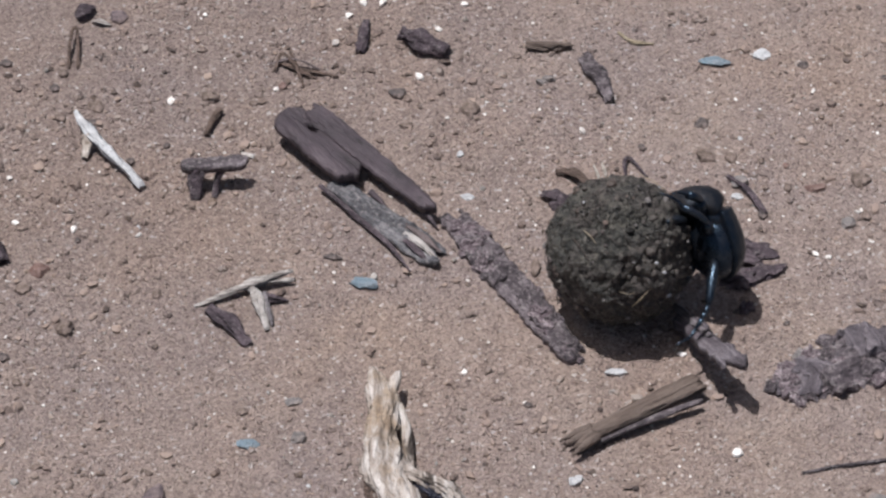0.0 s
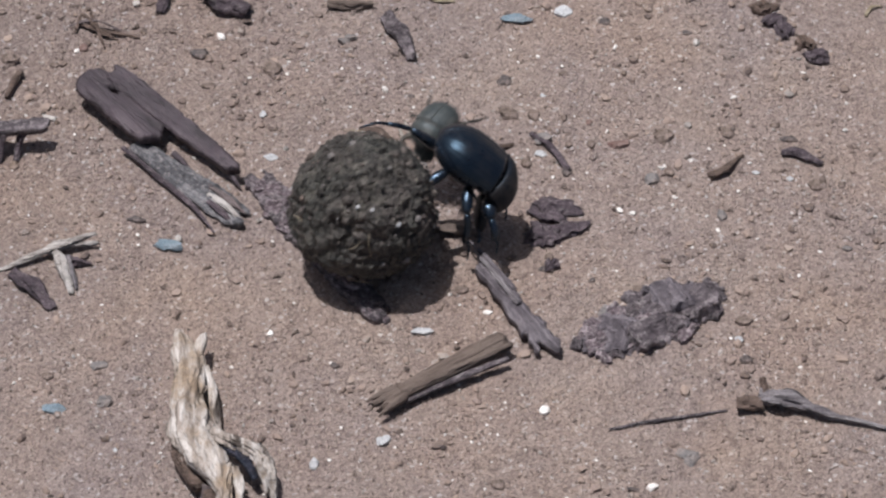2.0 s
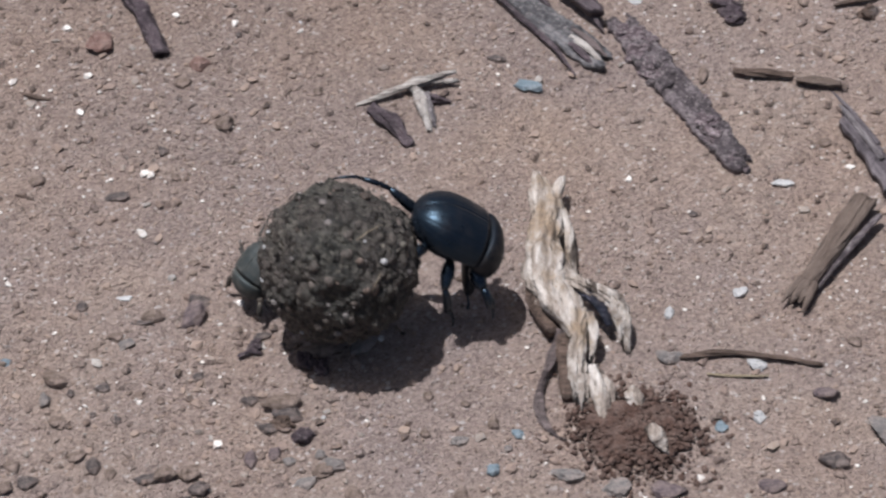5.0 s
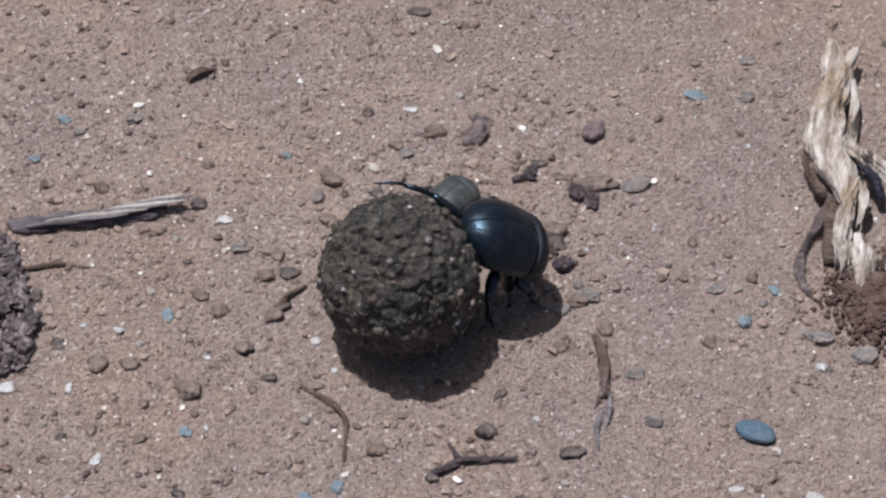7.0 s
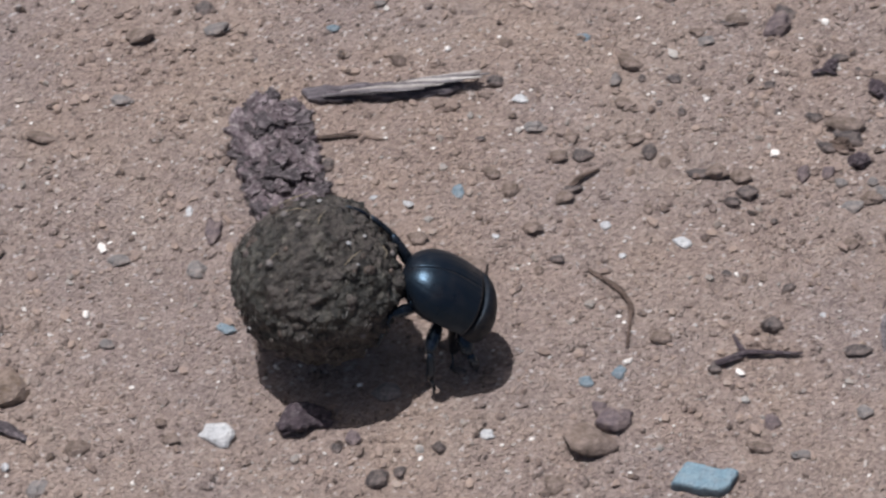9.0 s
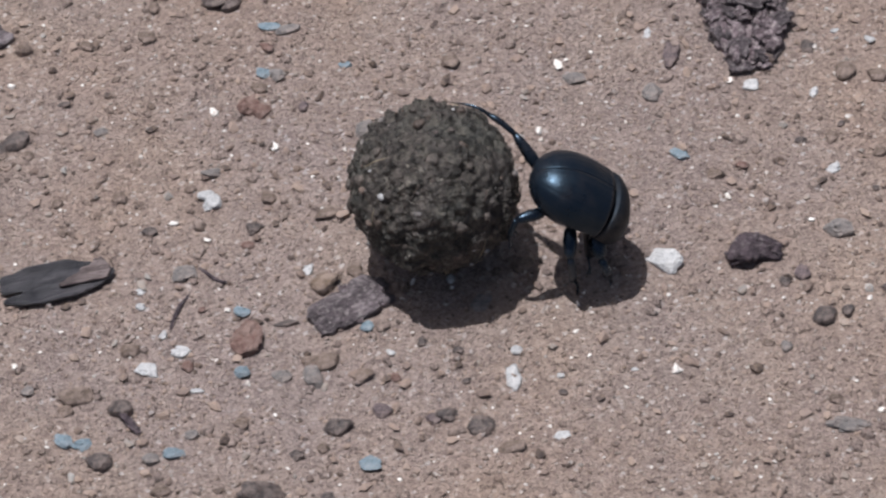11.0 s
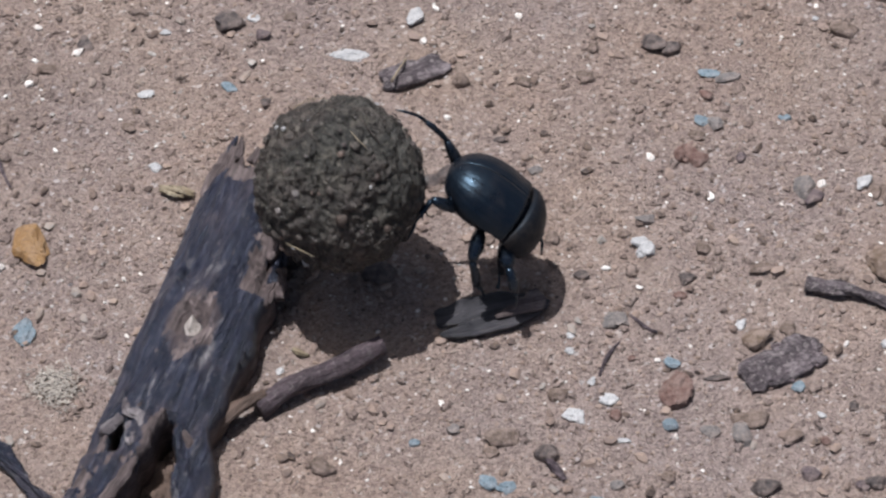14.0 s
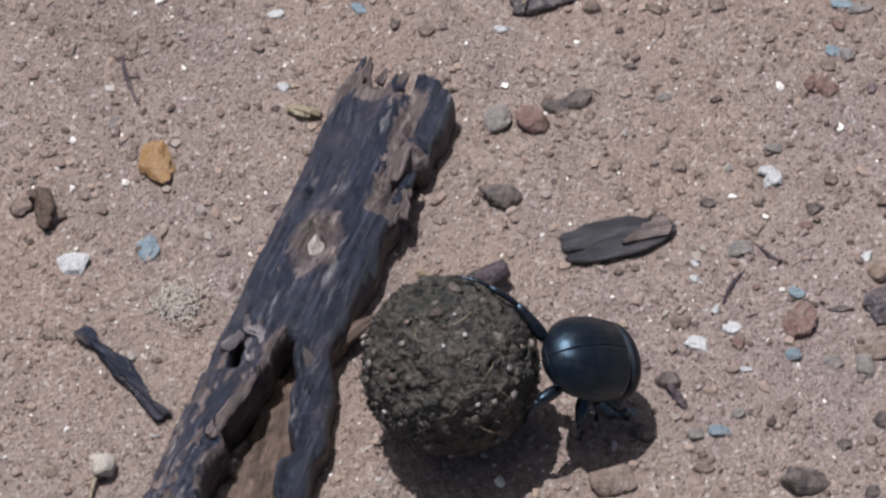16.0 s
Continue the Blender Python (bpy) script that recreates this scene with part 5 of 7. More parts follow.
def lichen_tuft():
    rng = random.Random(12)
    tuft = bmesh.new()
    for k in range(230):
        x, y = rng.choice((-2.5, 0.5, 3.0)) + rng.gauss(0, 1.6), rng.choice((-2.2, 0.4, 2.6)) + rng.gauss(0, 1.5)
        made = tube([(x, y, 0), (x + rng.uniform(-1, 1), y + rng.uniform(-1, 1), 1), (x + rng.uniform(-2.5, 2.5), y + rng.uniform(-2.5, 2.5), rng.uniform(0.5, 2.2))], [0.17, 0.15, 0.07], 5)
        mesh = bpy.data.meshes.new("lichen")
        made.to_mesh(mesh)
        made.free()
        tuft.from_mesh(mesh)
        bpy.data.meshes.remove(mesh)
    return tagged(grounded(part("lichen", tuft, LICHEN), -396, -368, 0), "pale tuft of dry lichen on the sand", "lichen", kind="stuff")


lichen_tuft()
egg = tagged(grounded(part("blue_pebble", lump((5.2, 3.2, 1.6), 77, 0.06, 4), SLATE_BLUE), 1, -165, -12, 1.2), "smooth oval slate blue pebble", "pebble")
chip = tagged(grounded(part("blue_chip", slab(16, 9, lambda u, v: abs(v) < 3.5 + 0.3 * crumble(u, v, 5, 3) and 1.4 + 0.3 * v < u < 14.4 + 0.3 * v and u - v < 15.5, lambda u, v: 2.4 + 0.05 * u + 0.5 * crumble(u, v, 3, 3), -0.4, 0.35), PALE_BLUE), -68, -229, 2, 0.0), "thick pale blue rectangular chip of stone", "stone chip")

# things that the beetle moves
fallen_bark = tagged(part("fallen_bark", slab(45, 11, torn(45, 8.6, 31, 0.5, (0.45, 1.05)), crust(2.0, 32, 0.5), -1.5), DARK_WOOD), "grey pointed splinter of bark tipped over by the beetle", "bark")
for k in range(2):
    part("frayed_strip", gnarled([(-4 + 5 * k, 2.4 - 1.6 * k, 1.6), (-18 + 2 * k, 2.0 - 1.3 * k, 2.2), (-26 + 5 * k, 1.2 - 0.8 * k, 2.4)], [1.0, 0.8, 0.2], 160 + k, 0.6, 0.7), GREY_WOOD if k % 2 else DARK_WOOD, fallen_bark)
loose_stick = tagged(new("loose_stick"), "brown broken stick with a split end, pushed round by the beetle", "stick")
part("wood", gnarled([(-18, 0, 0), (-8, 0.3, 0.3), (6, 0.3, 0.3), (19, 0.2, 0.4)], [2.2, 2.7, 3.3, 3.6], 21, 0.35, 0.6, 0.3, 40, 10, 1.5, 0.15), STICK_BROWN, loose_stick)
part("split_side", gnarled([(-15, -2.6, -0.8), (-4, -3.2, -0.4), (8, -4.4, 0.0), (16, -5.6, 0.4)], [0.6, 0.9, 1.1, 0.9], 26, 0.4, 0.8, 0.4, 28, 8, 0.8), BARK_GREY, loose_stick)
for k in range(4):
    part("split_end", root([(-14, 1.8 - 1.2 * k, 0.5), (-19 - k % 2, 2.4 - 1.7 * k, 0.2), (-23 + k % 3, 3.0 - 2.0 * k, -0.8)], [1.2, 0.9, 0.3], 22 + k, 0.2), STICK_BROWN, loose_stick)


def pod_inside(u, v):
    f = u / 29
    half = 5.6 * math.sin(math.pi * min(1, 0.12 + 0.9 * f)) ** 0.55
    if u < 12 and abs(v + 1.4 - 0.1 * u) < 0.9 * (1 - u / 12.5):
        return False
    return abs(v) < half * (1 + 0.1 * crumble(u, v, 4, 4)) and u > 1.2 + 1.2 * crumble(0, v, 8, 1.5)


pod = tagged(part("seed_pod", slab(29, 13, pod_inside, lambda u, v: 0.35 + 0.9 * (v / 5) ** 2 + 0.4 * crumble(u * 0.4, v, 6, 2.5), lambda u, v: -0.5 + 0.7 * (v / 5) ** 2, 0.5), POD_BLACK), "flat blackish split seed pod on the sand", "seed pod")
part("tan_tip", slab(16, 8, lambda u, v: -3.0 < v < -3.0 + 0.52 * (u - 0.5) + 1.2 * crumble(u, v, 9, 1.5) and u < 15.0 - 0.5 * abs(v), lambda u, v: 0.75 + 0.5 * crumble(u, v, 5, 2), -0.3, 0.4), RAW_WOOD, pod).matrix_basis = pose(0.0062, 0.0004, 0.0010)

# ---- stones ----
stone(6.3, 79.3, (6.5, 4.5), "dark", turn=-1)
stone(26.9, 73.3, (5.8, 6.1), "brown", turn=-1)
stone(-47.4, 78.4, (5.7, 5.1), "brown", turn=-1)
stone(-79.6, 74.0, (5.6, 5.0), "brown", turn=-1)
stone(-55.4, -75.1, (6.6, 8.3), "purple", turn=-1)
stone(-31.8, -55.5, (7.5, 4.1), "blue", turn=-1)
stone(-18.4, -52.9, (5.2, 4.9), "grey", turn=-1)
stone(-1.7, 3.1, (8.1, 5.4), "blue", turn=-1)
stone(-10.9, 13.2, (4.7, 2.7), "dark", turn=-1)
stone(54.6, -68.1, (4.2, 4.1), "white", turn=-1)
stone(36.4, -77.2, (2.7, 4.8), "white", turn=-1)
stone(111.5, 97.2, (4.9, 4.9), "white", turn=-1)
stone(96.9, 94.3, (9.8, 4.5), "blue", turn=-1)
stone(123.1, 93.5, (4.1, 2.9), "dark", turn=-1)
stone(137.1, 45.5, (5.6, 5.6), "brown", turn=-1)
stone(123.4, 42.3, (7.9, 3.2), "red", turn=-1)
stone(125.4, -14.4, (4.3, 4.2), "brown", turn=-1)
stone(132.0, 28.2, (5.5, 4.7), "grey", turn=-1)
stone(136.9, 30.6, (3.2, 3.6), "brown", turn=-1)
stone(154.7, 46.3, (4.5, 5.6), "brown", turn=-1)
stone(93.7, 54.1, (5.6, 4.8), "brown", turn=-1)
stone(49.4, 87.0, (4.1, 2.9), "grey", turn=-1)
stone(26.5, 36.8, (4.0, 2.8), "white", turn=-1)
stone(-83.0, -14.5, (5.4, 5.4), "brown", turn=-1)
stone(117.3, -22.5, (8.9, 5.0), "grey", turn=-1)
stone(65.9, -29.3, (6.1, 3.4), "white", turn=-1)
stone(135.0, -74.2, (6.7, 4.8), "grey", turn=-1)
stone(40.5, 96.6, (3.3, 2.3), "brown", turn=-1)
stone(-27.0, 82.8, (2.9, 3.2), "red", turn=-1)
stone(8.8, 77.2, (2.6, 2.8), "brown", turn=-1)
stone(146.5, 88.2, (2.9, 1.9), "dark", turn=-1)
stone(8.9, 65.9, (3.9, 2.3), "brown", turn=-1)
stone(101.7, 38.4, (4.4, 2.8), "white", turn=-1)
stone(42.3, -41.7, (3.0, 2.1), "dark", turn=-1)
stone(-33.7, -44.1, (3.6, 2.6), "brown", turn=-1)
stone(-57.3, -66.8, (3.0, 2.1), "brown", turn=-1)
stone(24.1, 54.4, (2.6, 2.8), "white", turn=-1)
stone(-59.0, 58.0, (2.2, 2.8), "dark", turn=-1)
stone(115.9, 51.0, (2.2, 2.8), "red", turn=-1)
stone(109.8, 70.9, (3.2, 1.9), "brown", turn=-1)
stone(150.2, 13.8, (3.1, 4.7), "grey", turn=-4)
stone(177.7, 25.2, (5.5, 5.5), "brown", turn=-4)
stone(170.5, 27.7, (2.2, 2.6), "white", turn=-4)
stone(161.3, 30.3, (2.8, 2.0), "white", turn=-4)
stone(152.2, -40.7, (4.2, 3.4), "dark", turn=-4)
stone(151.0, -33.4, (3.0, 3.0), "white", turn=-4)
stone(152.7, -26.4, (5.5, 3.4), "brown", turn=-4)
stone(112.9, -9.8, (2.5, 2.2), "dark", turn=-4)
stone(146.3, -11.1, (3.1, 1.8), "brown", turn=-4)
stone(93.2, 68.2, (3.9, 4.0), "dark", turn=-4)
stone(47.8, 85.0, (4.9, 3.6), "grey", turn=-4)
stone(168.1, 49.4, (3.2, 2.8), "brown", turn=-4)
stone(184.9, 25.6, (2.2, 2.8), "brown", turn=-4)
stone(171.6, 43.7, (6.4, 2.8), "dark", turn=-4)
stone(183.9, 0.9, (3.4, 2.7), "grey", turn=-4)
stone(163.6, -24.2, (4.6, 3.8), "brown", turn=-4)
stone(58.8, -110.5, (4.0, 3.9), "white", turn=-1)
stone(49.5, -114.6, (4.0, 3.9), "blue", turn=-1)
stone(58.6, -92.8, (5.5, 5.4), "white", turn=-1)
stone(75.6, -102.1, (7.5, 4.7), "purple", turn=-1)
stone(92.3, -113.7, (11.4, 8.2), "grey", turn=-1)
stone(78.3, -123.8, (7.8, 7.1), "dark", turn=-1)
stone(124.6, -111.3, (4.9, 4.3), "brown", turn=-1)
stone(101.1, -121.1, (2.6, 3.9), "white", turn=-1)
stone(110.3, -122.5, (5.7, 5.0), "brown", turn=-1)
stone(36.2, -92.7, (6.4, 4.0), "grey", turn=-1)
stone(-50.1, -115.2, (1.4, 1.7), "white", turn=-1)
stone(119.1, -85.5, (4.9, 1.7), "dark", turn=-1)
stone(100.7, -6.0, (5.2, 3.1), "dark", turn=-1)
stone(139.5, -95.2, (4.1, 4.0), "brown", turn=-1)
stone(-24.0, -107.0, (3.1, 3.6), "brown", turn=-1)
stone(-3.8, -123.4, (2.3, 2.8), "grey", turn=-1)
stone(-85.1, -82.7, (6.7, 8.3), "purple", turn=0)
stone(-67.4, -129.8, (4.5, 6.0), "purple", turn=0)
stone(-103.6, -77.5, (4.1, 2.2), "white", turn=0)
stone(-95.5, 0.6, (4.6, 4.6), "brown", turn=0)
stone(-91.4, 8.1, (5.2, 5.4), "red", turn=0)
stone(-7.1, -130.1, (3.9, 4.2), "blue", turn=0)
stone(-92.5, -137.2, (8.4, 3.5), "dark", turn=0)
stone(-99.3, -86.1, (6.4, 1.7), "dark", turn=0)
stone(-104.7, -90.7, (4.3, 2.9), "brown", turn=0)
stone(-58.7, -1.5, (2.7, 3.0), "brown", turn=0)
stone(-98.4, -25.1, (3.0, 3.8), "dark", turn=0)
stone(-94.4, -34.6, (3.0, 3.0), "brown", turn=0)
stone(-87.1, -64.5, (4.1, 2.1), "brown", turn=0)
stone(94.9, -129.3, (4.2, 3.5), "brown", turn=0)
stone(61.8, -132.3, (8.4, 4.2), "purple", turn=0)
stone(-14.7, -109.5, (3.1, 2.3), "brown", turn=0)
stone(-53.4, -136.3, (7.0, 3.8), "grey", turn=2)
stone(12.2, -131.3, (8.4, 4.9), "grey", turn=2)
stone(-116.8, -120.1, (5.1, 4.2), "brown", turn=2)
stone(-130.4, -37.7, (5.1, 3.7), "brown", turn=2)
stone(-108.8, -42.3, (7.7, 3.3), "dark", turn=2)
stone(-114.3, -81.2, (3.8, 4.0), "dark", turn=2)
stone(23.8, -135.1, (8.4, 5.2), "grey", turn=2)
stone(36.1, -136.0, (8.4, 5.2), "purple", turn=2)
stone(-126.6, -134.3, (5.0, 4.2), "brown", turn=2)
stone(-88.5, -135.9, (7.0, 5.2), "brown", turn=2)
stone(-15.3, -70.5, (1.5, 1.7), "white", turn=2)
stone(83.3, -83.6, (4.3, 3.6), "brown", turn=2)
stone(-118.4, 14.2, (7.7, 11.5), "red", turn=2)
stone(-20.0, -40.1, (5.4, 3.4), "grey", turn=10)
stone(-96.1, -83.8, (5.6, 5.5), "brown", turn=10)
stone(-149.7, -122.5, (5.5, 4.0), "dark", turn=10)
stone(-142.0, -126.5, (4.3, 3.2), "white", turn=10)
stone(-132.0, -101.3, (4.4, 2.9), "blue", turn=10)
stone(-195.2, -116.2, (3.8, 3.6), "blue", turn=10)
stone(-63.7, -179.3, (6.1, 5.2), "dark", turn=10)
stone(-46.4, -130.5, (6.6, 4.6), "grey", turn=10)
stone(-1.0, -118.5, (3.7, 5.0), "blue", turn=10)
stone(-15.4, -121.4, (4.9, 3.2), "grey", turn=10)
stone(13.6, -140.5, (2.8, 3.2), "white", turn=10)
stone(-1.0, -183.3, (4.7, 1.8), "white", turn=10)
stone(-181.8, -191.2, (4.4, 4.5), "white", turn=10)
stone(-137.8, -182.2, (7.5, 6.3), "brown", turn=10)
stone(-175.6, -122.0, (5.2, 4.7), "brown", turn=10)
stone(-147.3, -225.0, (6.5, 6.1), "grey", turn=10)
stone(-95.7, -203.5, (3.8, 4.5), "blue", turn=10)
stone(-102.6, -208.6, (3.8, 3.8), "blue", turn=10)
stone(-97.5, -215.5, (3.8, 4.8), "purple", turn=10)
stone(-42.2, -180.7, (6.6, 4.5), "dark", turn=10)
stone(-52.0, -93.4, (12.3, 6.2), "brown", turn=10)
stone(-148.6, -160.3, (3.7, 5.3), "blue", turn=10)
stone(-128.1, -166.6, (5.1, 4.9), "brown", turn=10)
stone(-14.6, -138.9, (4.3, 3.9), "brown", turn=10)
stone(-172.9, -96.8, (5.3, 4.0), "grey", turn=10)
stone(-190.8, -100.8, (4.4, 3.7), "blue", turn=10)
stone(-150.9, -108.7, (3.8, 3.3), "brown", turn=10)
stone(-67.0, -88.9, (5.0, 2.6), "dark", turn=10)
stone(-13.2, -40.4, (2.1, 2.6), "brown", turn=10)
stone(-159.4, -167.4, (3.1, 2.6), "white", turn=10)
stone(-135.9, -171.3, (2.0, 1.7), "white", turn=10)
stone(-52.4, -172.3, (2.2, 2.0), "white", turn=10)
stone(-122.5, -178.9, (2.8, 2.3), "brown", turn=10)
stone(-119.3, -174.5, (3.9, 2.8), "dark", turn=10)
stone(-24.4, -119.8, (3.2, 3.2), "brown", turn=10)
stone(-7.6, -116.1, (4.3, 3.6), "brown", turn=10)
stone(17.7, -181.3, (4.7, 3.4), "white", turn=10)
stone(-36.2, -198.8, (4.1, 4.1), "grey", turn=10)
stone(-23.9, -167.1, (5.6, 4.2), "grey", turn=10)
stone(-104.2, -168.3, (2.0, 2.0), "white", turn=10)
stone(-135.5, -195.5, (4.4, 3.1), "blue", turn=10)
stone(-182.5, -160.8, (3.7, 3.9), "dark", turn=10)
stone(-175.7, -215.5, (3.0, 3.1), "red", turn=10)
stone(-182.1, -249.1, (8.9, 7.7), "white", turn=13)
stone(-122.3, -139.7, (6.0, 4.3), "dark", turn=13)
stone(-106.2, -133.5, (4.9, 5.0), "dark", turn=13)
stone(-40.8, -140.0, (5.1, 6.0), "brown", turn=13)
stone(-91.1, -159.8, (3.9, 4.2), "white", turn=13)
stone(-110.5, -160.3, (3.1, 2.8), "white", turn=13)
stone(-88.8, -190.5, (6.3, 4.8), "brown", turn=13)
stone(-203.8, -201.9, (5.0, 7.6), "grey", turn=13)
stone(-203.1, -190.4, (3.9, 7.0), "purple", turn=13)
stone(-85.0, -77.8, (5.9, 4.8), "dark", turn=13)
stone(-61.5, -127.3, (4.0, 4.6), "purple", turn=13)
stone(-122.4, -151.7, (5.1, 3.9), "dark", turn=13)
stone(-62.4, -166.2, (4.2, 2.8), "dark", turn=13)
stone(-190.2, -217.8, (4.4, 4.1), "blue", turn=13)
stone(-180.8, -220.5, (4.9, 3.4), "brown", turn=13)
stone(-136.2, -134.2, (6.6, 3.9), "grey", turn=13)
stone(-47.5, -215.0, (6.7, 3.4), "grey", turn=13)
stone(-24.5, -206.5, (8.1, 6.1), "brown", turn=13)
stone(-56.7, -208.0, (4.9, 4.4), "purple", turn=13)
stone(-185.7, -104.4, (3.5, 2.9), "grey", turn=13)
stone(-228.7, -118.6, (5.3, 4.4), "dark", turn=13)
stone(-31.0, -153.0, (5.6, 3.8), "grey", turn=13)
stone(-79.8, -140.2, (5.7, 5.3), "dark", turn=13)
stone(-68.8, -110.6, (4.3, 3.6), "dark", turn=13)
stone(-148.3, -141.6, (2.6, 2.0), "dark", turn=13)
stone(-41.8, -91.4, (8.7, 5.5), "grey", turn=13)
stone(-61.2, -111.9, (10.1, 7.2), "brown", turn=13)
stone(-142.4, -250.4, (6.1, 6.3), "dark", turn=16)
stone(-96.9, -225.9, (16.1, 11.1), "brown", turn=16)
stone(-82.3, -135.5, (6.5, 5.7), "brown", turn=16)
stone(-151.3, -241.1, (4.0, 4.4), "purple", turn=16)
stone(-154.4, -244.6, (3.2, 3.7), "dark", turn=16)
stone(-196.6, -249.7, (3.8, 3.4), "brown", turn=16)
stone(-193.1, -253.6, (5.4, 4.7), "brown", turn=16)
stone(-122.7, -154.1, (5.1, 4.6), "brown", turn=16)
stone(-73.9, -196.1, (4.1, 4.1), "dark", turn=16)
stone(-93.3, -218.4, (9.5, 8.4), "purple", turn=16)
stone(-57.2, -215.9, (7.0, 4.0), "brown", turn=16)
stone(-102.3, -239.5, (5.3, 6.0), "brown", turn=16)
stone(-219.0, -276.8, (4.8, 5.0), "grey", turn=16)
stone(-239.1, -155.4, (6.3, 4.3), "grey", turn=16)
stone(-254.2, -172.6, (9.4, 3.9), "brown", turn=16)
stone(-223.9, -125.7, (7.3, 5.1), "grey", turn=16)
stone(-241.4, -133.1, (8.1, 6.2), "brown", turn=16)
stone(-49.1, -132.3, (5.6, 4.9), "brown", turn=16)
stone(-71.0, -137.5, (2.0, 2.3), "brown", turn=16)
stone(-168.6, -167.9, (2.3, 2.0), "white", turn=16)
stone(-211.1, -184.9, (2.0, 3.5), "white", turn=16)
stone(-51.1, -148.8, (4.2, 3.5), "brown", turn=16)
stone(-293.4, -242.0, (6.4, 5.5), "red", turn=22)
stone(-265.1, -307.1, (9.5, 7.3), "red", turn=22)
stone(-263.1, -314.5, (5.0, 4.6), "blue", turn=22)
stone(-204.0, -293.3, (3.7, 6.6), "white", turn=22)
stone(-206.0, -285.4, (3.4, 3.3), "white", turn=22)
stone(-260.2, -282.7, (2.9, 3.0), "white", turn=22)
stone(-286.8, -293.5, (6.2, 6.0), "grey", turn=22)
stone(-251.3, -231.1, (3.9, 5.2), "white", turn=22)
stone(-247.5, -232.6, (3.3, 5.8), "brown", turn=22)
stone(-263.6, -238.3, (6.3, 7.6), "grey", turn=22)
stone(-291.7, -270.3, (5.2, 4.1), "white", turn=22)
stone(-246.6, -305.2, (8.7, 5.3), "brown", turn=22)
stone(-222.6, -204.9, (6.9, 4.2), "grey", turn=22)
stone(-277.4, -265.7, (4.6, 3.4), "brown", turn=22)
stone(-138.1, -247.3, (3.2, 4.0), "dark", turn=22)
stone(-262.3, -265.3, (6.2, 3.4), "brown", turn=22)
stone(-315.0, -214.3, (7.1, 5.6), "dark", turn=22)
stone(-298.0, -216.7, (7.0, 3.5), "blue", turn=22)
stone(-119.2, -257.7, (7.1, 8.2), "grey", turn=22)
stone(-282.7, -189.2, (2.0, 2.0), "white", turn=22)
stone(-275.0, -189.4, (7.1, 5.3), "brown", turn=22)
stone(-270.5, -175.7, (5.7, 3.6), "brown", turn=22)
stone(-253.0, -210.9, (4.5, 5.2), "brown", turn=22)
stone(-294.4, -230.8, (4.2, 3.5), "blue", turn=22)
stone(-145.9, -199.7, (4.1, 3.1), "brown", turn=22)
stone(-168.7, -273.1, (3.2, 2.2), "brown", turn=22)
stone(-193.9, -288.5, (2.4, 2.2), "white", turn=22)
stone(-178.6, -280.6, (2.6, 1.2), "white", turn=22)
stone(-249.6, -278.4, (4.0, 5.0), "brown", turn=22)
stone(-218.4, -290.6, (2.6, 3.0), "dark", turn=22)
stone(-253.9, -311.7, (5.3, 3.3), "grey", turn=22)
stone(-227.1, -291.8, (2.6, 2.6), "dark", turn=22)
stone(-191.6, -292.8, (2.6, 2.2), "dark", turn=22)
stone(-228.8, -312.5, (5.7, 4.2), "purple", turn=22)
stone(-213.7, -308.1, (5.2, 3.9), "dark", turn=22)
stone(-132.5, -271.9, (3.9, 3.3), "brown", turn=22)
stone(-99.9, -267.3, (2.6, 2.1), "white", turn=22)
stone(-164.9, -203.2, (3.8, 2.3), "dark", turn=22)
stone(-126.6, -277.5, (10.4, 3.9), "grey", turn=22)
stone(-235.1, -252.1, (12.3, 11.0), "tan", turn=26)
stone(-289.8, -242.0, (5.7, 5.1), "red", turn=26)
stone(-244.9, -231.4, (3.2, 7.4), "brown", turn=26)
stone(-270.0, -299.0, (4.5, 3.6), "blue", turn=26)
stone(-206.1, -308.7, (7.2, 6.1), "dark", turn=26)
stone(-236.6, -321.3, (6.7, 4.8), "dark", turn=26)
stone(-284.2, -321.5, (5.5, 5.5), "white", turn=26)
stone(-278.8, -314.5, (6.0, 3.9), "white", turn=26)
stone(-295.8, -334.9, (10.4, 5.5), "brown", turn=26)
stone(-307.1, -337.7, (3.9, 3.3), "grey", turn=26)
stone(-293.2, -347.1, (4.4, 5.2), "blue", turn=26)
stone(-283.0, -349.6, (7.2, 5.5), "dark", turn=26)
stone(-268.6, -341.1, (5.7, 3.9), "blue", turn=26)
stone(-290.0, -318.3, (6.0, 4.6), "brown", turn=26)
stone(-277.6, -275.1, (4.0, 4.7), "dark", turn=26)
stone(-310.7, -214.2, (6.4, 4.9), "dark", turn=26)
stone(-227.6, -272.9, (2.6, 2.6), "white", turn=26)
stone(-355.8, -286.5, (7.4, 8.4), "grey", turn=26)
stone(-347.2, -283.5, (9.0, 8.0), "red", turn=26)
stone(-343.0, -306.1, (9.9, 7.4), "dark", turn=26)
stone(-368.3, -261.4, (3.9, 2.8), "white", turn=26)
stone(-276.7, -220.9, (3.6, 2.3), "blue", turn=26)
stone(-290.5, -230.5, (4.1, 3.4), "grey", turn=26)
stone(-327.8, -221.8, (3.1, 3.8), "brown", turn=26)
stone(-216.9, -310.3, (3.6, 2.9), "purple", turn=26)
stone(-300.1, -285.1, (3.7, 3.0), "dark", turn=26)
stone(-270.8, -323.1, (3.9, 1.5), "white", turn=26)
stone(-240.8, -292.2, (3.7, 3.6), "blue", turn=26)
stone(-284.6, -334.3, (6.0, 6.5), "dark", turn=26)
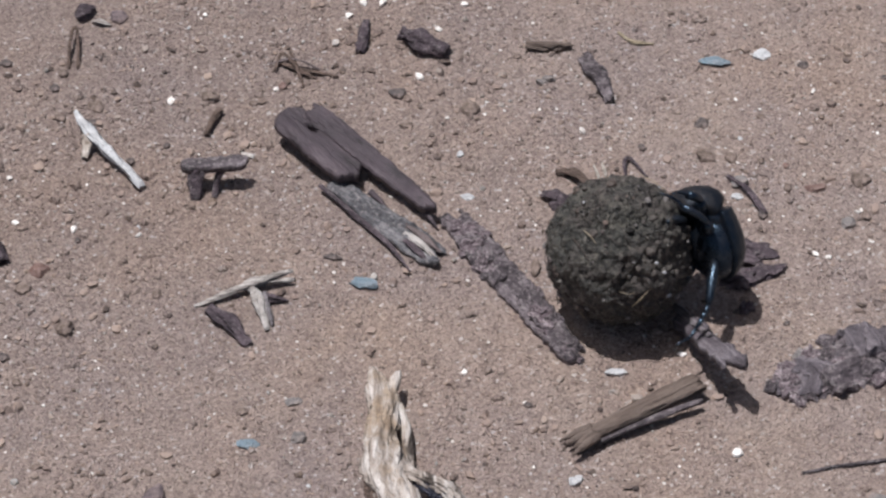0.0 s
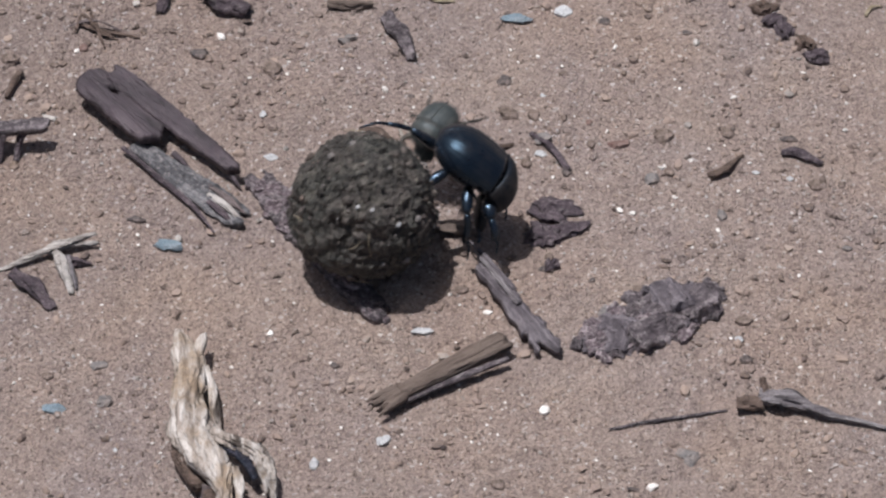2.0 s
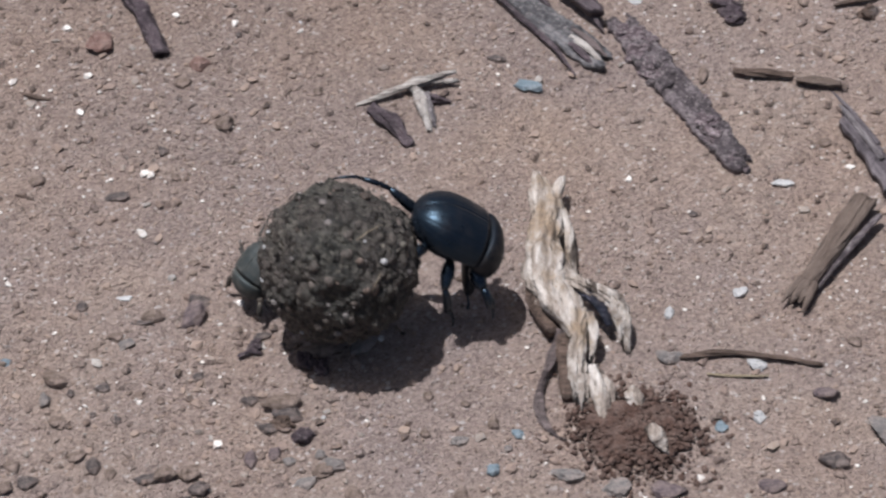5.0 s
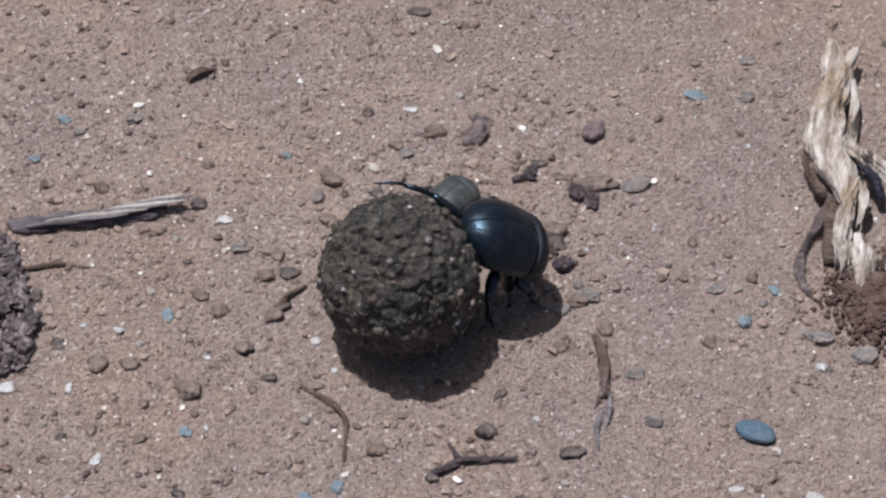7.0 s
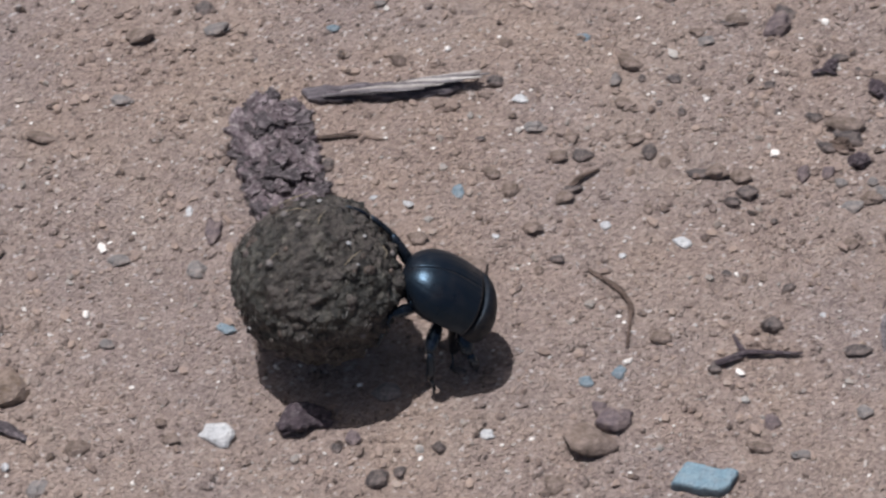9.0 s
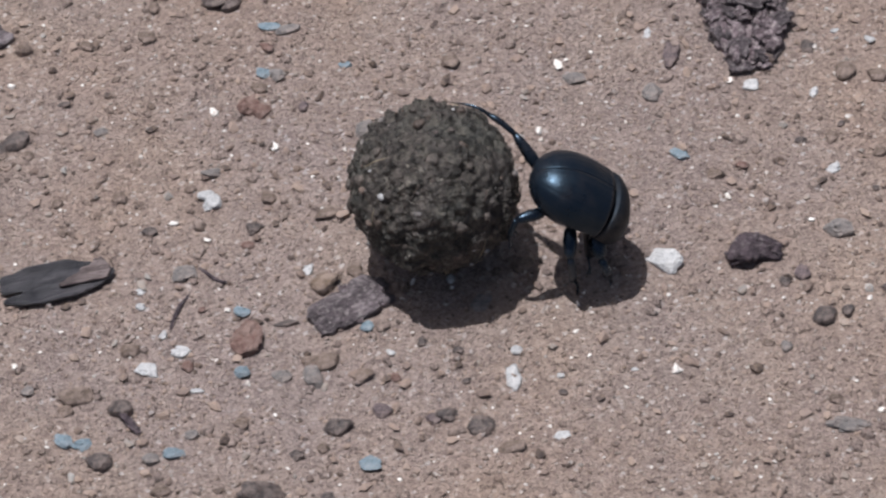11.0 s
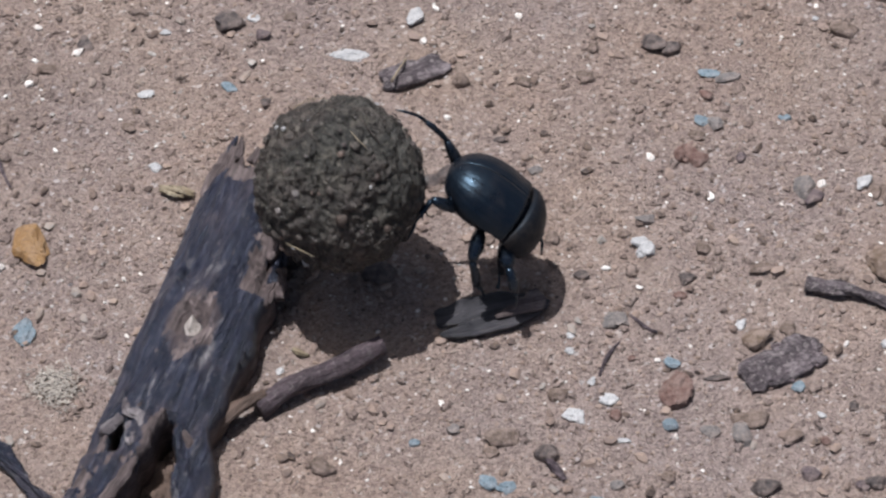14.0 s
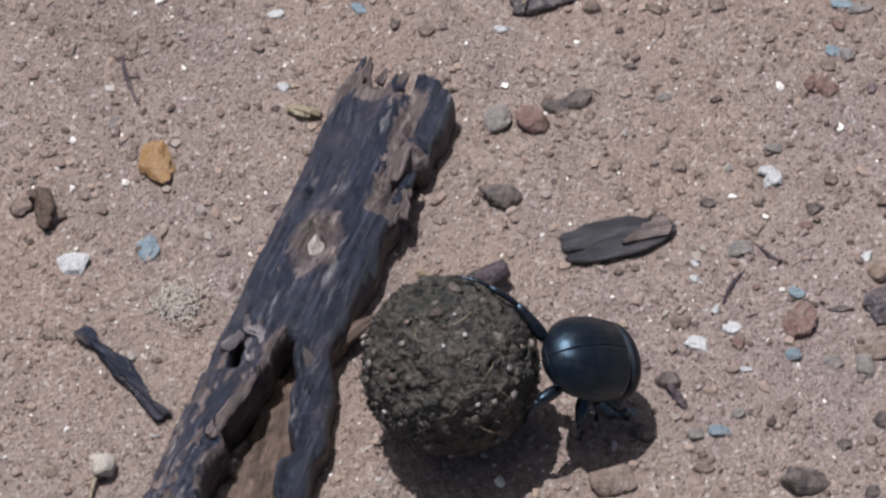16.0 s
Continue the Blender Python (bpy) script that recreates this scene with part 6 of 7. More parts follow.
stone(-278.9, -301.8, (2.1, 2.2), "red", turn=26)
stone(-254.0, -251.2, (2.7, 2.2), "brown", turn=26)
stone(-280.8, -237.2, (2.7, 3.4), "purple", turn=26)
stone(-213.4, -262.3, (6.6, 4.9), "brown", turn=26)
stone(-197.1, -311.1, (7.7, 3.8), "brown", turn=26)
stone(-187.5, -304.1, (4.4, 2.9), "white", turn=26)
stone(-294.9, -301.6, (2.6, 2.2), "white", turn=26)
stone(-380.8, -249.7, (12.5, 3.8), "white", turn=26)
stone(-213.6, -298.0, (2.6, 2.1), "dark", turn=26)
stone(-229.0, -303.2, (2.6, 2.1), "red", turn=26)
stone(-302.1, -350.2, (1.5, 1.8), "white", turn=26)
stone(-272.6, -344.6, (5.1, 3.9), "grey", turn=26)
stone(-242.3, -330.7, (4.1, 2.9), "dark", turn=26)
stone(-258.7, -298.5, (6.6, 2.2), "dark", turn=26)
stone(-293.4, -263.7, (5.4, 3.4), "grey", turn=26)
stone(-216.8, -230.8, (4.0, 3.4), "grey", turn=26)
stone(-421.8, -335.3, (10.0, 13.5), "amber", turn=32)
stone(-423.6, -369.4, (8.8, 7.3), "white", turn=32)
stone(-410.6, -357.7, (5.1, 7.7), "blue", turn=32)
stone(-406.6, -301.2, (2.7, 3.8), "white", turn=32)
stone(-345.3, -276.4, (7.9, 4.4), "dark", turn=32)
stone(-341.6, -271.2, (6.2, 5.8), "dark", turn=32)
stone(-469.7, -285.0, (6.2, 5.3), "blue", turn=32)
stone(-412.4, -253.8, (7.9, 7.0), "dark", turn=32)
stone(-407.5, -249.7, (3.6, 3.2), "white", turn=32)
stone(-445.2, -286.2, (5.9, 3.8), "brown", turn=32)
stone(-420.1, -282.3, (4.2, 2.8), "white", turn=32)
stone(-371.9, -231.7, (4.8, 7.3), "white", turn=32)
stone(-436.2, -360.5, (6.7, 6.7), "brown", turn=32)
stone(-402.9, -253.6, (4.2, 3.5), "purple", turn=32)
stone(-296.3, -223.5, (3.3, 3.8), "red", turn=32)
stone(-294.3, -216.6, (6.0, 4.1), "grey", turn=32)
stone(-296.3, -269.7, (3.2, 3.0), "brown", turn=32)
stone(-311.3, -278.4, (3.7, 3.7), "brown", turn=32)
stone(-324.4, -285.1, (3.2, 3.3), "brown", turn=32)
stone(-436.8, -329.1, (4.1, 3.1), "grey", turn=32)
stone(-446.0, -307.5, (3.9, 2.8), "brown", turn=32)
stone(-418.4, -293.4, (5.0, 2.8), "brown", turn=32)
stone(-335.2, -296.1, (1.9, 1.9), "dark", turn=32)
stone(-402.4, -271.4, (3.9, 3.1), "blue", turn=32)
stone(-399.4, -245.6, (4.2, 2.8), "brown", turn=32)
stone(-474.3, -294.8, (2.8, 2.8), "brown", turn=32)
stone(-441.1, -275.5, (3.6, 7.0), "dark", turn=32)
stone(-335.9, -257.2, (3.8, 1.9), "dark", turn=32)
stone(-323.6, -261.7, (4.1, 2.7), "grey", turn=32)
stone(-277.0, -280.3, (3.2, 3.0), "red", turn=32)
stone(-288.9, -346.3, (5.1, 3.2), "blue", turn=32)
stone(-327.2, -245.8, (2.7, 1.6), "brown", turn=32)
stone(-424.6, -263.4, (2.8, 2.3), "white", turn=32)
stone(-245.2, -344.4, (11.3, 8.8), "dark", turn=33)
stone(-283.0, -364.7, (13.9, 7.9), "brown", turn=33)
stone(-443.4, -361.3, (5.4, 6.1), "brown", turn=33)
stone(-289.5, -271.5, (5.3, 5.3), "white", turn=33)
stone(-247.4, -309.8, (5.1, 6.4), "grey", turn=33)
stone(-266.8, -335.2, (3.8, 2.6), "grey", turn=33)
stone(-292.7, -306.0, (2.4, 2.2), "white", turn=33)
stone(-407.8, -410.8, (2.1, 2.1), "brown", turn=33)
stone(-392.7, -363.7, (4.0, 2.6), "brown", turn=33)
stone(-230.7, -339.6, (3.8, 3.8), "dark", turn=33)
stone(-396.4, -421.5, (3.3, 3.2), "brown", turn=33)
stone(-266.9, -351.8, (5.6, 3.5), "brown", turn=33)

stone(-92.0, 80.5, (3.5, 3.4), "dark", turn=0)
stone(-89.6, 68.2, (3.7, 3.2), "brown", turn=0)
stone(-80.6, 67.2, (4.6, 2.9), "dark", turn=0)
stone(-68.5, 51.3, (3.1, 4.1), "dark", turn=0)
stone(-34.7, 59.7, (3.1, 1.6), "white", turn=0)
stone(-45.0, 35.3, (3.2, 3.8), "tan", turn=0)
stone(-81.5, 19.6, (1.8, 2.0), "dark", turn=0)
stone(-34.9, 76.8, (3.3, 2.5), "brown", turn=0)
stone(-28.6, 40.0, (2.1, 2.0), "brown", turn=0)
stone(-70.5, 90.5, (1.6, 2.1), "dark", turn=0)
stone(-80.0, 95.0, (2.0, 2.5), "dark", turn=0)
stone(-106.6, 91.0, (4.2, 3.5), "dark", turn=0)
stone(-75.5, 112.4, (5.6, 5.8), "purple", turn=0)
stone(-90.2, 87.1, (3.2, 4.0), "brown", turn=0)
stone(-50.5, 98.7, (2.7, 2.7), "brown", turn=0)
stone(-44.3, 104.6, (1.1, 1.4), "white", turn=0)
stone(-55.0, 107.9, (1.1, 1.4), "white", turn=0)
stone(-65.0, 25.0, (1.4, 1.8), "white", turn=0)
stone(55.4, 38.1, (2.1, 2.7), "dark", turn=0)
stone(44.9, 9.9, (3.5, 6.6), "brown", turn=0)
stone(102.6, 44.3, (5.3, 4.5), "grey", turn=0)
stone(108.2, 31.0, (3.2, 4.5), "dark", turn=0)
stone(100.4, 54.5, (4.5, 4.5), "brown", turn=0)
stone(75.5, 58.8, (2.5, 3.2), "dark", turn=0)
stone(66.1, 62.0, (2.0, 2.5), "dark", turn=0)
stone(103.4, 62.0, (2.0, 1.6), "white", turn=0)
stone(115.8, 41.8, (3.1, 3.3), "brown", turn=0)
stone(108.8, 52.7, (2.2, 2.5), "brown", turn=0)
stone(91.1, 36.1, (4.9, 4.4), "dark", turn=3)
stone(97.2, 34.6, (3.3, 4.1), "brown", turn=3)
stone(72.2, 40.4, (3.5, 4.4), "brown", turn=3)
stone(109.6, 42.2, (2.5, 3.1), "brown", turn=3)
stone(101.7, -1.6, (2.9, 2.4), "brown", turn=3)
stone(77.3, -13.6, (4.7, 3.5), "brown", turn=3)
stone(-101.7, -135.8, (3.7, 3.7), "brown", turn=0)
stone(-82.3, -144.0, (4.3, 4.2), "dark", turn=0)
stone(-102.0, -151.7, (2.7, 4.5), "brown", turn=0)
stone(-78.1, -166.3, (2.8, 2.1), "dark", turn=0)
stone(-70.9, -147.0, (2.4, 3.0), "dark", turn=0)
stone(-58.2, -115.3, (7.3, 6.1), "dark", turn=0)
stone(-101.5, -93.6, (4.0, 3.8), "grey", turn=0)
stone(-118.4, -106.7, (7.0, 5.2), "brown", turn=0)
stone(-114.3, -110.4, (2.3, 2.9), "dark", turn=0)
stone(-108.0, -117.3, (2.1, 2.6), "dark", turn=0)
stone(-101.5, -118.6, (2.8, 3.2), "dark", turn=0)
stone(-78.3, -111.7, (2.3, 2.6), "dark", turn=0)
stone(-63.3, -119.4, (5.7, 4.3), "dark", turn=0)
stone(-98.0, -132.1, (3.4, 3.2), "brown", turn=0)
stone(-110.8, -130.5, (5.1, 3.4), "brown", turn=0)
stone(-58.0, -129.6, (3.4, 3.4), "grey", turn=0)
stone(-50.1, -127.7, (3.4, 3.4), "grey", turn=0)
stone(-275.2, -317.7, (3.3, 3.8), "red", turn=-1)
stone(-284.7, -311.5, (2.4, 3.0), "white", turn=-1)
stone(-255.5, -285.7, (6.6, 5.5), "tan", turn=-1)
stone(-236.9, -305.2, (4.3, 6.1), "brown", turn=-1)
stone(-232.8, -297.1, (2.2, 1.9), "white", turn=-1)
stone(-237.1, -327.3, (3.2, 3.5), "brown", turn=-1)
stone(-225.9, -327.2, (5.9, 4.5), "blue", turn=-1)
stone(-257.4, -327.9, (4.3, 3.2), "brown", turn=-1)
stone(-296.5, -339.5, (3.7, 4.1), "brown", turn=-1)
stone(-259.9, -240.4, (4.5, 6.2), "purple", turn=-1)
stone(-293.3, -235.3, (4.6, 3.7), "brown", turn=-1)
stone(-319.1, -293.0, (2.3, 2.5), "brown", turn=-1)
stone(-311.6, -267.9, (2.3, 4.8), "brown", turn=-3)
stone(-313.4, -345.2, (3.3, 3.0), "blue", turn=-3)
stone(-329.4, -361.0, (6.6, 4.7), "brown", turn=-3)
stone(-350.8, -340.8, (2.2, 2.8), "white", turn=-3)
stone(-337.1, -274.5, (2.8, 3.5), "brown", turn=-3)
stone(-338.1, -238.6, (4.7, 2.9), "brown", turn=-3)
stone(-352.1, -245.5, (5.4, 5.3), "brown", turn=-3)
stone(-392.1, -271.8, (3.1, 3.5), "dark", turn=-3)
stone(-384.5, -270.5, (4.7, 3.8), "brown", turn=-3)
stone(-325.7, -230.8, (4.7, 4.4), "brown", turn=-3)
stone(-173.1, -175.2, (3.7, 4.6), "dark", turn=0)
stone(-197.3, -177.1, (3.7, 3.8), "dark", turn=0)
stone(-142.1, -152.1, (4.4, 3.6), "brown", turn=0)
stone(-161.9, -178.9, (6.6, 5.5), "brown", turn=0)
stone(-153.9, -177.8, (5.4, 5.4), "brown", turn=0)
stone(-166.8, -188.4, (2.1, 3.8), "white", turn=0)
stone(-158.4, -199.3, (3.7, 4.6), "brown", turn=0)
stone(-157.6, -194.8, (1.9, 2.6), "dark", turn=0)
stone(-154.9, -208.7, (3.7, 2.7), "white", turn=0)
stone(-130.8, -193.3, (1.5, 1.9), "white", turn=0)
stone(-139.3, -207.6, (2.5, 2.6), "brown", turn=0)
stone(-143.5, -210.2, (2.1, 2.1), "dark", turn=0)
stone(-132.6, -214.0, (3.8, 2.6), "dark", turn=0)
stone(-125.9, -214.9, (4.2, 2.9), "brown", turn=0)
stone(-131.0, -237.3, (4.2, 3.9), "dark", turn=0)
stone(-121.2, -230.8, (3.8, 3.4), "white", turn=0)
stone(-147.8, -262.1, (3.5, 3.8), "grey", turn=0)
stone(-152.4, -262.6, (3.1, 2.9), "brown", turn=0)
stone(-147.7, -189.2, (3.2, 2.6), "brown", turn=0)
stone(-120.5, -112.9, (3.3, 5.7), "grey", turn=3)
stone(-106.2, -108.7, (4.6, 3.0), "dark", turn=3)
stone(-97.4, -110.9, (4.0, 2.0), "brown", turn=3)
stone(-77.1, -97.8, (3.1, 2.1), "brown", turn=3)
stone(-82.4, -103.5, (3.6, 2.7), "dark", turn=3)
stone(-75.7, -104.4, (2.7, 2.7), "brown", turn=3)
stone(-61.7, -91.6, (2.2, 2.0), "dark", turn=3)
stone(-91.1, -112.4, (2.2, 2.5), "brown", turn=3)
stone(-127.8, -142.1, (5.4, 4.5), "brown", turn=3)
stone(-136.6, -156.2, (4.4, 5.5), "brown", turn=3)

# ---- grit ----
LOOKED_AT = [(45, 10), (40, -30), (-15, -50), (-90, -130), (-130, -165), (-200, -235), (-285, -280), (-345, -300), (-350, -320)]


def near_path(x, y, reach):
    for (ax, ay), (bx, by) in zip(LOOKED_AT, LOOKED_AT[1:]):
        dx, dy = bx - ax, by - ay
        f = min(max(((x - ax) * dx + (y - ay) * dy) / (dx * dx + dy * dy), 0), 1)
        if (x - ax - f * dx) ** 2 + (y - ay - f * dy) ** 2 < reach * reach:
            return True
    return False


def scatter(name, count, low, high, detail, seed, label, material=None, sunk=0.35):
    """Loose crumbs in one mesh; low and high: their half sizes in mm."""
    rng = random.Random(seed)
    shape = bmesh.new()
    bmesh.ops.create_icosphere(shape, subdivisions=detail, radius=1)
    base = np.array([v.co[:] for v in shape.verts])
    tris = np.array([[v.index for v in f.verts] for f in shape.faces])
    shape.free()
    dice = np.random.RandomState(seed)
    places, sizes = [], []
    while len(places) < count:
        x, y = rng.uniform(-520, 210), rng.uniform(-470, 170)
        thick = 0.5 + 0.9 * wave(x, y, 45, seed + 20) + 0.9 * wave(x, y, 12, seed + 40) + (0.3 if x < -60 else -0.02) + (0.1 if x < -230 else 0)
        if rng.random() < thick and near_path(x, y, 165):
            size = low + (high - low) * rng.random() ** 2.6
            places.append((x, y, ground_height(x, y) + sunk * size))
            sizes.append(size)
    sizes = np.array(sizes)
    n, m = count, len(base)
    co = base[None] * (1 + dice.uniform(-0.4, 0.4, (n, m, 1)))
    co = co * (sizes[:, None, None] * np.stack([dice.uniform(0.8, 1.5, n), dice.uniform(0.7, 1.1, n), dice.uniform(0.5, 0.9, n)], -1)[:, None])
    a = dice.uniform(0, 6.28, n)
    c, s = np.cos(a)[:, None], np.sin(a)[:, None]
    co = np.stack([co[..., 0] * c - co[..., 1] * s, co[..., 0] * s + co[..., 1] * c, co[..., 2]], -1) + np.array(places)[:, None]
    faces = (tris[None] + (np.arange(n) * m)[:, None, None]).reshape(-1, 3)
    mesh = bpy.data.meshes.new(name)
    mesh.from_pydata((co.reshape(-1, 3) * MM).tolist(), [], faces.tolist())
    mesh.materials.append(material or GRIT)
    if material:
        mesh.polygons.foreach_set("use_smooth", [True] * len(mesh.polygons))
    return tagged(new(name, mesh), label, "grit", kind="stuff")


scatter("sand_grains", 54000, 0.2, 0.55, 0, 1, "coarse loose sand grains of mixed colours")
scatter("sand_clods", 8000, 0.4, 1.5, 2, 5, "soft clods of the same sand", SAND, -0.05)
scatter("grit", 8200, 0.4, 1.35, 1, 2, "brown and grey grit and crumbs on the sand")



# ---- moving things ----
BALL_WAY = [
    (0, 66.9, -3.4, 20.3),
    (0.5, 66.9, -3.4, 20.3),
    (1, 66.9, -3.4, 20.3),
    (1.5, 66.9, -3.4, 20.3),
    (2, 50.6, -2.2, 20.3),
    (2.5, 30.8, -35.5, 20.3),
    (3, 27.0, -54.3, 20.0),
    (3.5, 24.6, -61.5, 23.1),
    (4, 11.6, -61.5, 27.0),
    (4.5, -29.5, -74.1, 20.0),
    (5, -47.6, -85.6, 25.1),
    (5.2, -43.1, -95.2, 21.7),
    (7.3, -99.2, -160.9, 20.0),
    (7.5, -99.9, -166.9, 20.0),
    (8, -128.6, -175.4, 23.7),
    (8.5, -141.1, -196.1, 24.5),
    (9, -167.1, -216.8, 25.7),
    (9.5, -190.3, -242.5, 20.0),
    (10, -197.5, -254.8, 22.5),
    (10.2, -205.8, -256.4, 22.7),
    (12.3, -283.0, -278.7, 21.2),
    (12.5, -294.3, -283.1, 20.0),
    (13, -331.5, -276.7, 25.0),
    (13.5, -340.9, -297.3, 27.5),
    (14, -350.5, -308.8, 34.0),
    (14.5, -335.7, -327.8, 25.5),
    (15, -328.6, -343.3, 21.7),
    (15.5, -324.3, -351.6, 21.8),
    (16, -322.8, -366.8, 21.8),
]
BEETLE_WAY = [
    (0, 92.0, -0.5, 22.0, 120, -46, 102),
    (0.2, 88.0, 3.4, 26.0, 125, -49, 96),
    (0.5, 83.6, 6.6, 30.0, 138, -54, 78),
    (0.8, 83.4, 9.4, 34.0, 164, -44, 44),
    (1, 84.2, 10.6, 34.5, 186, -36, 30),
    (1.1, 85.6, 11.4, 34.5, 232, -12, -6),
    (1.2, 87.0, 11.6, 33.0, 284, 10, -24),
    (1.3, 89.2, 12.2, 29.0, 320, 30, -10),
    (1.5, 94.1, 11.5, 24.5, 343, 36, -20),
    (2, 80.2, 9.2, 26.5, 346, 36, -20),
    (2.5, 59.2, -21.8, 25.5, 348, 42, 2),
    (3, 57.5, -44.3, 25.0, 356, 42, 0),
    (3.5, 57.7, -55.4, 25.0, 340, 36, 0),
    (4, 38.8, -51.3, 28.0, 342, 38, -26),
    (4.5, -10.1, -57.3, 29.5, 362, 28, -12),
    (5, -19.4, -76.4, 29.3, 362, 34, -4),
    (5.2, -15.4, -95.0, 28.3, 358, 43, -2),
    (7.3, -72.7, -149.3, 24.0, 390, 35, 13),
    (7.5, -72.0, -159.5, 24.0, 392, 36, 14),
    (8, -101.3, -165.0, 26.0, 372, 36, 0),
    (8.5, -112.1, -191.9, 25.0, 370, 42, -2),
    (9, -138.0, -209.7, 24.0, 376, 38, 3),
    (9.5, -162.1, -235.9, 24.0, 384, 40, 11),
    (10, -167.8, -249.2, 26.0, 400, 38, 18),
    (10.2, -174.1, -251.9, 26.0, 395, 38, 15),
    (12.3, -258.9, -263.0, 26.0, 374, 30, -14),
    (12.5, -270.2, -265.0, 26.0, 374, 30, -14),
    (13, -305.4, -263.7, 25.4, 360, 34, -24),
    (13.5, -319.6, -272.8, 26.0, 368, 34, -20),
    (14, -319.8, -292.7, 27.8, 366, 32, -14),
    (14.5, -309.3, -311.3, 24.2, 414, 36, 18),
    (15, -298.3, -333.4, 24.2, 424, 38, 24),
    (15.5, -296.2, -334.3, 24.2, 414, 42, 18),
    (16, -295.9, -352.4, 24.2, 416, 38, 20),
]
RIVAL_WAY = [
    (0, 230.0, 330.0, 4.0, -110, 0, 0),
    (1.5, 103.0, 113.7, 4.0, -133, 0, 0),
    (1.8, 96.1, 83.9, 4.0, -144, 0, 0),
    (1.9, 86.5, 69.7, 6.0, -144, 0, 0),
    (2, 71.8, 28.7, 22.0, -124, 0, 0),
    (2.1, 62.4, 15.0, 30.0, -154, 0, 0),
    (2.6, 35.8, -18.3, 27.0, -204, 20, 0),
    (3, 31.7, -30.2, 26.0, -204, 20, 0),
    (3.6, 23.0, -41.0, 31.0, -170, 0, 0),
    (4, -0.8, -40.5, 28.8, -136, 22, 0),
    (4.3, -25.5, -47.2, 26.0, -150, 30, 0),
    (4.6, -35.2, -61.9, 34.0, -164, 10, 0),
    (4.8, -54.7, -64.8, 28.0, -139, 50, 0),
    (5, -68.8, -76.6, 13.0, -138, 40, 0),
    (5.1, -69.0, -80.2, 10.0, -158, 25, 0),
    (5.2, -79.8, -94.2, 6.0, -172, 5, 0),
    (6.4, -95.0, -85.0, 6.0, -293, 0, 0),
    (7.3, -79.0, -131.0, 5.0, -300, 0, 0),
    (7.5, -75.5, -138.0, 5.0, -294, 0, 0),
    (7.6, -81.0, -121.5, 5.0, -296, 0, 0),
    (7.7, -82.7, -105.6, 6.0, -289, 0, 0),
    (8, -60.1, -57.5, 5.0, -314, 0, 0),
    (8.5, -49.8, 9.6, 5.0, -307, 0, 0),
    (16, 420.0, 700.0, 5.0, -287, 0, 0),
]


# away from the viewer over the ground
FAR = Vector((-0.04, 1.00, 0))


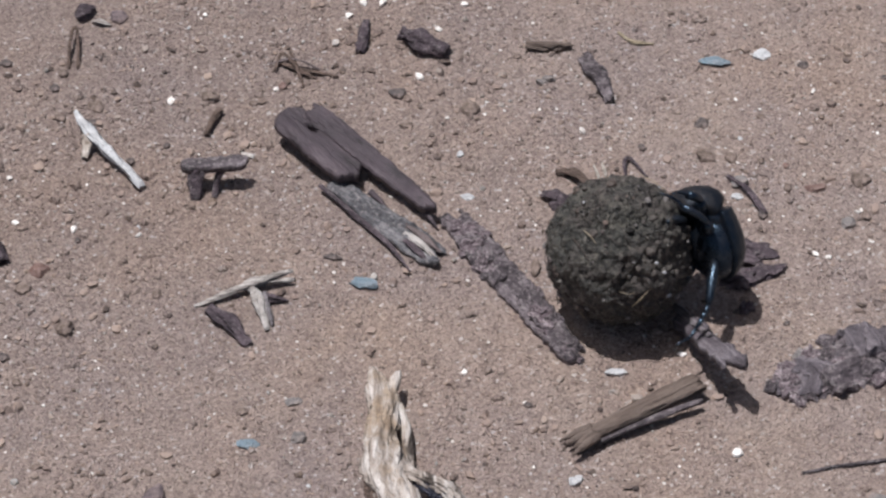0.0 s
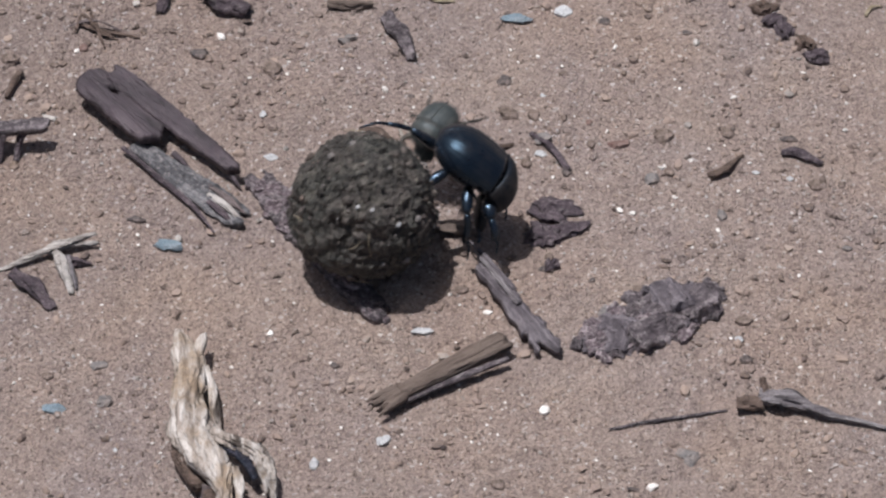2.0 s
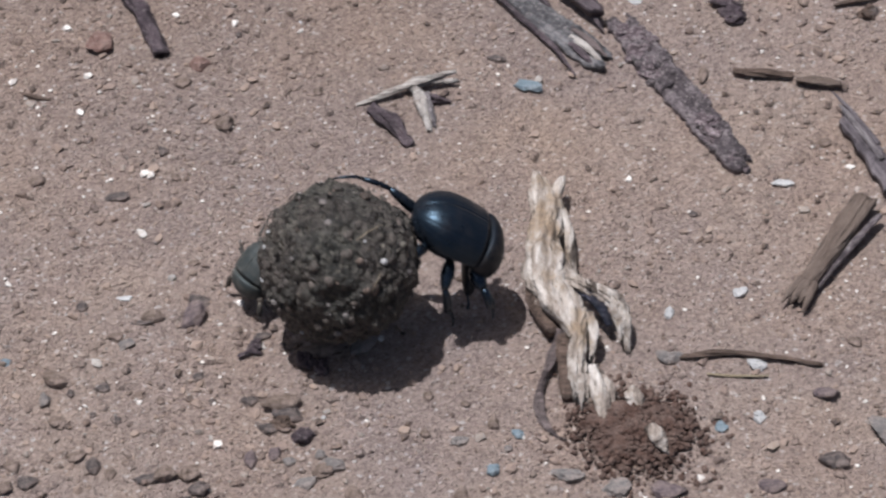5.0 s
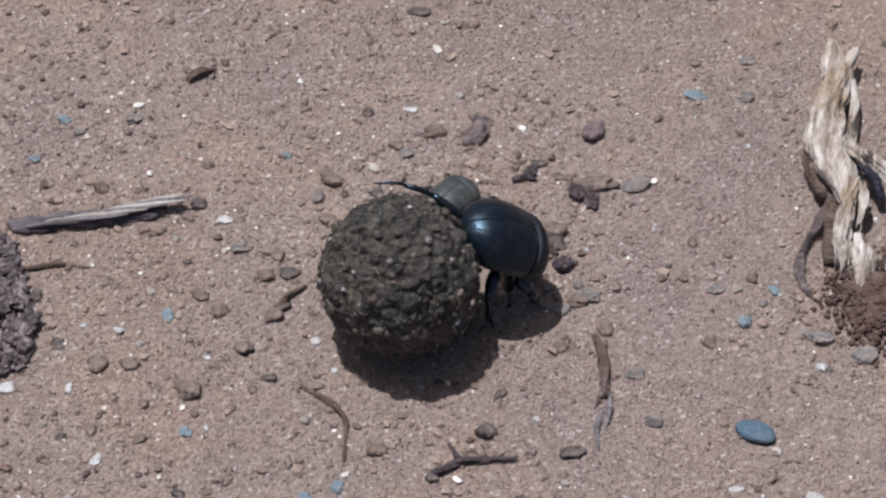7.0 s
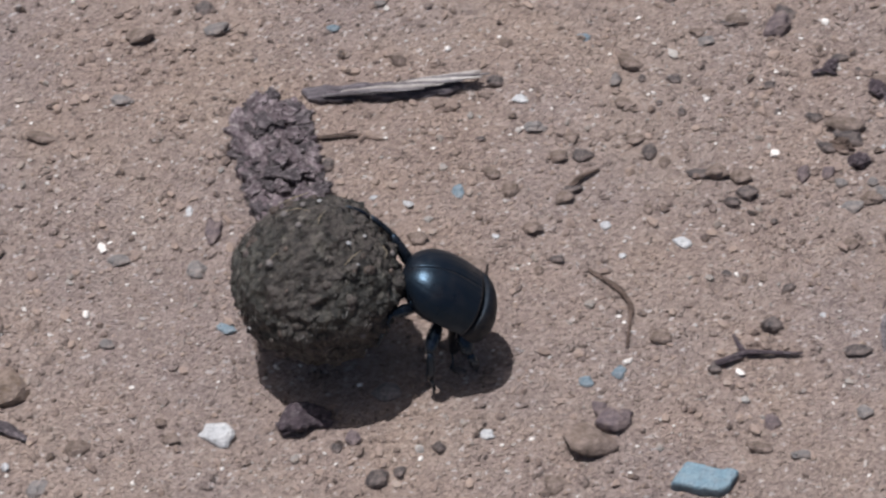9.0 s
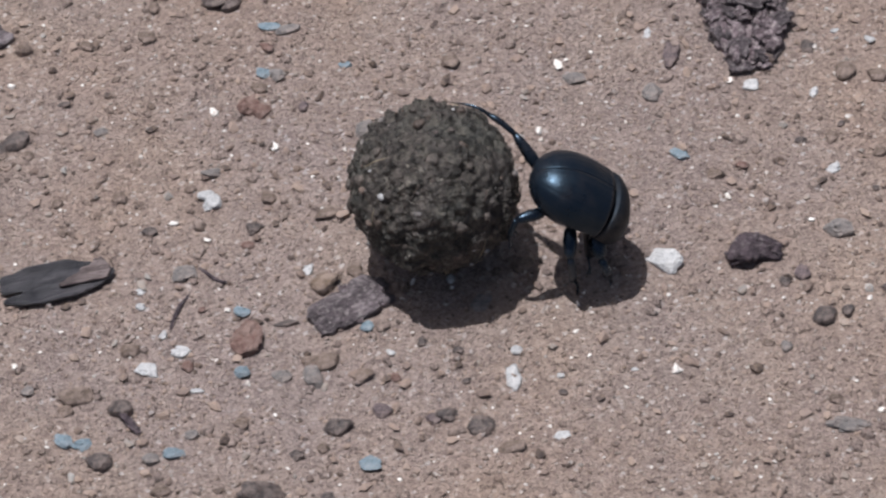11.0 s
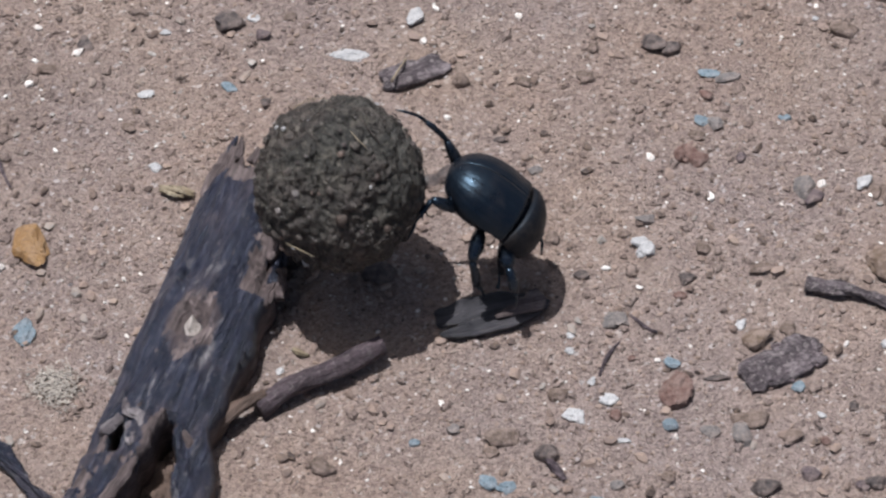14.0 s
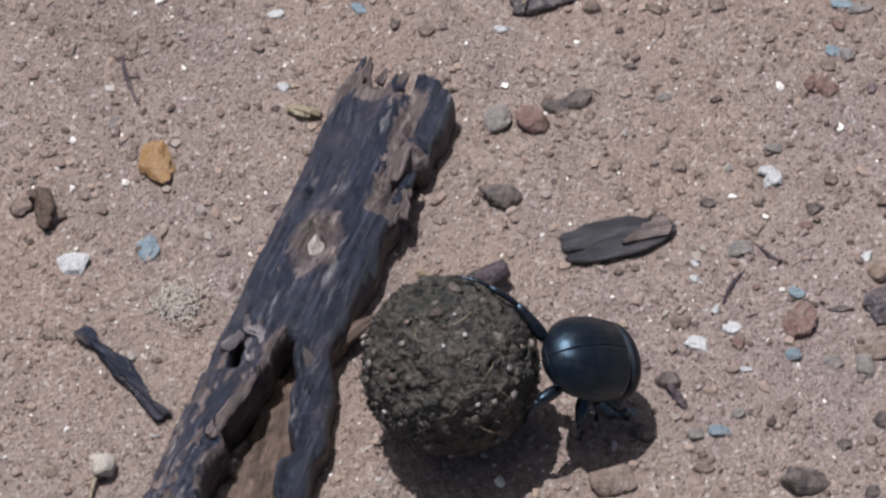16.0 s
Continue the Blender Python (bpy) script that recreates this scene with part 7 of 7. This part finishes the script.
def motions():
    # the ball rolls without slipping
    rows, turn, last = [], Matrix.Identity(3), None
    for k in range(161):
        t = k / 10
        x, y, z = smooth_way(BALL_WAY, t)
        if last is not None:
            step = Vector((x - last[0], y - last[1], 0))
            step.z = 0
            if step.length > 1e-4:
                turn = Matrix.Rotation(step.length / BALL_R, 3, Vector((-step.y, step.x, 0)).normalized()) @ turn
        last = (x, y)
        rows.append((t, Matrix.Translation((x * MM, y * MM, z * MM)) @ turn.to_4x4()))
    walk(ball, rows)
    # the beetle: place of its middle, heading, pitch (head down), roll
    walk(beetle, [(r[0], pose(r[1] * MM, r[2] * MM, r[3] * MM, r[6], r[5], r[4])) for r in BEETLE_WAY])
    walk(rival, [(r[0], pose(r[1] * MM, r[2] * MM, r[3] * MM, r[6], r[5], r[4])) for r in RIVAL_WAY])
    def beetle_at(t):
        r = smooth_way(BEETLE_WAY, t)
        return pose(r[0] * MM, r[1] * MM, r[2] * MM, r[5], r[4], r[3])

    def reaching(leg, side, hip, t):
        # turns a hind leg from its rest towards the place on the ball where it pushes
        x, y, z = smooth_way(BALL_WAY, t)
        middle = Vector((x, y, z)) * MM
        now = beetle_at(t)
        away = now.translation - middle
        away.z = 0
        away.normalize()
        back = Vector((FAR.x, FAR.y, 0))
        rest = Vector(PUSHING["hind"][2]) if side > 0 else Vector(PUSHING["hind_near"][2])
        rest.y *= side
        over = (back * 0.6 + Vector((0, 0, 0.8))) if side > 0 else (back * -0.5 - Vector((0, 0, 0.4)))
        inside_out = now.inverted()
        spots = [inside_out @ (middle + (away * math.cos(a) + over * math.sin(a)).normalized() * (BALL_R + 0.8) * MM) - hip for a in (radians(4 * k) for k in range(3, 30))]
        aim = min(spots, key=lambda p: abs(p.length - 1.03 * rest.length * MM))
        turn = rest.rotation_difference(aim)
        full = turn.angle
        turn = Matrix.Rotation(min(full, radians(75)) * min(1, max(0, (t - 1.0) / 0.4)), 4, turn.axis)
        return turn

    climbing = [leg for leg, kind, side, hip in beetle_legs if kind == "hind"]
    # head and shield bow down over the ball while it climbs
    neck = Matrix.Translation(Vector((6.4, 0, -2)) * 1.03 * MM)

    def nod(t):
        return neck @ pose(0, 0, 0, 0, (10 + 10 * max(0, 1 - t / 0.4)) * min(1, max(0, (1.25 - t) / 0.25)), 0) @ neck.inverted()

    for piece in beetle_front:
        walk(piece, [(t, nod(t)) for t in (0, 0.1, 0.2, 0.3, 0.4, 0.5, 1.0, 1.05, 1.1, 1.15, 1.2, 1.25, 1.3, 16)])
    for legs, pace, reach in ((beetle_legs, 1.9, 14), (rival_legs, 2.6, 16)):
        for n, (leg, kind, side, hip) in enumerate(legs):
            phase = (0 if side > 0 else 0.5) + {"fore": 0, "mid": 0.5, "hind": 0.15}[kind]
            swing = reach * (0.3 if kind == "hind" else 1)
            climb = (lambda t: -35 * min(1, max(0, (1.25 - t) / 0.25))) if leg in climbing else (lambda t: 0)  # noqa: E731
            hold = (lambda t, leg=leg, side=side, hip=hip: reaching(leg, side, hip, t)) if leg in climbing else (lambda t: Matrix())  # noqa: E731
            bowed = nod if kind == "fore" and legs is beetle_legs else (lambda t: Matrix())  # noqa: E731
            walk(leg, [(k / 8, bowed(k / 8) @ Matrix.Translation(hip) @ hold(k / 8) @ pose(0, 0, 0, 0, climb(k / 8), 0) @ pose(0, 0, 0, side * swing * 0.5 * math.cos(2 * math.pi * (pace * k / 8 + phase)), 0, side * swing * math.sin(2 * math.pi * (pace * k / 8 + phase)))) for k in range(129)])
    # the bark that falls, the stick and the pod that are pushed
    up = lay_pose(82, -9, 98, -43, 1, 17)
    flat = lay_pose(80, -3, 102, -42, 2.5, 2.5)
    walk(fallen_bark, [(0, up), (1.55, up), (1.75, flat), (16, flat)])
    s1, s2, s3 = lay_pose(55, -57, 88, -36, 3, 3), lay_pose(67, -61, 101, -51, 3, 3), lay_pose(69, -72, 88, -36, 3, 3)
    walk(loose_stick, [(0, s1), (2.65, s1), (3.0, s2), (3.3, s3), (16, s3)])
    l1, l2 = lay_pose(-325, -315, -303, -299, 1.1, 1.1), lay_pose(-324, -314, -303, -295, 1.1, 1.1)
    walk(pod, [(0, l1), (13.4, l1), (14.2, l2), (16, l2)])


motions()
